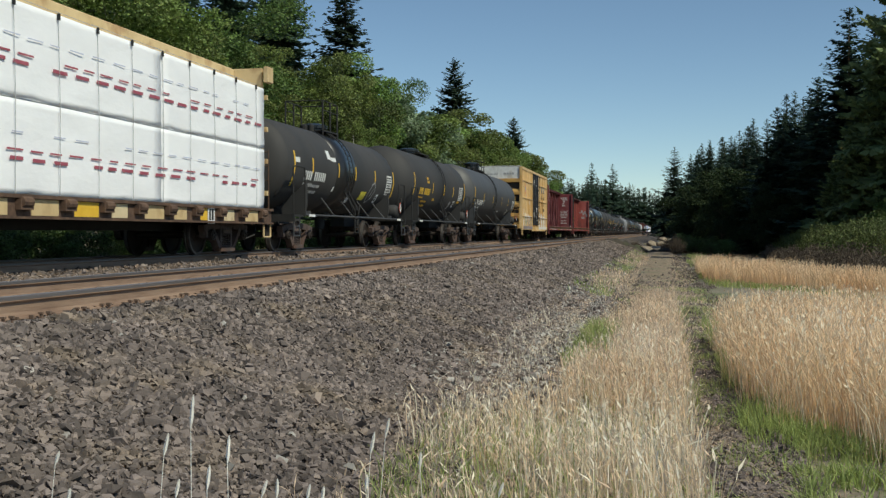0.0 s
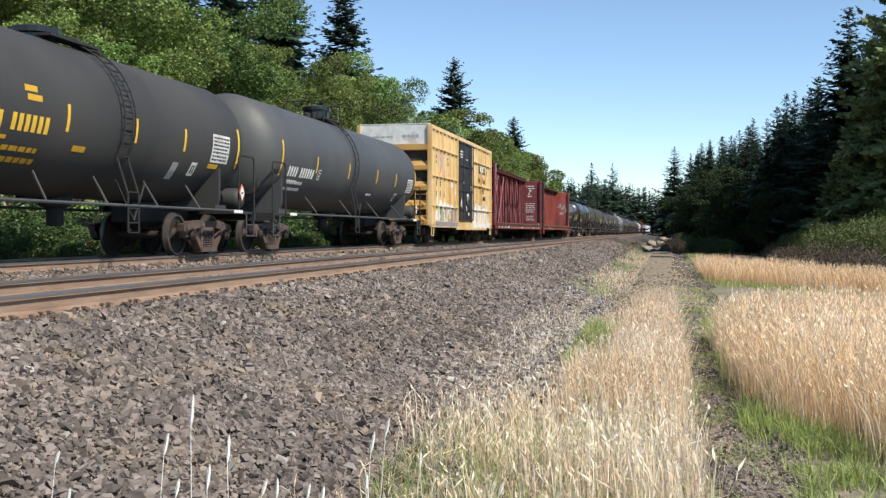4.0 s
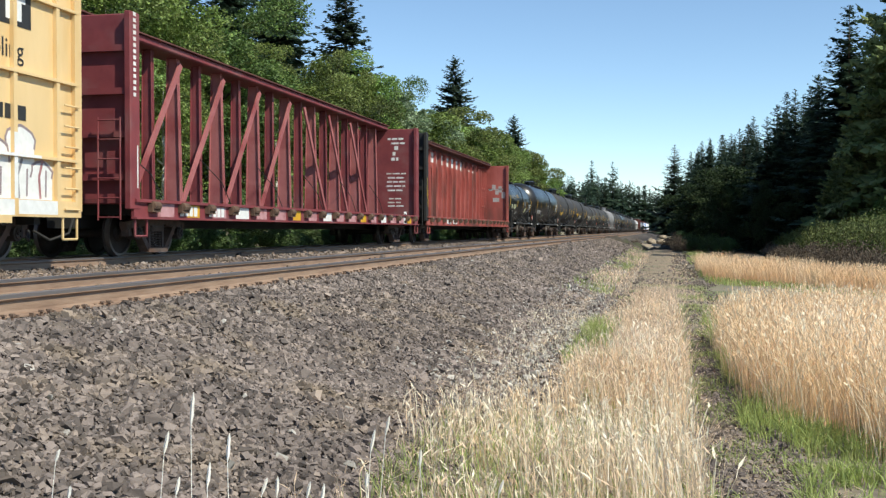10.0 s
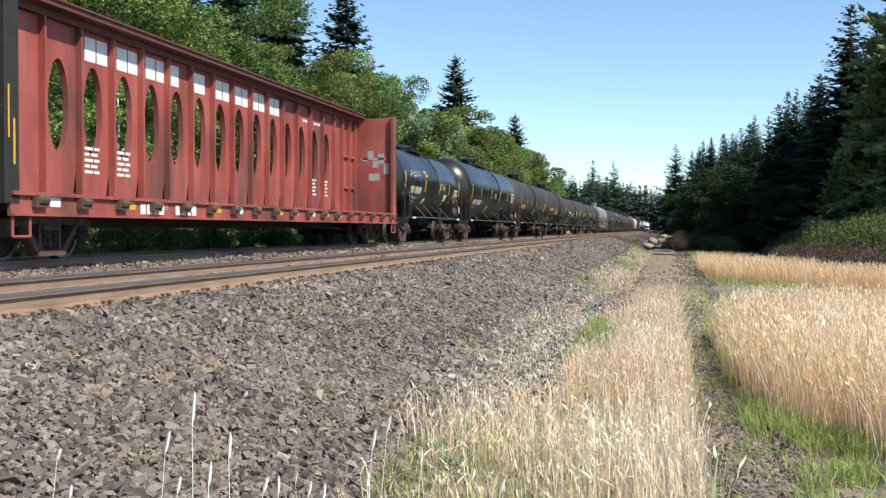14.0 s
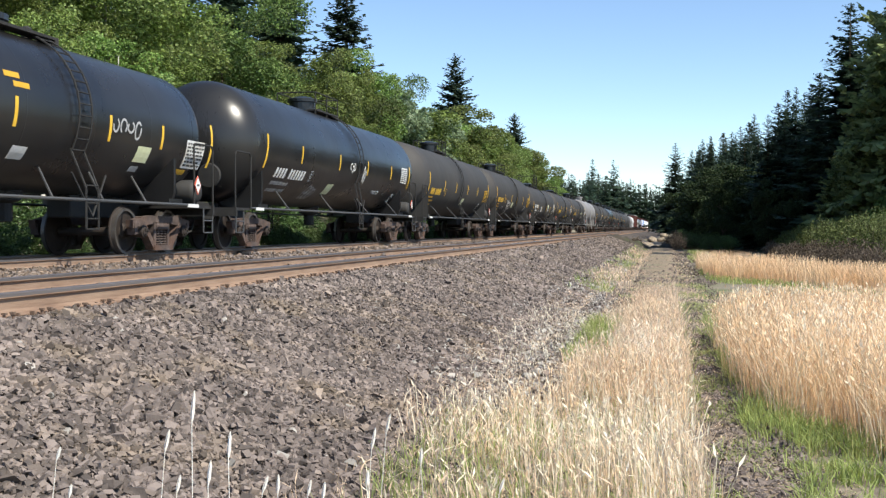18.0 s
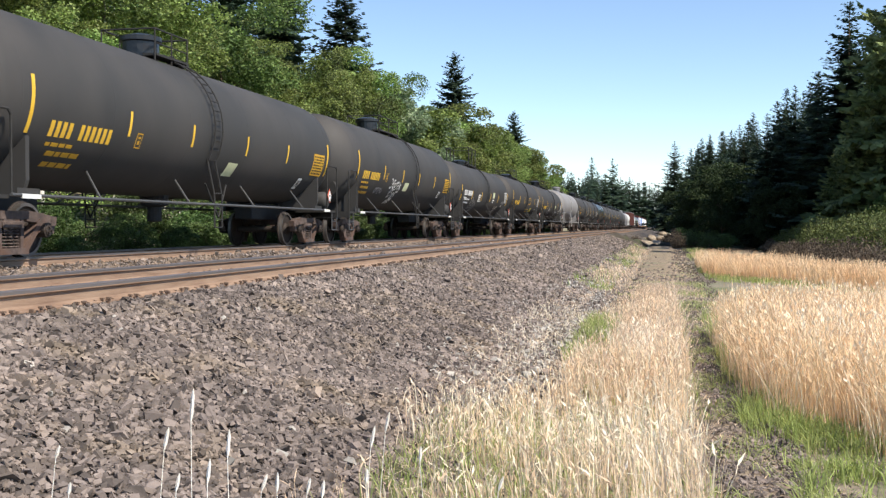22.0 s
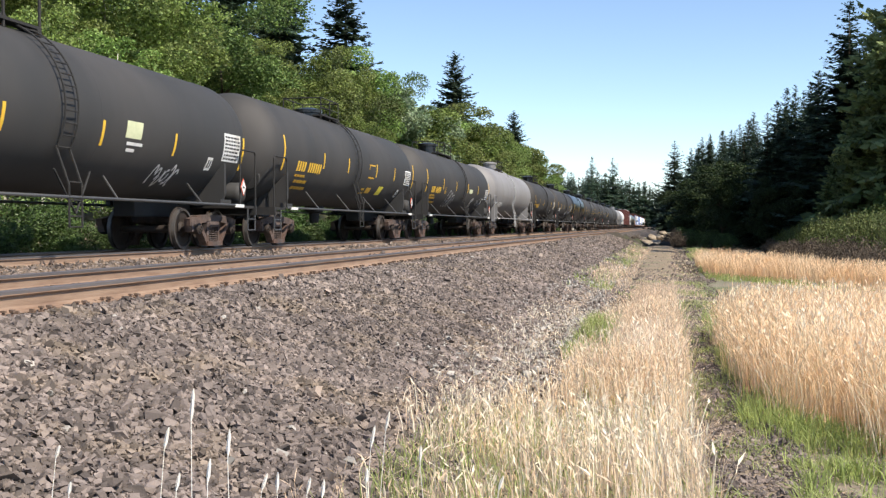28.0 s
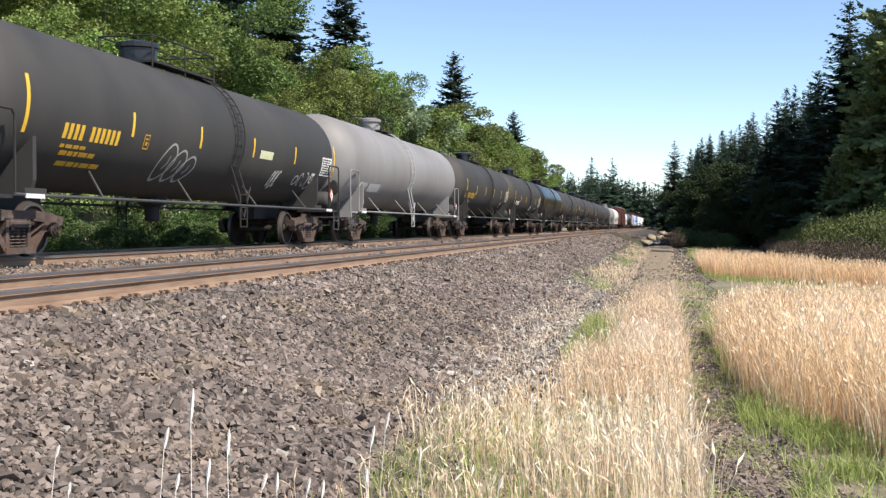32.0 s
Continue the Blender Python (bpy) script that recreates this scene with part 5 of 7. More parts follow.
    for q, w in ((4.62, 0.40), (5.07, 0.40), (5.85, 0.42), (6.32, 0.42), (7.1, 0.44), (7.6, 0.36), (8.3, 0.4), (9.5, 0.62), (10.75, 0.4), (11.2, 0.4), (12.0, 0.42), (12.47, 0.42), (13.2, 0.42), (13.67, 0.4), (14.4, 0.4), (14.85, 0.38)):
        flat_bars(car, 0.062, [(a + q, 3.83, 0.47, [w])], "sign_white", "lettering_block", panel)
    rows = []
    for q in (4.6, 5.85, 18.0, 19.2):
        for k in range(5):
            rows.append((a + q, 1.62 + 0.115 * k, 0.06, [0.18, 0.25] if k % 2 else [0.3, 0.2]))
    rows += [(a + 17.3, 3.9, 0.08, [0.15, 0.2]), (a + 18.4, 3.9, 0.08, [0.2, 0.2, 0.15]), (b - 1.0, 3.7, 0.05, [0.2, 0.15]), (b - 1.0, 3.6, 0.05, [0.3]), (b - 1.0, 3.5, 0.05, [0.2, 0.1])]
    tagged(flat_bars(car, 0.062, rows, "white_paint", "stencil", panel), kind="stuff")
    bm = bmesh.new()
    for k in range(5):
        x = 0.35 + 0.2 * k
        box(bm, x, x + 0.22, b - 0.105, b - 0.102, 3.0 - 0.12 * k + 0.25 * (k % 2), 3.12 - 0.05 * k + 0.3 * (k % 2))
    box(bm, 0.6, 1.0, b - 0.105, b - 0.102, 2.3, 2.55)
    box(bm, 0.3, 1.25, b - 0.105, b - 0.102, 3.05, 3.12)
    part("faded_emblem", bm, "grey_print", car)
    flat_bars(car, W + 0.075, [(a - 0.08, 1.9, 0.8, [0.04]), (a + 0.05, 1.5, 0.7, [0.05])], "mustard", "post_stripe")
    flat_bars(car, W + 0.067, [(a + 4.0, 0.80, 0.2, [0.2, 0.2, 0.2, 0.2, -0.4, 0.2, 0.2, 0.2, 0.2])], "sign_white", "reporting_mark")
    return car


def loaded_car(s0, s1, wraps=("wrap",), detail=True, paint="tan_paint", spin=True):
    """Centre-beam flat car stacked with wrapped lumber."""
    car = new_car("centerbeam_flat_car", s0, s1, "tan centre-beam flat car loaded with plastic-wrapped lumber")
    H = (s1 - s0) / 2
    a, b, W = sill_and_ends(car, H, paint, 4.62, paint, ("tan_paint", "tan_paint", "yellow_stripe", "pale_tan"), None, spin, 4.25, "rust_dark" if detail else paint)
    bm = bmesh.new()
    box(bm, -0.62, 0.62, a + 0.1, b - 0.1, 4.36, 4.62, 0.03)
    box(bm, -0.1, 0.1, a + 0.1, b - 0.1, 1.1, 4.5)
    part("center_beam", bm, paint, car)
    n = 4
    rnd = random.Random(int(s0))
    for tier, (z0, z1) in enumerate(((1.11, 2.58), (2.61, 4.10))):
        for k in range(n):
            y0 = a + 0.11 + (b - a - 0.22) * k / n
            y1 = a + 0.11 + (b - a - 0.22) * (k + 1) / n
            wm = wraps[(k + tier) % len(wraps)]
            for x0, x1 in ((0.12, 1.42), (-1.42, -0.12)):
                bm = bmesh.new()
                box(bm, x0, x1, y0 + 0.01, y1 - 0.01, z0, z1)
                if detail and x0 > 0:        # slack plastic: a fine, slightly crumpled face
                    bmesh.ops.subdivide_edges(bm, edges=bm.edges[:], cuts=14, use_grid_fill=True)
                    for v in bm.verts:
                        if v.co.x > 1.4:
                            low = max(0, 1 - (v.co.z - z0) / 0.35)
                            v.co.x += 0.020 * noise.noise((v.co.y * 1.8, v.co.z * 2.5, s0)) + 0.035 * low * noise.noise((v.co.y * 3.1, v.co.z * 3, 4))
                            v.co.z += 0.05 * low * noise.noise((v.co.y * 2.3, 0, 7))
                    bmesh.ops.recalc_face_normals(bm, faces=bm.faces)
                part("lumber_pack", bm, wm, car, "plastic-wrapped stack of boards", smooth=detail and x0 > 0)
        if detail:
            for zr, h, mat in ((z0 + 0.52, 0.058, "red_print"), (z0 + 0.67, 0.03, "red_print"), (z0 + 0.95, 0.022, "pale_blue")):
                y = a + 0.4
                while y < b - 0.7:
                    w = rnd.choice((0.34, 0.42, 0.28, 0.4))
                    z = zr + 0.02 * noise.noise((y * 0.7, zr, 2))
                    if rnd.random() > 0.1:
                        bm = bmesh.new()
                        box(bm, 1.445, 1.447, y, y + w, z, z + h)
                        part("wrap_print", bm, mat, car)
                    y += w + rnd.choice((0.26, 0.3, 0.2, 0.24))
    if detail:
        for k in range(18):
            y = a + 0.7 + (b - a - 1.4) * k / 17
            bm = bmesh.new()
            path_tube(bm, [(0.6, y, 4.45), (1.44, y, 4.12), (1.455, y + 0.02, 2.6), (1.455, y, 1.1), (1.58, y, 1.0)], 0.0055, 5)
            part("tie_down_cable", bm, "grey_print", car)
            bm = bmesh.new()
            box(bm, 1.44, 1.462, y - 0.03, y + 0.03, 4.01, 4.12)
            part("corner_protector", bm, "under_black", car)
        flat_bars(car, 1.575, [(b - 3.8, 0.70, 0.40, [0.36])], "sign_white", "white_plate")
        flat_bars(car, 1.579, [(b - 3.73, 0.78, 0.24, [0.08, 0.09])], "black_print", "plate_print")
    return car


def plain_box(s0, s1, paint):
    """Far-off boxcar."""
    car = new_car("boxcar", s0, s1, "dark brown boxcar far along the train")
    H = (s1 - s0) / 2
    bm = bmesh.new()
    box(bm, -1.55, 1.55, -H + 0.8, H - 0.8, 0.95, 4.6, 0.04)
    part("body", bm, paint, car)
    for k in range(12):
        y = -H + 1.2 + (2 * H - 2.4) * k / 11
        bm = bmesh.new()
        box(bm, 1.55, 1.61, y - 0.05, y + 0.05, 1.0, 4.5)
        part("side_post", bm, paint, car)
    bm = bmesh.new()
    box(bm, -1.6, 1.6, -H + 0.75, H - 0.75, 4.6, 4.68)
    part("roof", bm, "grey_print", car)
    bm = bmesh.new()
    box(bm, -0.3, 0.3, -H + 0.6, H - 0.6, 0.6, 0.95)
    part("underframe", bm, "under_black", car)
    for s in (-1, 1):
        add_coupler(car, s * (H - 0.9), s)
        add_truck(car, s * (H - 2.3), False)
    return car


BLACK = "black tank car with yellow reflective stripes and top railing"
GREY = "charcoal grey tank car with yellow reflective stripes"
loaded_car(-112.2, -88.05)
tank_car(-87.9, -74.4, "tank_charcoal", "charcoal tank car with a glossy black band and white lettering", qf=0.95, qr=1.6, code="sign_white", code_z=2.02, code_h=0.25, code_w=1.9, info="grey_print",
         band=(5.18, 7.17), cage="high", dome_q=6.7, ladder_q=6.4, radius=1.30, axis=2.44, front_truck=2.05, rear_truck=2.5,
         stripe_q=(1.36, 2.9, 5.38, 7.2, 9.55, 12.06), long_z=(1.8, 2.76), short_z=(2.23, 2.66), code_q=2.26, cap=(2.4, 1.66, 1.4), panel=(11.1, 1.88, 0.68, 0.7), test=(10.15, 1.58),
         sign=(8.2, 1.62, 0.6, 0.28, "yellow_sign"), extra=((1.42, 2.46, 0.36, 0.14, "sign_white"), (4.3, 2.72, 0.3, 0.26, "sign_white"), (4.62, 2.68, 0.5, 0.12, "sign_white"), (6.95, 1.5, 0.3, 0.16, "sign_white"), (5.05, 1.78, 0.14, 0.14, "sign_white")),
         bubbles=((9.15, 1.6, 0.5, 0.6, 1, "grey_print"),))
tank_car(-74.4, -60.9, "tank_charcoal", "charcoal tank car with orange lettering and stripes", qf=1.3, qr=1.2, code="yellow_stripe", code_w=1.95, code_z=2.1, cage=None, radius=1.42, axis=2.58, dome_h=0.08, ladder_q=6.9, dome_q=6.2, front_truck=2.2, rear_truck=2.36, info="mustard",
         stripe_q=(1.55, 4.98, 7.32, 9.4, 12.2), code_q=2.56, cap=(3.4, 1.62, 1.1), panel=(10.77, 2.07, 0.9, 0.62), test=(9.95, 1.73),
         extra=((3.74, 2.74, 0.34, 0.1, "mustard"), (3.8, 2.6, 0.4, 0.1, "mustard"), (9.1, 1.62, 0.26, 0.34, "grey_print"), (10.75, 1.93, 0.5, 0.1, "mustard"), (5.3, 1.9, 0.4, 0.1, "mustard")))
tank_car(-60.9, -43.3, "tank_slate", "slate-grey tank car with white lettering and side ladder", qf=1.2, qr=1.2, code="sign_white", code_z=2.02, code_h=0.26, code_w=2.1, cage="low", dome_q=8.5, ladder_q=8.0, info="sign_white", radius=1.47, axis=2.66, front_truck=1.6, rear_truck=2.7,
         stripe_q=(1.54, 4.36, 7.5, 10.8, 13.4, 16.4), code_q=2.15, cap=(2.3, 1.66, 1.5), box_q=4.57, panel=(15.2, 2.05, 0.8, 0.5), test=(13.8, 1.68), extra=((10.2, 1.76, 0.6, 0.07, "sign_white"),))
box_car(-43.15, -25.7)
truss_car(-25.65, -0.75)
window_car(-0.95, 24.0)
tank_car(24.0, 36.5, "tank_black", "short black tank car with pale lettering", qf=1.15, qr=1.05, code="pale_sign", code_w=1.95, code_z=1.98, dome_q=6.0, ladder_q=6.85, cage=None, radius=1.36, axis=2.50, dome_h=0.12, front_truck=1.85, rear_truck=2.2, info="grey_print",
         stripe_q=(1.5, 5.0, 7.85, 9.88, 12.2), long_z=(1.86, 2.8), short_z=(2.1, 2.57), code_q=2.41, cap=(2.5, 1.6, 1.6), panel=(11.0, 1.8, 0.85, 0.58), test=(10.4, 1.54), sign=(8.95, 1.8, 0.52, 0.3, "pale_sign"),
         extra=((5.15, 1.62, 0.4, 0.2, "white_paint"), (4.75, 2.86, 0.4, 0.09, "mustard"), (4.95, 2.72, 0.42, 0.09, "mustard"), (9.0, 1.62, 0.3, 0.1, "grey_print"), (10.9, 1.66, 0.4, 0.1, "mustard")),
         tag=[(2.2, 2.65, 1.9, 0.22, 7, 71, "grey_print"), (2.5, 1.55, 1.2, 0.2, 5, 72, "pale_sign"), (7.9, 2.2, 1.1, 0.35, 4, 74, "grey_print")])
tank_car(36.5, 55.6, "tank_black", "glossy black tank car with white lettering and scrawls", qf=2.3, qr=1.2, code="sign_white", code_z=1.85, code_h=0.25, code_w=2.3, dome_q=9.5, ladder_q=10.75, dome_h=0.28, front_truck=2.58, rear_truck=2.58, info="grey_print",
         stripe_q=(2.74, 5.34, 8.76, 11.82, 14.86, 17.58), long_z=(2.04, 2.88), short_z=(2.29, 2.76), code_q=3.69, cap=(3.75, 1.5, 1.5), box_q=6.33, panel=(16.35, 2.23, 0.85, 0.56), test=(15.97, 1.52), sign=(8.22, 1.56, 0.56, 0.29, "pale_sign"),
         tag=[(9.85, 2.3, 0.55, 0.28, 3, 22, "white_paint"), (11.35, 1.95, 0.3, 0.58, 2, 23, "white_paint"), (13.1, 1.73, 0.9, 0.1, 3, 24, "white_paint")], bubbles=((6.75, 1.42, 0.75, 0.33, 3, "grey_print"),))
tank_car(55.6, 74.0, "tank_charcoal", GREY, qf=1.6, qr=1.2, code="yellow_stripe", code_w=2.0, code_z=2.0, code_h=0.26, plate="mustard", dome_q=8.5, ladder_q=9.05, front_truck=2.15, rear_truck=2.05, info="mustard",
         stripe_q=(2.18, 5.32, 8.0, 10.95, 13.7, 17.0), code_q=2.79, cap=(3.0, 1.53, 1.1), box_q=5.65, panel=(15.8, 1.98, 0.9, 0.6), test=(15.15, 1.58), sign=(10.12, 1.7, 0.52, 0.3, "pale_sign"))
tank_car(74.0, 91.9, "tank_charcoal", "charcoal tank car with orange lettering and white scrawl", qf=1.45, qr=1.1, code="yellow_stripe", code_w=2.08, code_z=2.13, code_h=0.26, plate="mustard", dome_q=8.0, ladder_q=9.85, front_truck=1.9, rear_truck=2.0, info="mustard",
         stripe_q=(1.9, 5.17, 7.88, 10.53, 13.42, 16.68), long_z=(2.1, 3.0), code_q=2.57, cap=(2.8, 1.65, 1.1), box_q=5.5, panel=(15.5, 2.06, 0.9, 0.6), test=(14.72, 1.8), sign=(8.33, 1.9, 0.6, 0.31, "pale_sign"),
         words=(("DEPTHS", 6.38, 1.94, 0.27, "sign_white"), ("CFOS", 6.72, 1.62, 0.26, "white_paint")), tag=[(7.2, 1.42, 0.5, 0.16, 4, 32, "white_paint"), (4.6, 1.7, 1.0, 0.2, 4, 33, "grey_spray")])
tank_car(91.9, 110.3, "tank_charcoal", "charcoal tank car with white lettering and pale scrawls", qf=1.4, qr=1.2, code="sign_white", code_w=2.25, code_z=2.12, code_h=0.26, cage="high", dome_q=8.7, ladder_q=9.75, radius=1.42, axis=2.50, front_truck=2.38, rear_truck=2.14, info="sign_white",
         stripe_q=(2.2, 5.2, 8.02, 10.95, 13.8, 17.3), long_z=(1.84, 2.6), short_z=(1.96, 2.41), code_q=2.95, cap=(3.2, 1.72, 1.5), panel=(16.2, 2.0, 0.9, 0.63), test=(15.5, 1.76), sign=(11.75, 2.17, 0.6, 0.32, "pale_sign"),
         extra=((7.03, 2.18, 0.75, 0.07, "sign_white"), (7.05, 2.08, 0.6, 0.07, "sign_white"), (7.06, 1.98, 0.66, 0.07, "sign_white"), (7.08, 1.88, 0.9, 0.06, "sign_white"), (11.85, 2.04, 0.6, 0.06, "sign_white"), (11.9, 1.92, 0.3, 0.06, "sign_white")),
         bubbles=((5.3, 1.3, 1.5, 0.72, 4, "grey_print"),), tag=[(13.3, 1.36, 1.1, 0.4, 6, 42, "white_paint")])
tank_car(110.3, 127.0, "tank_charcoal", "charcoal tank car with orange lettering and yellow sign", qf=1.3, qr=1.0, code="yellow_stripe", code_w=2.08, code_z=2.04, code_h=0.27, dome_q=7.6, ladder_q=8.4, dome_h=0.1, radius=1.43, axis=2.58, front_truck=1.95, rear_truck=2.05, info="mustard",
         stripe_q=(1.68, 5.0, 7.46, 10.76, 13.22, 16.1), code_q=2.8, cap=(3.0, 1.56, 1.2), panel=(14.8, 2.1, 0.85, 0.55), test=(14.22, 1.62), sign=(11.55, 1.64, 0.55, 0.29, "yellow_sign"),
         extra=((9.85, 2.56, 0.7, 0.05, "mustard"), (9.85, 2.14, 0.7, 0.05, "mustard"), (9.85, 2.42, 0.05, 0.14, "mustard"), (10.2, 1.66, 0.5, 0.18, "mustard"), (9.6, 1.74, 0.35, 0.06, "mustard"), (9.6, 1.62, 0.4, 0.06, "mustard")))
tank_car(127.0, 145.5, "tank_charcoal", "charcoal tank car with yellow lettering and looped scrawl", qf=1.75, qr=1.0, code="yellow_stripe", code_w=1.9, code_z=2.0, code_h=0.26, dome_q=8.3, ladder_q=10.4, radius=1.43, axis=2.58, front_truck=2.25, rear_truck=2.25, info="mustard",
         stripe_q=(2.06, 5.45, 8.42, 11.42, 14.35, 17.75), code_q=3.17, cap=(3.3, 1.56, 1.4), box_q=5.95, panel=(16.65, 2.0, 0.85, 0.53), test=(16.0, 1.75), sign=(11.85, 2.2, 0.85, 0.2, "pale_sign"),
         bubbles=((6.9, 1.5, 1.5, 0.66, 3, "grey_print"),), tag=[(13.05, 1.45, 0.6, 0.5, 3, 62, "white_paint"), (14.7, 1.6, 1.5, 0.4, 4, 63, "grey_print")])
tank_car(145.5, 164.5, "tank_grey", "pale grey tank car with dark ladder", qf=1.5, qr=1.4, code="sign_white", code_z=1.72, code_w=2.6, stripes=False, plate=None, dome_q=8.2, ladder_q=8.9, front_truck=2.5)
tank_car(164.5, 182.0, "tank_charcoal", GREY, code="mustard", code_w=1.8)
tank_car(182.0, 199.5, "tank_charcoal", GREY, code="sign_white", code_w=1.6, sign=(10.5, 1.7, 0.8, 0.3, "sign_white"))
for s0, s1, p in ((199.5, 217, "tank_black"), (217, 235, "tank_charcoal"), (235, 253, "tank_charcoal"), (253, 271, "tank_charcoal"), (271, 289, "tank_charcoal"), (289, 307, "tank_charcoal"),
                  (307, 324.5, "tank_grey"), (324.5, 342, "tank_white")):
    tank_car(s0, s1, p, {"tank_black": BLACK, "tank_charcoal": GREY, "tank_grey": "pale grey tank car far back", "tank_white": "white tank car far along the train"}[p] , detail=1 if s0 < 260 else 0, code="", plate="", spin=s0 < 240)
plain_box(342, 360, "brown_paint")
plain_box(360, 378, "brown_paint")
for s0, p in ((378, "tank_white"), (395.5, "tank_black"), (413, "tank_black")):
    tank_car(s0, s0 + 17.5, p, {"tank_white": "white tank car", "tank_black": "black tank car"}[p] + " near the train's far end", detail=0, code="", plate="", spin=False)
for k, w in enumerate((("lumber", "wrap_blue"), ("wrap_blue", "wrap"), ("wrap_blue", "wrap_blue"), ("wrap", "wrap"), ("wrap_blue", "wrap"), ("wrap", "wrap"), ("wrap", "lumber"))):
    loaded_car(430.5 + 24 * k, 454.5 + 24 * k, w, False, "brown_paint", False)

for o in bpy.data.objects:
    if o.name.startswith("spring_nest"):
        o["kind"] = "stuff"


# ---- trees ----
def cards(rnd, centres, size, up=0.3, flat=0.6):
    """Small bent leaf sprays: two triangles folded on a midrib, at each centre."""
    n = len(centres)
    d = rnd.normal(size=(n, 3))
    d[:, 2] = d[:, 2] * flat + up
    d /= np.linalg.norm(d, axis=1)[:, None]
    s = rnd.normal(size=(n, 3))
    s -= d * (s * d).sum(1)[:, None]
    s /= np.linalg.norm(s, axis=1)[:, None]
    nn = np.cross(d, s)
    sz = size * rnd.uniform(0.6, 1.4, size=(n, 1))
    p0 = centres - d * sz * 0.5
    p2 = centres + d * sz * 0.5
    p1 = centres + s * sz * 0.38 + nn * sz * 0.15
    p3 = centres - s * sz * 0.38 + nn * sz * 0.15
    v = np.stack([p0, p1, p2, p3], 1).reshape(-1, 3)
    i = np.arange(n)[:, None] * 4
    f = np.concatenate([i + [0, 1, 2], i + [0, 2, 3]], 0)
    return v, f


def broadleaf(name, seed, height, spread, leaves, size, mat, label, bark="bark", low=0.25, category="tree", up=0.3, lumps=46, lump=(0.17, 0.34)):
    """A deciduous tree: forked tapering trunk, limbs, and a crown of small leaf sprays on many uneven lobes with gaps between."""
    rnd = np.random.default_rng(seed)
    r2 = random.Random(seed)
    tree = empty(name, pose(0, 0, -60), label, category)
    bm = bmesh.new()
    lobes = []
    p, segs = Vector((0, 0, -0.4)), 6
    for k in range(segs):
        q = p + Vector((r2.uniform(-0.25, 0.25) * spread * 0.2, r2.uniform(-0.25, 0.25) * spread * 0.2, height * 0.86 / segs))
        tube(bm, p, q, 0.011 * height * (1 - 0.15 * k), 7, 0.011 * height * (1 - 0.15 * (k + 1)))
        if k >= 1:
            for _ in range(3):
                a = r2.uniform(0, 6.28)
                ln = spread * r2.uniform(0.45, 0.85) * (1 - 0.11 * k)
                e = p + Vector((math.cos(a) * ln, math.sin(a) * ln, ln * r2.uniform(0.3, 0.8)))
                mid = p.lerp(e, 0.5) + Vector((0, 0, 0.15 * ln))
                tube(bm, p, mid, 0.0042 * height, 5, 0.003 * height)
                tube(bm, mid, e, 0.003 * height, 5, 0.001 * height)
                lobes.append((np.array(e), spread * r2.uniform(*lump)))
        p = q
    part("trunk", bm, bark, tree, smooth=True)
    zc, zr = height * (low + 1) / 2, height * (1 - low) / 2
    while len(lobes) < lumps:
        a, w = r2.uniform(0, 6.28), r2.uniform(-0.95, 1.0)
        rr, f = math.sqrt(1 - w * w), r2.uniform(0.55, 1.02) * (1 + 0.16 * math.sin(3 * r2.uniform(0, 6.28)))
        r = spread * r2.uniform(*lump)
        top = min(zc + (zr - 0.4 * r) * w * f, height - 0.6 * r)
        lobes.append((np.array((spread * rr * f * math.cos(a), spread * rr * f * math.sin(a), top)), r))
    wts = np.array([r ** 2 for _, r in lobes])
    pick = rnd.choice(len(lobes), size=leaves, p=wts / wts.sum())
    dirs = rnd.normal(size=(leaves, 3)) + np.array([0, 0, 0.45])
    dirs /= np.linalg.norm(dirs, axis=1)[:, None]
    rad = rnd.uniform(0.35, 1.08, size=(leaves, 1)) ** 0.6
    cen = np.array([l[0] for l in lobes])[pick] + dirs * rad * np.array([[l[1]] for l in lobes])[pick] * np.array([1, 1, 0.78])
    v, f = cards(rnd, cen, size, up)
    quick("crown", v, f, mat, tree)
    return tree


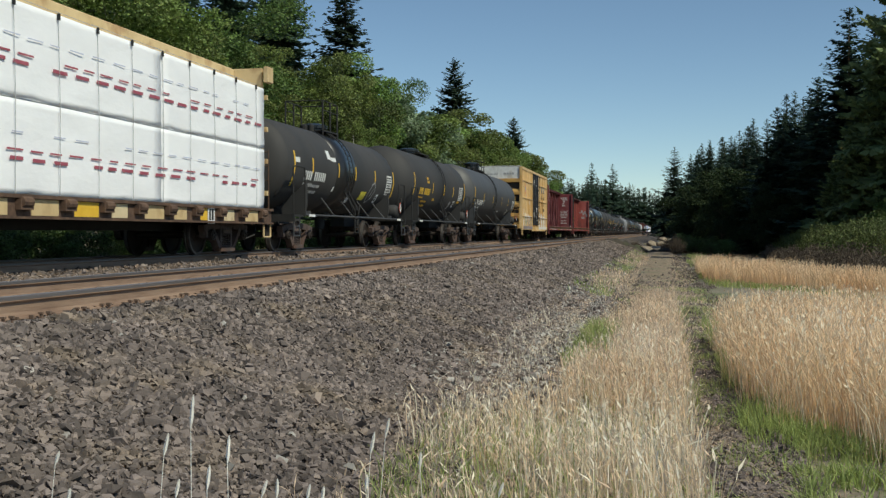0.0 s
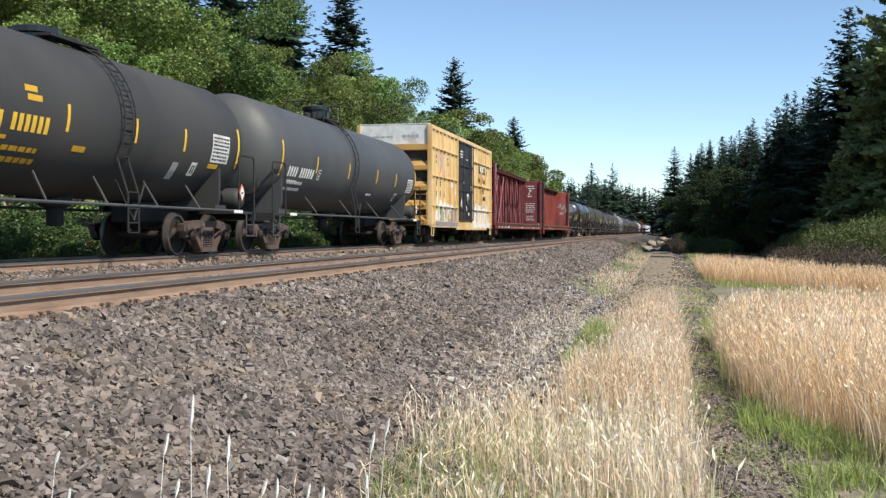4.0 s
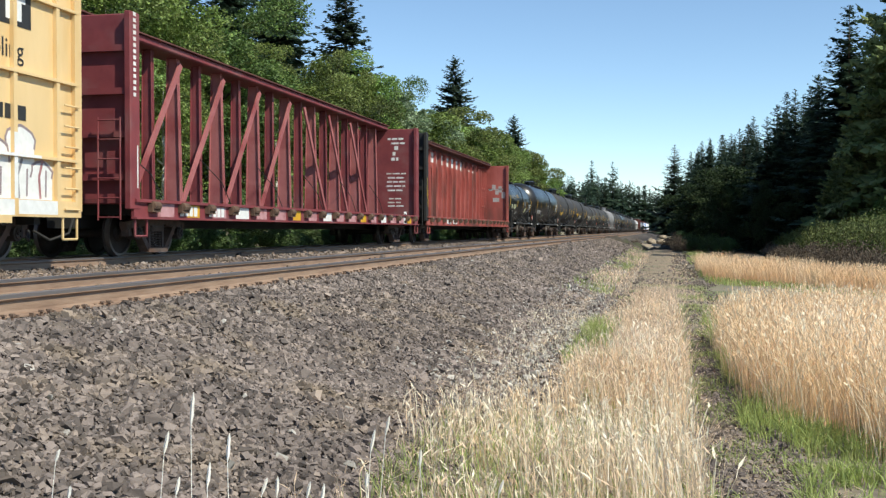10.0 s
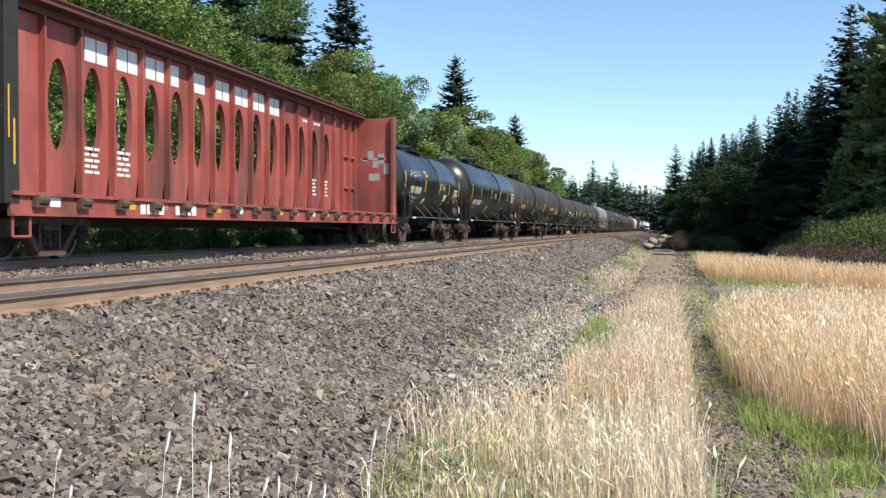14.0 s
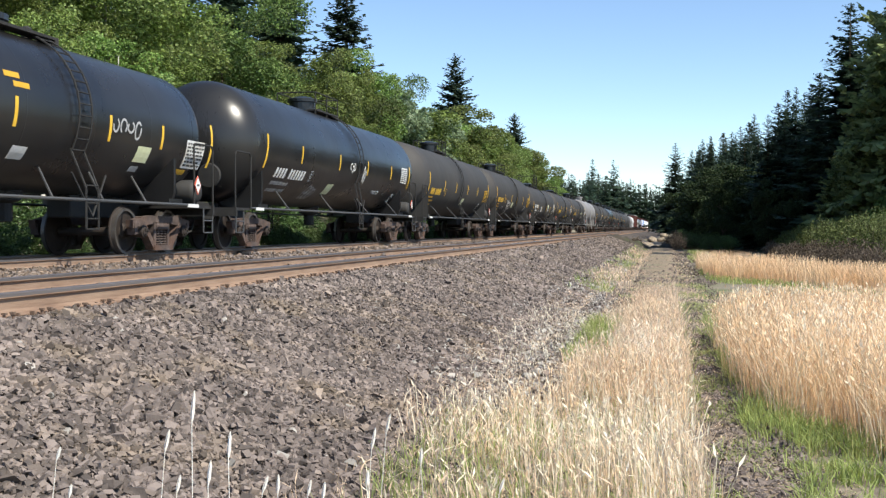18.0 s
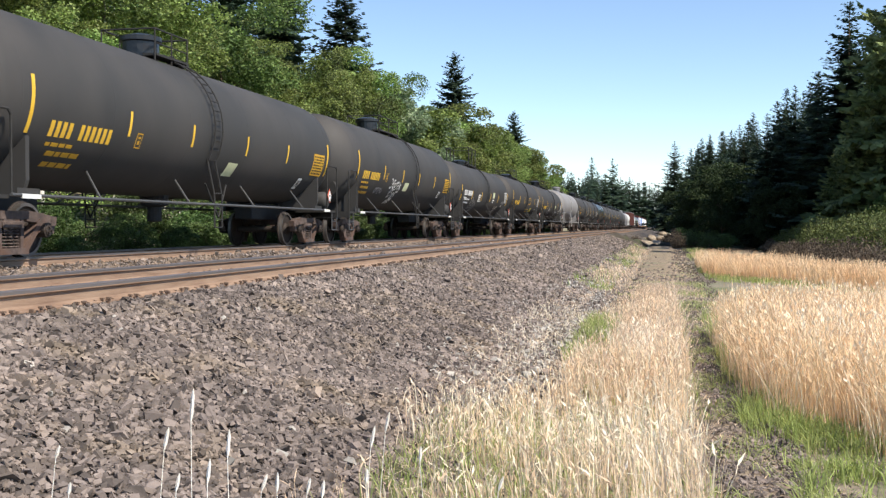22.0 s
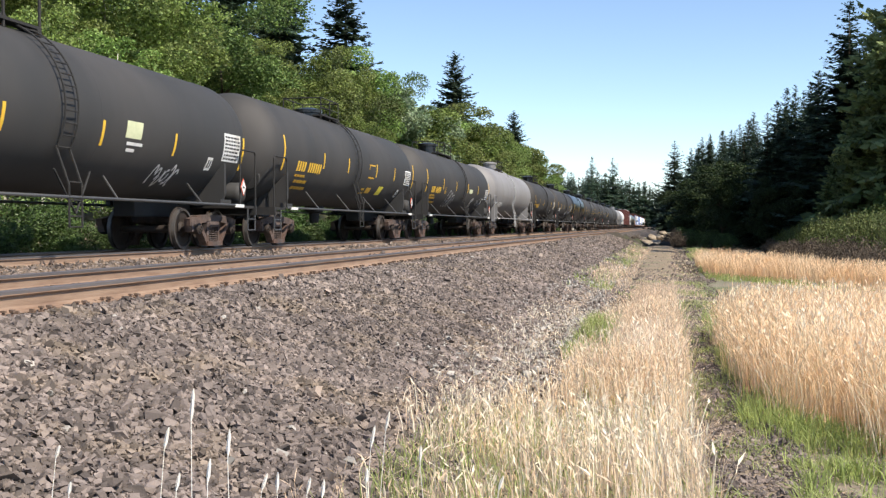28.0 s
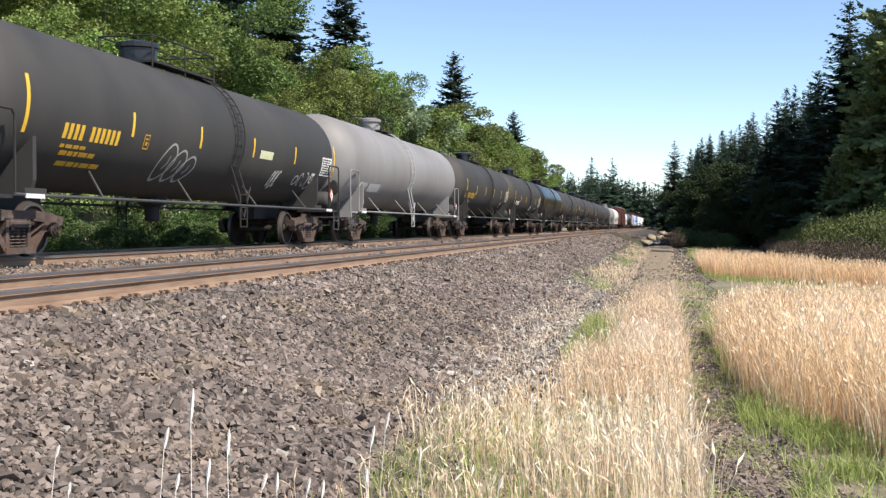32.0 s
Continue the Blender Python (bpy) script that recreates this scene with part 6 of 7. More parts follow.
def conifer(name, seed, height, spread, whorls, mat, label, start=0.06, ragged=0.25, dense=3.4, blunt=0.8, fat=1.5, fold=0.3):
    """A fir: straight tapering trunk and tiers of branches, each a spine set with small needled twigs that droop and turn up at the tip."""
    rnd = random.Random(seed)
    tree = empty(name, pose(0, 0, -60), label, "tree")
    bm = bmesh.new()
    tube(bm, (0, 0, -0.5), (0, 0, height * 0.5), 0.012 * height, 7, 0.007 * height)
    tube(bm, (0, 0, height * 0.5), (0, 0, height), 0.007 * height, 6, 0.01)
    part("trunk", bm, "bark", tree, smooth=True)
    V, F = [], []

    def twig(c, d, w):
        """A narrow folded spray from c along d."""
        sd = Vector((-d.y, d.x, rnd.uniform(-0.2, 0.2) * d.length))
        sd *= w / max(sd.length, 1e-4)
        i = len(V)
        m = c + d * 0.45
        V.extend((c, m + sd + Vector((0, 0, -fold * w)), c + d, m - sd + Vector((0, 0, -fold * w))))
        F.append((i, i + 1, i + 2))
        F.append((i, i + 2, i + 3))

    lean = rnd.uniform(0, 6.28)
    for w in range(whorls):
        k = w / (whorls - 1)
        z = height * (start + (1 - start - 0.012) * k ** 0.95)
        reach = spread * (1 - k) ** blunt * (0.78 + 0.22 * math.sin(w * 1.9 + seed) * math.sin(w * 0.63)) + 0.16
        nb = 8 if k < 0.8 else 6
        a0 = rnd.uniform(0, 6.28)
        for bnum in range(nb):
            if rnd.random() < ragged * 0.55:
                continue
            a = a0 + 6.283 * bnum / nb + rnd.uniform(-0.35, 0.35)
            ln = reach * rnd.uniform(1 - ragged, 1 + ragged) * (1 + 0.12 * math.cos(a - lean))
            out = Vector((math.cos(a), math.sin(a), 0))
            side = Vector((-out.y, out.x, 0))
            up = rnd.uniform(-0.15, 0.2) + 0.5 * k * k
            base = Vector((0, 0, z + rnd.uniform(-0.016, 0.016) * height))
            droop, tipup = rnd.uniform(0.25, 0.5) * (1 - 0.75 * k), rnd.uniform(0.08, 0.3)
            n = max(3, int(ln * dense) + 2)
            for j in range(n):
                s = (j + rnd.uniform(0.1, 0.9)) / n
                c = base + out * ln * s + Vector((0, 0, ln * (up * s - droop * s * s + tipup * s ** 4)))
                wd = (ln * 0.30 * (1.1 - 0.8 * s) + 0.12) * rnd.uniform(0.65, 1.3)
                for sg in (-1, 1):
                    d = (side * sg * rnd.uniform(0.6, 1.0) + out * rnd.uniform(0.35, 0.9) + Vector((0, 0, rnd.uniform(-0.55, 0.12)))) * wd
                    twig(c, d, fat * (0.16 * wd + 0.03))
                if rnd.random() < 0.6:
                    twig(c, (out * rnd.uniform(0.2, 0.6) + side * rnd.uniform(-0.4, 0.4) + Vector((0, 0, rnd.uniform(-0.75, 0.4)))) * wd * 0.8, fat * (0.14 * wd + 0.03))
            twig(base + out * ln * 0.9 + Vector((0, 0, ln * (up * 0.9 - droop * 0.81 + tipup * 0.65))), (out + Vector((0, 0, up - droop + tipup * 2))) * ln * 0.16, 0.05 + 0.02 * ln)
    for j in range(5):
        twig(Vector((0, 0, height * (0.95 + 0.008 * j))), Vector((0.08 * math.cos(j * 2.2), 0.08 * math.sin(j * 2.2), 0.02 * height)), 0.07)
    quick("crown", [tuple(v) for v in V], F, mat, tree)
    return tree


def plant(kinds, x, y, height=None, group="", turn=None, ref=1.0, z=None):
    t = kinds[int(abs(x * 7 + y * 13)) % len(kinds)] if isinstance(kinds, (list, tuple)) else kinds
    tmpl, h0 = t
    s = (height / h0) if height else 1.0
    c = copy_thing(tmpl, pose(x, y, (ground_z(x, y) if z is None else z) - 0.05, 0, 0, (x * 71 + y * 37) % 360 if turn is None else turn))
    k = 0.85 + 0.5 * ((x * 3.7 + y * 1.9) % 1)
    c.scale = (s * k, s * k * (0.9 + 0.2 * ((y * 2.3) % 1)), s)
    if group:
        c["group"] = group
    return c


AL = [(broadleaf("alder_tree", 11, 12, 3.8, 34000, 0.135, "leaf", "leafy green deciduous tree on the wooded slope", "pale_bark", 0.12), 12),
      (broadleaf("alder_tree", 12, 12, 3.5, 32000, 0.125, "leaf", "leafy green deciduous tree on the wooded slope", "pale_bark", 0.15), 12),
      (broadleaf("maple_tree", 13, 12, 4.2, 32000, 0.14, "leaf_dark", "dense dark-green deciduous tree on the slope", low=0.1), 12)]
AL1 = [(broadleaf("alder_tree", 16, 12, 4.1, 24000, 0.185, "leaf", "leafy green deciduous tree on the wooded slope", "pale_bark", 0.12), 12),
       (broadleaf("alder_tree", 17, 12, 4.0, 24000, 0.18, "leaf", "dense green deciduous tree on the slope", low=0.1, lumps=60), 12)]
AL2 = [(broadleaf("alder_tree", 14, 14, 4.4, 6500, 0.40, "leaf_dark", "deciduous tree higher on the wooded slope", "pale_bark", 0.3), 14),
       (broadleaf("alder_tree", 15, 14, 4.2, 6500, 0.38, "leaf", "deciduous tree higher on the wooded slope", "pale_bark", 0.3), 14)]
WILLOW = (broadleaf("willow_tree", 18, 12, 3.3, 14000, 0.22, "leaf_pale", "pale blue-green deciduous tree on the slope", "pale_bark", 0.2), 12)
SH = [(broadleaf("shrub", 21, 3.0, 1.7, 7000, 0.10, "leaf_shrub", "dense green shrub beside the track", low=0.05, category="shrub", lumps=30, lump=(0.2, 0.36)), 3.0),
      (broadleaf("shrub", 22, 3.0, 1.9, 7000, 0.10, "leaf_shrub", "green leafy shrub beside the track", low=0.05, category="shrub", lumps=30, lump=(0.2, 0.36)), 3.0)]
FIR = [(conifer("fir_tree", 31, 20, 4.6, 46, "needle", "tall dark-green fir with drooping branches", ragged=0.2, fat=1.9), 20),
       (conifer("fir_tree", 32, 20, 4.1, 48, "needle", "tall dark-green fir with drooping branches", ragged=0.22, blunt=0.7, fat=1.9), 20),
       (conifer("fir_tree", 33, 20, 5.2, 42, "needle", "broad ragged dark-green fir tree", ragged=0.38), 20)]
FAR_FIR = [(conifer("fir_tree", 34, 20, 4.6, 24, "needle", "distant dark-green fir tree", dense=1.2, fat=3.4, blunt=0.65), 20),
           (conifer("fir_tree", 35, 20, 5.2, 22, "needle", "distant dark-green fir tree", ragged=0.4, dense=1.2, blunt=0.55, fat=3.4), 20)]

BI = [(broadleaf("birch_tree", 51, 10, 2.0, 9000, 0.115, "leaf", "slender birch with a white trunk and thin crown", "birch_bark", 0.35), 10)]

# wooded slope behind the tracks
rt = random.Random(77)
for i in range(33):
    y = 20 + i * 5.2 + rt.uniform(-1.5, 1.5)
    top = 10.9 if y < 63 else 11.6 if y < 79 else 10.9 if y < 88 else 10.4 if y < 103 else 12.1 if y < 124 else 11.4 if y < 142 else 10.8 if y < 163 else 8.4
    plant(AL if y < 80 else AL1, -19.5 - rt.uniform(0, 2.5), y, top + rt.uniform(-0.7, 0.7), "trees on the slope")
for x, y in ((-17.4, 27.2), (-17.7, 31.6), (-17.5, 35.0), (-17.8, 47.0), (-17.6, 58.5)):
    plant(BI, x, y, 7.6, "birches at the slope's foot")
plant([WILLOW], -20.6, 80.5, 12.2, "trees on the slope")
plant([WILLOW], -20.2, 86.0, 10.6, "trees on the slope")
for i in range(22):
    y = 26 + i * 8.0 + rt.uniform(-2, 2)
    plant(AL2, -26 - rt.uniform(0, 3), y, rt.uniform(9.0, 11.4), "trees on the slope")
for i in range(40):
    y = 20 + i * 3.4 + rt.uniform(-1, 1)
    plant(SH, -15.3 - rt.uniform(0, 1.2), y, rt.uniform(1.7, 2.9), "shrubs along the track")
for i in range(60):
    y = 15 + i * 1.9 + rt.uniform(-0.6, 0.6)
    plant(SH, -14.9 - rt.uniform(0, 0.5), y, rt.uniform(1.1, 2.0), "shrubs along the track")
for x, y, h, k in ((-31, 50, 22, 1.2), (-33, 58, 22, 1.2), (-30, 70, 19, 1.25), (-32, 63, 21, 1.2), (-26.6, 86.2, 20.5, 1.3), (-31, 82, 25, 1.1), (-33, 88, 24, 1.1), (-34, 78, 20, 1.2), (-36, 36, 24, 1.2), (-38, 28, 24, 1.2), 
                (-34, 44, 23, 1.2), (-29.5, 40, 19, 1.2), (-30, 57, 19, 1.2), (-29.5, 30, 19, 1.1), (-37, 52, 25, 1.2), (-36, 68, 23, 1.2)):
    f = plant(FIR[:2] if y > 80 else FIR, x, y, h, "firs on the slope")
    f.scale = (f.scale[0] * k, f.scale[1] * k, f.scale[2])

LONE = [(conifer("fir_tree", 37, 20, 5.0, 64, "needle", "pointed blue-green fir standing above the slope's trees", ragged=0.3, blunt=0.62, dense=3.0, fat=1.9), 20)]
for x, y, h, k in ((-26.9, 134.4, 21.1, 1.0), (-24, 169, 17.8, 1.12)):
    f = plant(LONE, x, y, h, "firs on the slope")
    f.scale = (h / 20 * k, h / 20 * k, h / 20)

# firs on the field's side, from near to far
for x, y, h in ((11.2, 70.2, 15.4), (13.1, 72, 14.9), (15.4, 72, 15.6), (18.5, 84, 18), (16.5, 88, 17), (21.5, 86, 19), (12.2, 91, 13.0), (10.6, 99.4, 13.8), (12.6, 104, 13.5), (9.6, 109, 10.5), (11.2, 114, 12.0), (8.8, 117, 10.8), (7.4, 124, 10.5), (9.4, 128, 14), (6.6, 132, 13.2), (5.5, 139, 13.4),
                (7.4, 146, 14.5), (4.9, 152, 14), (6.4, 162, 15), (5.0, 175, 15), (7.5, 186, 16), (4.5, 200, 16), (1.8, 236, 20.4), (6, 222, 17), (15, 97, 15), (17, 106, 16), (15, 118, 16), (13, 132, 16), (11.5, 148, 16.5), (11, 168, 17), (11, 190, 18), (19, 95, 18), (24, 92, 19), (22, 104, 19), (25, 84, 20)):
    f = plant(FIR, x, y, h, "firs on the field's far side")
    if y > 230:
        f.scale = (1.45 * f.scale[0], 1.45 * f.scale[1], f.scale[2])
for x, y, h in ((17.8, 66, 13), (19, 71, 15), (20, 76, 16), (6.9, 77, 9.6), (8.6, 75.5, 11.2), (7.6, 84, 8.6), (7.2, 89, 9.2), (6.6, 95, 9.6), (6.2, 101, 10.2), (5.6, 107, 10.6), (6.6, 113, 8), (6.2, 121, 8), (5.8, 129, 9), (9.0, 82, 8.6), (10.4, 80, 8.8), (12, 79.5, 9),
                (9.8, 73.5, 11.8), (8.0, 76.8, 9.8), (13.9, 66.4, 14.5), (15.6, 69, 15.5), (12.6, 75, 13)):
    plant(FIR, x, y, h, "firs on the field's far side")
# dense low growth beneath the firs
# firs at the wood's edge, their sunlit look painted in with brighter needles
LIGHT = [(conifer("fir_tree", 36, 17, 4.9, 40, "needle_sunlit", "broad olive-green fir at the wood's edge, sunlight painted into its needles", ragged=0.3, blunt=0.7, fat=1.8, fold=1.1), 17)]
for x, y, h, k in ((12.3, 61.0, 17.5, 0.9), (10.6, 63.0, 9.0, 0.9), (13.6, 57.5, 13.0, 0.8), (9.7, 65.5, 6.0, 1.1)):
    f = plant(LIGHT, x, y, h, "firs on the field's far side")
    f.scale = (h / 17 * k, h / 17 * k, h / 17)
HZ = [(broadleaf("hazel_bush", 63, 4.5, 2.3, 9000, 0.12, "leaf_dark", "olive-green leafy bush behind the broom", low=0.0, category="bush"), 4.5)]
for x, y, h in ((11.9, 58.5, 3.8), (13.0, 55.5, 4.0)):
    plant(HZ, x, y, h, "leafy bushes behind the broom")
UN = [(broadleaf("maple_tree", 61, 7, 2.7, 14000, 0.15, "leaf_shaded", "dense green broadleaf tree beneath the firs, leaves darkened to stand for shade", low=0.0), 7),
      (broadleaf("maple_tree", 62, 7, 3.0, 14000, 0.155, "leaf_shaded", "dense green broadleaf tree beneath the firs, leaves darkened to stand for shade", low=0.0), 7)]
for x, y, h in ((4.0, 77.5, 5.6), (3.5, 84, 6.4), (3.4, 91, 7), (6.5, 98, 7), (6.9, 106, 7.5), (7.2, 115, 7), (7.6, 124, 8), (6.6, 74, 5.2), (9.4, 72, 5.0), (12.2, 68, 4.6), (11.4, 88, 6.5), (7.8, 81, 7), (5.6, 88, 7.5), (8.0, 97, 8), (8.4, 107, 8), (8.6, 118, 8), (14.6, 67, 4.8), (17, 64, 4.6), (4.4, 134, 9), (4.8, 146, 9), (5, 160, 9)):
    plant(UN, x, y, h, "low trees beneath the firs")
for x, y, h in ((2.3, 79, 1.5), (2.9, 77, 1.5), (2.2, 84, 1.7), (3.0, 74.5, 1.2), (3.9, 73.0, 1.5), (2.6, 90, 2.0)):
    plant(SH, x, y, h, "bushes where the dirt track narrows")
# distant woods
for i in range(110):
    x = rt.uniform(-78, 18)
    if -17 < x < -1:
        x = -17 - rt.uniform(0, 25)
    plant(FAR_FIR, x, 285 + rt.uniform(0, 140), rt.uniform(12.5, 17.0), "distant firs")
for i in range(56):
    plant(FAR_FIR, -62 + 1.8 * i + rt.uniform(-1, 1), 815 + rt.uniform(0, 60), rt.uniform(29, 38), "far firs that close the view")
for x, y, h in ((-24.0, 352, 22.5), (-17.5, 358, 23.5), (-21, 356, 17), (-14, 350, 17), (-26, 360, 18), (-36, 300, 16), (-40, 282, 17), (-28, 320, 15)):
    plant(FAR_FIR, x, y, h, "distant firs")


# broom and dry shrubs along the field's far edge
def wand_shrub(name, seed, height, spread, wands, mat, label, leaf=0.05, per=9):
    """Upright wands fanned from one root, each set with slim leaves."""
    rnd = np.random.default_rng(seed)
    shrub = empty(name, pose(0, 0, -60), label, "shrub")
    a, r = rnd.uniform(0, 6.283, wands), np.sqrt(rnd.uniform(0, 1, wands))
    h = height * (1 - 0.45 * r ** 2) * rnd.uniform(0.7, 1.1, wands)
    foot = np.c_[0.35 * spread * r * np.cos(a), 0.35 * spread * r * np.sin(a), np.full(wands, -0.1)]
    tip = np.c_[spread * r * np.cos(a), spread * r * np.sin(a), h]
    sd = np.c_[-np.sin(a), np.cos(a), np.zeros(wands)] * 0.012
    v = np.stack([foot - sd, foot + sd, tip], 1).reshape(-1, 3)
    f = np.arange(wands * 3).reshape(-1, 3)
    quick("stem", v, f, "dry_twig", shrub)
    s = rnd.uniform(0.15, 1.02, (wands, per, 1))
    cen = foot[:, None] + (tip - foot)[:, None] * s + rnd.normal(0, 0.035, (wands, per, 3))
    v, f = cards(rnd, cen.reshape(-1, 3), leaf, up=2.6)
    quick("foliage", v, f, mat, shrub)
    return shrub


SB = [(wand_shrub("broom_shrub", 41, 2.2, 1.15, 330, "broom_leaf", "olive-green broom shrub at the field's edge", 0.085, 20), 2.2),
      (wand_shrub("dry_shrub", 42, 1.5, 0.95, 260, "dry_leaf", "brown dried-out shrub at the field's edge", 0.09, 7), 1.5)]
for i in range(40):
    y = 37 + 0.85 * i
    plant(SB[:1], 7.9 + rt.uniform(-0.6, 1.0), y + rt.uniform(-0.5, 0.5), rt.uniform(1.65, 2.3) - (0.35 if y > 55 else 0), "broom along the field's edge")
for i in range(22):
    plant(SB[:1], 9.4 + rt.uniform(-0.5, 1.5), 38 + 1.5 * i + rt.uniform(-0.5, 0.5), rt.uniform(1.9, 2.5), "broom along the field's edge")
for i in range(40):
    y = 32.5 + 0.8 * i
    plant(SB[1:], 6.35 + rt.uniform(-0.45, 0.7) - 0.02 * max(0, y - 45), y + rt.uniform(-0.4, 0.4), rt.uniform(0.8, 1.3) - 0.012 * max(0, y - 40), "dry shrubs along the field's edge")
for x, y, h in ((0.9, 81.5, 1.35), (1.5, 83.0, 1.2), (1.2, 85.0, 1.4), (2.0, 80.0, 1.0), (0.2, 98.0, 1.0), (1.0, 100.0, 1.5), (-2.8, 100, 0.9)):
    plant(SB[1:], x, y, h, "dry shrubs where the dirt track narrows")
# the patterns for the copies are not part of the place
for tmpl, _ in AL + AL1 + AL2 + [WILLOW] + BI + SH + FIR + FAR_FIR + LONE + LIGHT + HZ + UN + SB:
    for o in (*tmpl.children_recursive, tmpl):
        bpy.data.objects.remove(o)


# ---- path, stones, grass ----
def sheet(name, x0, x1, y0, y1, mat, label, wob, step=0.5, lift=0.035):
    """A strip of bare ground that follows the field, with a wandering edge."""
    ys = np.arange(y0, y1 + 0.01, step)
    vs, fs = [], []
    n = 13
    for y in ys:
        end = min(1.0, (y - y0) / 2.5, (y1 - y) / 2.5)
        for i in range(n):
            f = i / (n - 1)
            e = wob * (noise.noise((y * 0.4, x0 if f < 0.5 else x1, 11)) + 0.6 * noise.noise((y * 1.7, x0 if f < 0.5 else x1, 17))) * abs(2 * f - 1)
            x = x0 + (x1 - x0) * f + e
            rise = min(1.0, 4 * f, 4 * (1 - f)) * max(0.0, end)
            vs.append((x, y, ground_z(x, y) - 0.03 + (lift + 0.03) * rise + 0.012 * noise.noise((x * 2.1, y * 1.9, 6))))
    for j in range(len(ys) - 1):
        for i in range(n - 1):
            fs.append((j * n + i, j * n + i + 1, (j + 1) * n + i + 1, (j + 1) * n + i))
    tagged(quick(name, vs, fs, mat, smooth=True), label, "path", kind="structure")


sheet("path", 0.18, 0.85, 3.0, 34.0, "track_dirt", "bare gravelly wheel rut through the grass", 0.3)
sheet("path", -1.5, -0.65, 11.0, 34.0, "track_dirt", "bare gravelly wheel rut at the ballast's foot", 0.35)
sheet("path", -1.3, 0.85, 22.0, 40.0, "track_dirt", "bare dirt track along the railway", 0.5, 0.5, 0.045)
sheet("path", -1.5, 0.75, 36.0, 150.0, "track_dirt", "bare dirt track along the railway", 0.6, 1.0, 0.075)
sheet("path", 0.9, 12.0, 16.5, 33.0, "track_dirt", "bare earth strip across the field", 0.8)


def stones(name, spec, label, mat="stone", seed=1):
    """Broken stones: squashed, chipped blocks lying on the bank. spec: x0, x1, y0, y1, number, size."""
    rnd = np.random.default_rng(seed)
    C, S = [], []
    for x0, x1, y0, y1, n, size in spec:
        x, y = rnd.uniform(x0, x1, n), rnd.uniform(y0, y1, n)
        C.append(np.c_[x, y])
        S.append(size * np.exp(rnd.normal(0, 0.26, n)))
    C, S = np.concatenate(C), np.concatenate(S)
    n = len(C)
    bx, bz = [p[0] for p in BED][::-1], [p[1] for p in BED][::-1]
    shift = np.array([toe(y) if x > -3.9 else 0.0 for x, y in C])
    base = np.array([ground_z(x, y) + 0.03 if x > -1.6 else 0.0 for x, y in C])
    z = np.maximum(np.interp(C[:, 0] - shift, bx, bz), base) + rnd.uniform(-0.05, 0.4, n) * S
    cube = np.array([(a, b, c) for a in (-1, 1) for b in (-1, 1) for c in (-1, 1)], float) * 0.72
    P = cube[None] + rnd.normal(0, 0.17, (n, 8, 3))
    P[:, 1::2, :2] *= rnd.uniform(0.35, 1.05, (n, 1, 2))
    P *= rnd.uniform(0.7, 1.3, (n, 1, 3)) * np.array([1.08, 0.78, 0.44])
    q = rnd.normal(size=(n, 4))
    q[:, 1:3] *= 0.38
    q /= np.linalg.norm(q, axis=1)[:, None]
    w, a, b, c = q.T[:, :, None]
    R = np.stack([np.concatenate([1 - 2 * (b * b + c * c), 2 * (a * b - c * w), 2 * (a * c + b * w)], 1),
                  np.concatenate([2 * (a * b + c * w), 1 - 2 * (a * a + c * c), 2 * (b * c - a * w)], 1),
                  np.concatenate([2 * (a * c - b * w), 2 * (b * c + a * w), 1 - 2 * (a * a + b * b)], 1)], 1)
    P = np.einsum("nij,nkj->nki", R, P) * (S[:, None, None] * 0.62)
    P += np.c_[C, z][:, None, :]
    quads = np.array([(0, 1, 3, 2), (4, 6, 7, 5), (0, 4, 5, 1), (2, 3, 7, 6), (0, 2, 6, 4), (1, 5, 7, 3)])
    F = (np.arange(n)[:, None, None] * 8 + quads[None]).reshape(-1, 4)
    return tagged(quick(name, P.reshape(-1, 3), F, mat), label, "ballast", kind="stuff")


stones("ballast_stones", [(-4.6, -1.75, -9.0, 1.2, 13000, 0.055), (-10.6, -6.3, -9.0, 4.0, 4000, 0.06), (-4.6, -1.75, 1.2, 5.5, 19000, 0.040), (-4.6, -1.75, 5.5, 10.0, 17000, 0.046), (-4.6, -1.75, 10.0, 17.0, 20000, 0.046), (-4.6, -1.75, 17.0, 28.0, 21000, 0.052), (-4.6, -1.8, 28.0, 48.0, 20000, 0.066), (-4.6, -1.8, 48.0, 90.0, 15000, 0.095),
                          (-1.75, -1.2, 2.0, 26.0, 3500, 0.045), (-10.6, -6.3, 4.0, 22.0, 4500, 0.058), (-10.6, -6.3, 22.0, 60.0, 6000, 0.08)],
       "angular grey crushed stones covering the embankment")
stones("rusty_stones", [(-6.35, -4.95, 3.0, 40.0, 6000, 0.05), (-10.6, -6.3, 4.0, 24.0, 5000, 0.055), (-10.6, -6.3, 24.0, 60.0, 3500, 0.075)], "rust-stained stones between the rails", "rusty_stone", 6)
stones("oily_stones", [(-12.9, -10.55, 4.0, 32.0, 7000, 0.055), (-12.9, -10.55, 32.0, 70.0, 5000, 0.08)], "stones under the train, coloured dark for its shade", "shaded_stone", 12)
stones("loose_stones", [(-1.3, 1.1, 4.0, 14.0, 2600, 0.022), (-1.5, 1.2, 14.0, 34.0, 2500, 0.035), (-1.3, -0.6, 9.0, 30.0, 1500, 0.04), (0.12, 0.95, 4.5, 13.0, 9000, 0.030), (0.12, 0.95, 13.0, 22.0, 4000, 0.035), (-1.9, 1.4, 30.0, 75.0, 3500, 0.055), (1.0, 9.0, 18.5, 27.0, 2500, 0.05)], "small loose stones on the dirt path", seed=4)
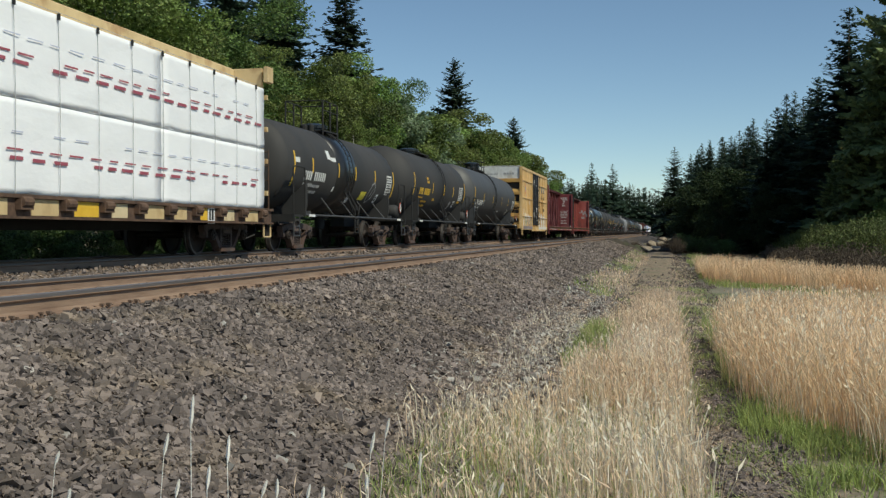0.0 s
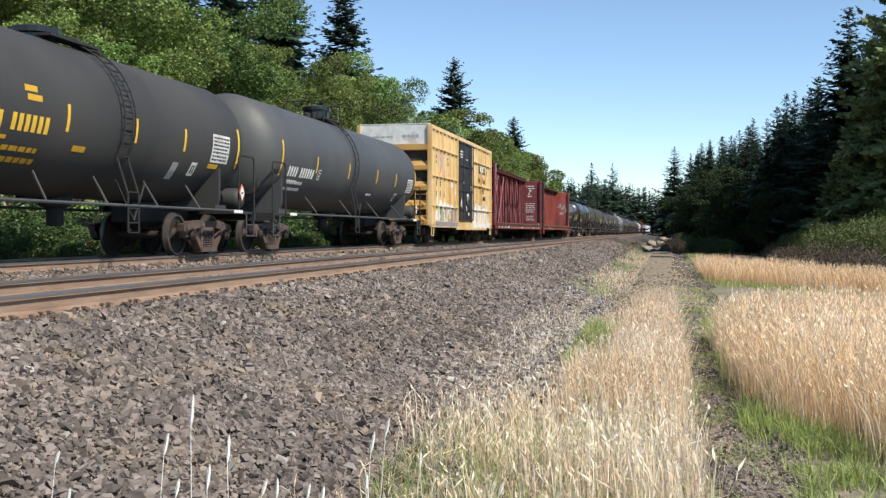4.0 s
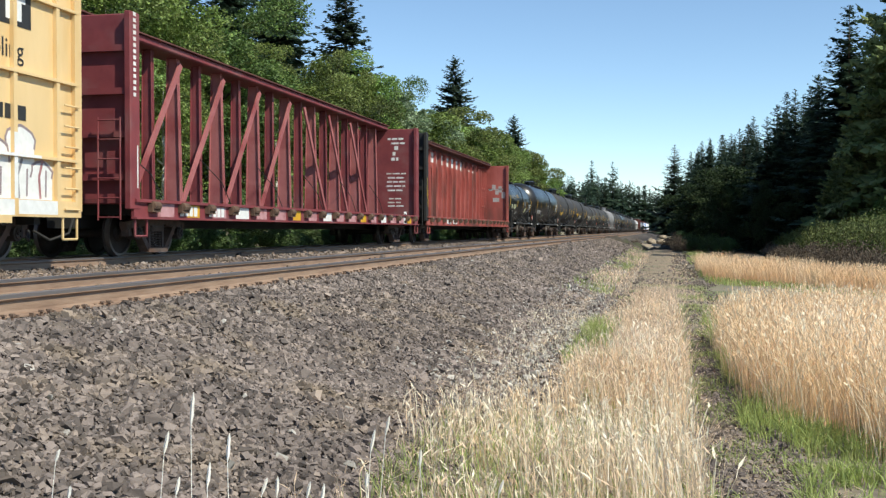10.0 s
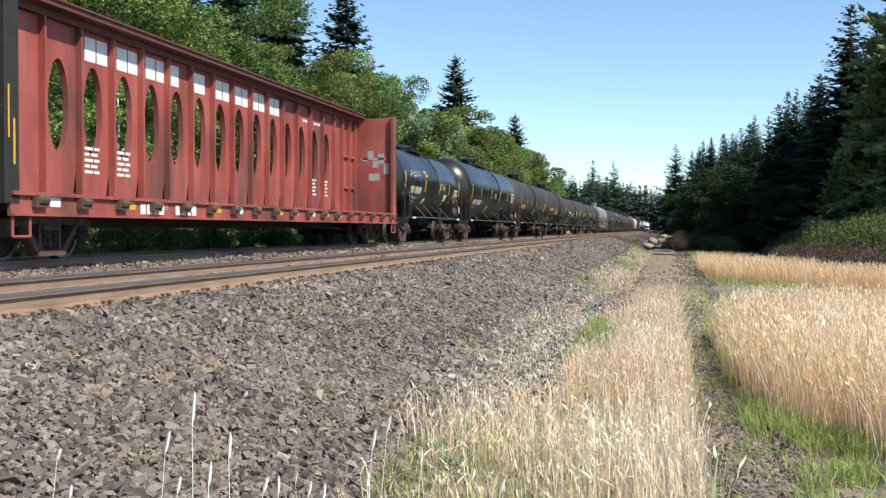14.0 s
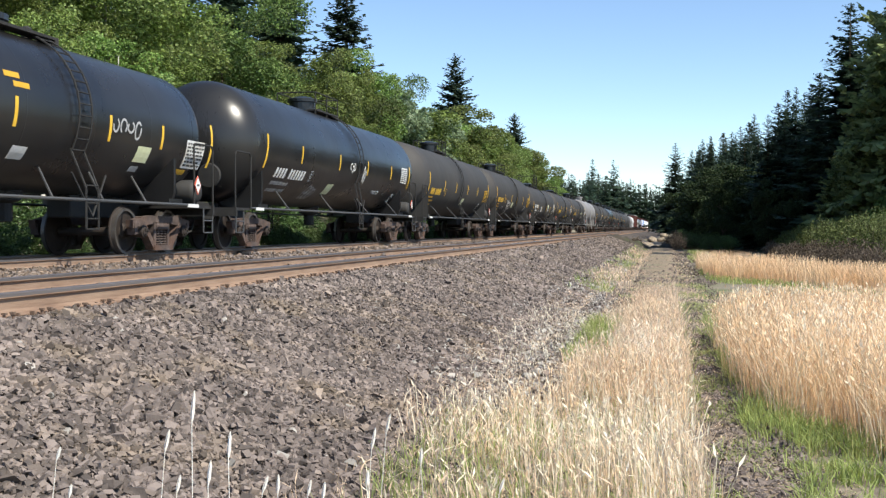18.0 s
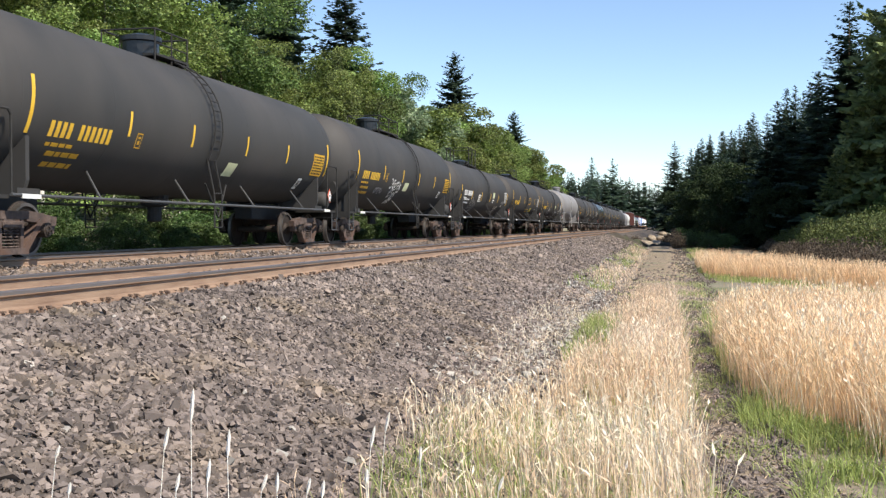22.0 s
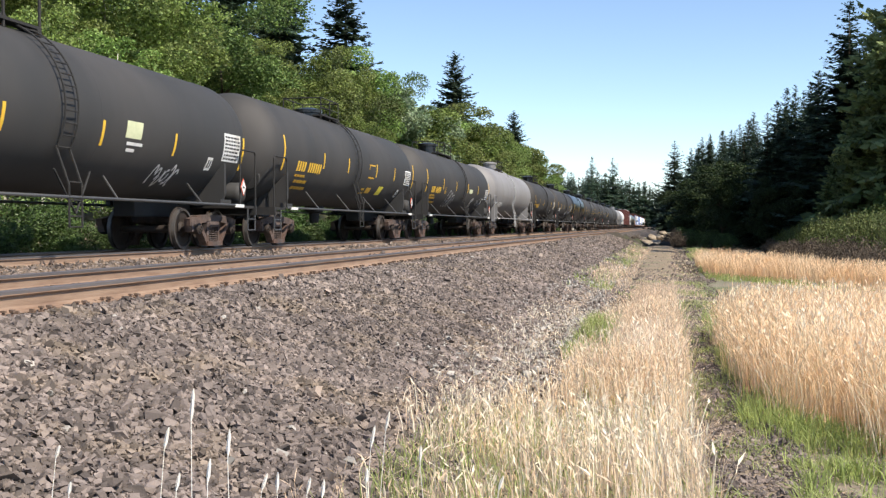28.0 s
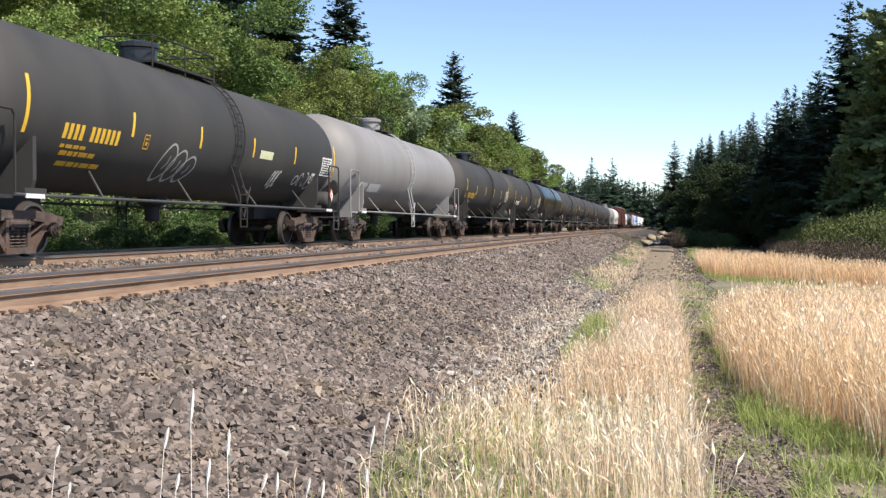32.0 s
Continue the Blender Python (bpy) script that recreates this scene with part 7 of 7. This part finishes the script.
stones("pale_stones", [(-4.4, -1.4, 3.5, 30.0, 260, 0.05), (-2.1, -1.0, 8.0, 30.0, 420, 0.055), (-2.3, -1.2, 9.0, 24.0, 420, 0.06), (-2.4, -1.4, 24.0, 50.0, 700, 0.08), (-2.5, -1.25, 9.5, 26.0, 1700, 0.048)], "scattered pale stones among the ballast", "pale_stone", 9)


def stems(name, spots, height, width, mat, label, seed, lean=0.16, head=0.0, headw=2.2, category="grass", vary=0.15, curl=0.0, drift=0.0):
    """Standing grass: each stem a thin bent blade whose tip may curl over, with a seed head where head is its length; drift: lean shared by neighbours."""
    rnd = np.random.default_rng(seed)
    n = len(spots)
    tall = np.array([height(x, y) for x, y in spots]) if callable(height) else height
    h = tall * np.exp(np.clip(rnd.normal(0, vary, n), -2 * vary, 1.4 * vary))
    a = rnd.uniform(0, 2 * np.pi, n)
    side = np.c_[np.cos(a), np.sin(a), np.zeros(n)]
    wind = rnd.normal(0, lean, (n, 2)) + np.array([-0.05, 0.02])
    if drift:
        wind += drift * np.array([(noise.noise((x * 2.2, y * 2.2, 31)), noise.noise((x * 2.2, y * 2.2, 57))) for x, y in spots])
    zb = np.array([max(ground_z(x, y), bed_z(x - toe(y)) if x < -1.1 else 0) for x, y in spots]) - 0.02
    base = np.c_[spots, zb]
    mid = base + np.c_[wind * h[:, None] * 0.35, h * 0.55]
    top = base + np.c_[wind * h[:, None] * 1.0, h * (1 - 0.25 * np.abs(wind).sum(1))]
    w = width * rnd.uniform(0.7, 1.4, n)[:, None]
    rings = [base - side * w, base + side * w, mid - side * w * 0.8, mid + side * w * 0.8, top - side * w * 0.4, top + side * w * 0.4]
    F = [(0, 1, 3, 2), (2, 3, 5, 4)]
    d = top - mid
    if curl:
        b = rnd.uniform(0, 2 * np.pi, n)
        k = (curl * np.abs(rnd.normal(0, 1, n)) * h)[:, None]
        over = np.c_[np.cos(b), np.sin(b), rnd.uniform(-0.9, 0.5, n)] * k
        end = top + over
        rings += [end - side * w * 0.25, end + side * w * 0.25]
        F.append((4, 5, 7, 6))
        d = over + (top - mid) * 0.15
        top = end
    V = np.stack(rings, 1)
    if head:
        m = V.shape[1]
        d = d / np.linalg.norm(d, axis=1)[:, None]
        hl = head * rnd.uniform(0.6, 1.3, n)[:, None]
        nod = np.c_[rnd.normal(0, 0.35, (n, 2)), np.zeros(n)] * hl
        hw = w * headw
        V = np.concatenate([V, np.stack([top - d * hl * 0.2, top + d * hl * 0.3 - side * hw + nod * 0.3, top + d * hl + nod, top + d * hl * 0.3 + side * hw + nod * 0.3], 1)], 1)
        F.append((m, m + 1, m + 2, m + 3))
    k = V.shape[1]
    F = (np.arange(n)[:, None, None] * k + np.array(F)[None]).reshape(-1, 4)
    return tagged(quick(name, V.reshape(-1, 3), F, mat), label, category, kind="stuff")


def scatter(seed, n, x0, x1, y0, y1, keep):
    rnd = np.random.default_rng(seed)
    x, y = rnd.uniform(x0, x1, n), rnd.uniform(y0, y1, n)
    return np.array([(a, b) for a, b in zip(x, y) if keep(a, b)])


def ns(x, y, s, k=0.0):
    return noise.noise((x * s, y * s, k))


def field_keep(x, y):
    front = max(6.9, 9.0 - 2.0 * (x - 0.78)) + 0.5 * ns(x, y, 0.9, 2)
    back = 15.6 + 0.45 * (x - 0.5) + 0.7 * ns(x, y, 0.6, 5)
    edge = 0.72 + 0.25 * ns(x, y, 0.8, 1) + 0.1 * ns(x, y, 3.3, 7)
    thin = min((x - edge) / 0.32, (y - front) / 1.1, 1.0)
    return front < y < back and x < 0.24 * y + 1.6 and thin > ((x * 7919 + y * 9973) * 13.7) % 1


def field_height(x, y):
    return 0.58 * (0.4 + 0.6 * max(0.0, min(1.0, (y - 6.0 + 0.15 * x) / 1.6))) * (1 + 0.16 * ns(x, y, 1.1, 14) + 0.1 * ns(x, y, 3.5, 15))


stems("dry_grass", scatter(1, 82000, 0.6, 6.0, 6.0, 18.5, field_keep), field_height, 0.0023, "straw", "tall golden dry grass standing in the field", 1, lean=0.17, head=0.055, headw=2.6, vary=0.22, drift=0.1)
def band_keep(x, y):
    front = 34.6 - 2.2 * (x - 1.4) + 0.9 * ns(x, y, 0.5, 8)
    return x > 1.3 + 0.4 * ns(x, y, 0.5, 3) and front < y < front + 10 - 1.1 * x and (y - front) / 0.8 > ((x * 7919 + y * 9973) * 13.7) % 1


stems("dry_grass", scatter(2, 60000, 1.0, 7.0, 22.0, 45.0, band_keep),
      lambda x, y: 0.58 + 0.12 * ns(x, y, 0.7, 4), 0.005, "straw", "band of tall golden dry grass beyond the bare strip", 2, lean=0.16, head=0.07, headw=1.6, vary=0.18, drift=0.15)


def strip_keep(x, y):
    if x < -1.95 or x > 0.22 + 0.12 * ns(x, y, 1.2, 1):
        return False
    d = 0.8 * ns(x, y, 0.9, 4) + 0.5 * ns(x, y, 3.1, 9) + 0.75 * ns(x, y, 7.5, 19) + 0.22 + 0.25 * min(0, x + 0.5)
    if y > 9.6 + 0.7 * ns(x, y, 0.8, 33) and x < -0.85 - 0.15 * (y < 13) + 0.2 * ns(x, y, 0.7, 34):
        d -= 0.62
    if x < -1.6:
        d -= 0.3
    if y > 14:
        d -= 0.2
    return d > 0.0


def strip_height(x, y):
    return (0.335 - 0.004 * max(0, y - 9)) * (1 + 0.3 * ns(x, y, 0.8, 22) + 0.2 * ns(x, y, 2.6, 23) - 0.42 * max(0.0, min(1.0, (-0.35 - x) / 0.8)))


stems("pale_grass", scatter(3, 10500, -2.0, 0.5, 4.6, 20.0, lambda x, y: strip_keep(x, y) and (y < 16 or (int(x * 9973 + y * 7919) % 3))), strip_height, 0.0029, "straw_pale", "pale dry grass growing between the wheel ruts", 3, lean=0.15, head=0.055, headw=2.0, vary=0.36, curl=0.07, drift=0.16)
stems("bleached_stalks", scatter(23, 7400, -2.0, 0.4, 5.2, 18.0, strip_keep), lambda x, y: 1.05 * strip_height(x, y), 0.0033, "straw_white", "bleached white stalks standing in the dry grass", 23, lean=0.15, head=0.06, headw=2.1, vary=0.36, curl=0.08, drift=0.16)
stems("dry_grass", scatter(24, 7000, -1.3, 0.45, 5.0, 19.0, lambda x, y: strip_keep(x, y) and ns(x, y, 0.6, 40) > -0.1), lambda x, y: 1.1 * strip_height(x, y), 0.0024, "straw", "golden dry grass among the paler stems", 24, lean=0.12, head=0.05, headw=2.0, vary=0.3, drift=0.14)
stems("green_grass", scatter(25, 7000, -1.7, 0.3, 4.8, 16.0, lambda x, y: ns(x, y, 1.3, 50) > -0.08 - 0.2 * (x < -0.6) and (x > -0.75 or y < 8.5)), 0.2, 0.003, "grass_green", "fresh green blades at the foot of the dry grass", 25, lean=0.28, vary=0.3)
stems("pale_grass", scatter(13, 4000, -0.6, 0.22, 9.0, 23.0, lambda x, y: ns(x, y, 0.7, 21) > -0.25), 0.34, 0.0032, "straw_pale", "pale dry grass growing between the wheel ruts", 14, lean=0.14, head=0.055, headw=2.0, vary=0.32, curl=0.06, drift=0.14)
stems("green_grass", scatter(4, 14000, 0.55, 3.4, 4.6, 9.6, lambda x, y: x > 0.78 + 0.3 * ns(x, y, 1.1, 71) and y < 9.8 - 0.7 * x + 0.7 * ns(x, y, 1.0, 6) and ns(x, y, 2.2, 72) + 0.6 * ns(x, y, 6.5, 73) > -0.15), lambda x, y: 0.18 + 0.10 * ns(x, y, 2.0, 74), 0.0044, "grass_green", "short fresh green grass in front of the field", 4, lean=0.4)
stems("green_grass", scatter(5, 14000, -2.1, 1.15, 5.0, 30.0, lambda x, y: ns(x, y, 0.8, 9) > 0.2 and not (x < -0.8 and 8 < y < 24)), 0.15, 0.0034, "grass_green", "patches of green weeds along the path", 5, lean=0.45)
stems("green_grass", scatter(6, 2600, -1.2, -0.65, 12.5, 17.5, lambda x, y: ns(x, y, 0.9, 3) > -0.1), 0.24, 0.004, "grass_green", "green tufts beside the wheel rut", 6, lean=0.35)
stems("green_grass", scatter(7, 9000, 1.2, 8.0, 20.0, 35.5, lambda x, y: -2.5 < y - 34.6 + 2.2 * (x - 1.4) - 1.2 * ns(x, y, 0.4, 8) < 0.6), 0.2, 0.008, "grass_green", "green grass at the foot of the far band", 7, lean=0.4)
stems("green_grass", scatter(8, 6000, 1.1, 3.2, 36.0, 80.0, lambda x, y: ns(x, y, 0.5, 1) + 0.5 * ns(x, y, 1.7, 2) - 0.35 * abs(x - 2.0) > -0.1), 0.2, 0.010, "grass_green", "green verge of the dirt track", 8, lean=0.4)
stems("pale_grass", scatter(9, 2600, -2.1, -0.9, 24.0, 70.0, lambda x, y: ns(x, y, 0.35, 7) > 0.12), 0.26, 0.007, "straw_pale", "dry grass at the ballast's foot", 9, lean=0.3, head=0.07)
stems("dry_litter", scatter(10, 16000, -1.9, 0.5, 4.6, 30.0, lambda x, y: ns(x, y, 0.7, 12) > -0.25), 0.10, 0.0035, "straw_pale", "fallen dry stalks lying on the ground", 10, lean=1.6)

stems("green_grass", scatter(26, 4000, -2.3, -1.3, 24.0, 80.0, lambda x, y: ns(x, y, 0.5, 61) > 0.02), 0.2, 0.008, "grass_green", "weeds along the ballast's foot", 26, lean=0.4, vary=0.3)
stems("green_grass", scatter(27, 5000, 0.6, 1.05, 7.5, 18.5, lambda x, y: ns(x, y, 1.1, 81) > -0.1), 0.2, 0.0034, "grass_green", "green weeds along the field's edge", 27, lean=0.3, vary=0.3)
stems("dry_grass", scatter(28, 9000, -1.7, 6.0, -8.0, 4.6, lambda x, y: ns(x, y, 0.6, 90) > -0.1 and x * x + y * y > 1.2), 0.3, 0.003, "straw_pale", "short dry grass on the open ground", 28, lean=0.3, vary=0.3)
stems("green_grass", scatter(29, 9000, -1.7, 6.0, -8.0, 4.6, lambda x, y: ns(x, y, 0.8, 91) > 0.0 and x * x + y * y > 1.2), 0.16, 0.0035, "grass_green", "green weeds on the open ground", 29, lean=0.4, vary=0.3)
stems("bleached_stalks", scatter(30, 700, -2.1, -0.9, 8.0, 19.0, lambda x, y: True), 0.17, 0.0028, "straw_white", "single bleached stalks on the gravel at the bank's foot", 30, lean=0.35, head=0.04, vary=0.35, curl=0.1)
stems("dry_litter", scatter(31, 5000, -2.3, -0.9, 9.0, 24.0, lambda x, y: ns(x, y, 0.9, 95) > -0.15), 0.1, 0.0035, "straw_pale", "fallen dry stalks at the bank's foot", 31, lean=1.6)
stems("dry_litter", scatter(32, 4000, -1.9, 1.0, 22.0, 75.0, lambda x, y: ns(x, y, 0.6, 97) > -0.2), 0.12, 0.008, "straw_pale", "fallen stalks and dead weeds on the dirt track", 32, lean=1.5)
stems("green_grass", scatter(33, 2500, -1.9, 1.0, 22.0, 70.0, lambda x, y: ns(x, y, 0.7, 98) > 0.15), 0.1, 0.007, "grass_green", "low weeds on the dirt track", 33, lean=0.6)
stems("dry_litter", scatter(15, 4500, 0.15, 1.1, 4.6, 20.0, lambda x, y: True), 0.09, 0.003, "straw_pale", "dry stalks trodden into the wheel rut", 15, lean=1.6)
stems("green_grass", scatter(16, 9000, 0.2, 1.0, 4.6, 22.0, lambda x, y: ns(x, y, 1.5, 31) > 0.0), 0.13, 0.0032, "grass_green", "small weeds in the wheel rut", 16, lean=0.5)
stems("pale_grass", scatter(17, 25000, 0.6, 6.0, 6.0, 18.0, field_keep), lambda x, y: 1.06 * field_height(x, y), 0.0026, "straw_white", "bleached seed heads standing above the field", 17, lean=0.2, head=0.04, headw=3.0, vary=0.22, drift=0.1)


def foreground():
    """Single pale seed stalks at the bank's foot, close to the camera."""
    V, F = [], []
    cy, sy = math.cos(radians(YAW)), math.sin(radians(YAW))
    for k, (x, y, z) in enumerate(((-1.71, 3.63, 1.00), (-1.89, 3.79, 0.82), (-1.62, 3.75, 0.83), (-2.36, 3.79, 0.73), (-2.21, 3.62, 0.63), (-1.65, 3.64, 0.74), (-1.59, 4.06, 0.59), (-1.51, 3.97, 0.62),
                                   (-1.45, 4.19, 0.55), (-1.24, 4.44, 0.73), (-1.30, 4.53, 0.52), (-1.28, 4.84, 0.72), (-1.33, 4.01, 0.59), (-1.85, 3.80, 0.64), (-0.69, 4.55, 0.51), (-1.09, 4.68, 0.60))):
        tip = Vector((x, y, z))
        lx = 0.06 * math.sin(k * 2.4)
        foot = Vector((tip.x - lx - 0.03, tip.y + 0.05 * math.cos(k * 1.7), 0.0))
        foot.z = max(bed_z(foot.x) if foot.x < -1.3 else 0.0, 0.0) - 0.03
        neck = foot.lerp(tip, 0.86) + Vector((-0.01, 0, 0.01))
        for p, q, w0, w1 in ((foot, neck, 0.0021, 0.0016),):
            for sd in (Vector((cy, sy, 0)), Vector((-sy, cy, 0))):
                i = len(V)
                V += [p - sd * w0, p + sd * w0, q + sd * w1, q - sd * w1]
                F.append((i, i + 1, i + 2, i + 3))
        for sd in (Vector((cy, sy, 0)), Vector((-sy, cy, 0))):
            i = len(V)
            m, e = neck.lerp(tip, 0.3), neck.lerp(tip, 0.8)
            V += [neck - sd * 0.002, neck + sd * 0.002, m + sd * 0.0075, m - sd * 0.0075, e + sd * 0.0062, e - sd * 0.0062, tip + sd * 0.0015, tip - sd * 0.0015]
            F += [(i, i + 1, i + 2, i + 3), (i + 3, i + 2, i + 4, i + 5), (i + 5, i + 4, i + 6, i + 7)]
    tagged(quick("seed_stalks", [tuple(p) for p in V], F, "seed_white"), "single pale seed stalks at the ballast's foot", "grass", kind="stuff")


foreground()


# ---- boulders that close the path ----
def boulders():
    for k, (x, y, z, s) in enumerate(((-1.5, 121, 0.3, 0.75), (-0.5, 119.5, 0.3, 0.6), (0.5, 121.5, 0.35, 0.85), (1.4, 122.5, 0.3, 0.7), (-0.3, 122.2, 0.8, 0.5),
                                      (2.4, 121, 0.4, 1.0), (3.4, 124, 0.5, 1.2), (-2.2, 124, 0.2, 0.5), (4.4, 118, 0.5, 1.3), (5.4, 113, 0.5, 1.2))):
        bm = bmesh.new()
        bmesh.ops.create_icosphere(bm, subdivisions=3, radius=0.72 * s)
        for v in bm.verts:
            v.co *= 1 + 0.5 * noise.noise(v.co * (1.3 / s) + Vector((k * 3.1, 0, 0))) + 0.12 * noise.noise(v.co * (3.0 / s))
            v.co.z *= 0.75
            v.co.x *= 1.15
        b = part("boulder", bm, "pale_rock" if k < 6 else "soil", None, smooth=True)
        b.location = (x, y, ground_z(x, y) + z)
        tagged(b, "rounded pale tan boulder heaped across the track" if k < 6 else "rounded earth-covered boulder by the track", "boulder", "boulders by the path")


boulders()


def mound(x0, y0, x1, y1, width, height, mat, label, seed):
    """A low uneven ridge of earth from one point to another."""
    n, m = 26, 9
    d = Vector((x1 - x0, y1 - y0, 0))
    side = Vector((-d.y, d.x, 0)).normalized()
    V = []
    for i in range(n + 1):
        f = i / n
        end = math.sin(math.pi * min(1.0, max(0.0, f * 0.96 + 0.02))) ** 0.5
        for j in range(m + 1):
            w = 2 * j / m - 1
            p = Vector((x0, y0, 0)) + d * f + side * w * width * (0.75 + 0.35 * noise.noise((f * 5, seed, 1)))
            z = max(ground_z(p.x, p.y), bed_z(p.x) if p.x < -1.3 else 0) - 0.08
            V.append((p.x, p.y, z + height * end * (1 - w * w) * (0.8 + 0.6 * noise.noise((f * 7, w * 1.5, seed))) + 0.1 * noise.noise((p.x * 2.3, p.y * 2.3, seed))))
    F = [(i * (m + 1) + j, (i + 1) * (m + 1) + j, (i + 1) * (m + 1) + j + 1, i * (m + 1) + j + 1) for i in range(n) for j in range(m)]
    tagged(quick("earth_mound", V, F, mat, smooth=True), label, "mound", "mounds on the dirt track")


# two ridges whose dark colour paints the shadow band across bank and track
mound(-4.6, 83.0, -1.4, 86.5, 0.8, 0.6, "shaded_earth", "low earth ridge across the bank, coloured dark for shade", 3.0)
mound(-1.6, 86.2, 2.4, 87.5, 0.9, 0.55, "shaded_earth", "low earth ridge across the dirt track, coloured dark for shade", 8.0)
mound(-2.4, 104.0, 1.2, 106.0, 2.0, 0.45, "pale_rock", "sunlit heap of pale tan earth on the track", 5.0)

# ---- sleepers, last because they are many ----
def sleepers(track, cx, y0, n, plates, top):
    bm = bmesh.new()
    box(bm, -1.3, 1.3, -0.115, 0.115, -0.18, 0.0, 0.012)
    tie_me = mesh_of(part("sleeper", bm, "tie_wood"))
    bm = bmesh.new()
    box(bm, -0.17, 0.17, -0.09, 0.09, 0.0, 0.016)
    for x, y in ((-0.10, -0.05), (-0.10, 0.055), (0.10, -0.055), (0.10, 0.05), (0.135, 0.0)):     # spikes with their hooked heads
        box(bm, x - 0.009, x + 0.009, y - 0.009, y + 0.009, 0.016, 0.05)
        box(bm, x - 0.018, x + 0.018, y - 0.014, y + 0.014, 0.046, 0.062)
    for y in (-0.15, 0.14):                # rail anchors on either side of the sleeper
        box(bm, -0.085, 0.085, y, y + 0.02, -0.005, 0.022)
        box(bm, 0.055, 0.088, y, y + 0.022, 0.012, 0.045)
    plate_me = mesh_of(part("tie_plate", bm, "iron"))
    rnd = random.Random(int(-cx * 10))
    for k in range(n):
        t = new("sleeper", tie_me)
        t.parent = track
        t.matrix_basis = pose(cx + rnd.uniform(-0.04, 0.04), y0 + 0.5 * k + rnd.uniform(-0.02, 0.02), top - 0.197 + rnd.uniform(-0.003, 0.0), 0, 0, rnd.uniform(-1, 1))
        if k < plates:
            for sx in (-0.755, 0.755):
                o = new("tie_plate", plate_me)
                o.parent, o.location = t, (sx, 0, 0.001)


sleepers(near_track, NEAR, -2.0, 220, 130, NEAR_RAIL)
sleepers(far_track, FAR, -2.0, 220, 80, RAIL)


# ---- the nearest ballast stones, one by one ----
def single_stones(n):
    rnd = random.Random(61)
    kinds = []
    for k in range(10):
        vs = []
        for c in ((-1, -1, -1), (-1, -1, 1), (-1, 1, -1), (-1, 1, 1), (1, -1, -1), (1, -1, 1), (1, 1, -1), (1, 1, 1)):
            f = 1.0 if c[2] < 0 else rnd.uniform(0.45, 1.0)
            vs.append(((c[0] * 0.72 * f + rnd.gauss(0, 0.15)) * 0.030, (c[1] * 0.72 * f + rnd.gauss(0, 0.15)) * 0.023, (c[2] * 0.72 + rnd.gauss(0, 0.15)) * 0.014))
        ob = quick("stone", vs, [(0, 1, 3, 2), (4, 6, 7, 5), (0, 4, 5, 1), (2, 3, 7, 6), (0, 2, 6, 4), (1, 5, 7, 3)], "stone_piece")
        kinds.append(mesh_of(ob))
    for k in range(n):
        x, y = rnd.uniform(-3.4, -1.85), rnd.uniform(3.6, 6.4)
        o = new("stone", kinds[k % len(kinds)])
        o.parent = bed
        o.matrix_basis = pose(x, y, bed_z(x - toe(y)) + rnd.uniform(0.018, 0.034), rnd.uniform(-22, 22), rnd.uniform(-22, 22), rnd.uniform(0, 360))
        k = rnd.uniform(0.75, 1.25)
        o.scale = (k, k, k)


single_stones(300)


# ---- what moves ----
def motions():
    for car, s in CARS:
        walk(car, [(t, pose(FAR, s - SPEED * (t - 16), RAIL)) for t in (0, 8, 16, 24, 32)])
    turn = math.degrees(SPEED / WHEEL_R)
    for wheelset, y in SPUN:
        walk(wheelset, [(k / 15, pose(0, y, WHEEL_R, (turn * k / 15) % 360)) for k in range(481)])


motions()
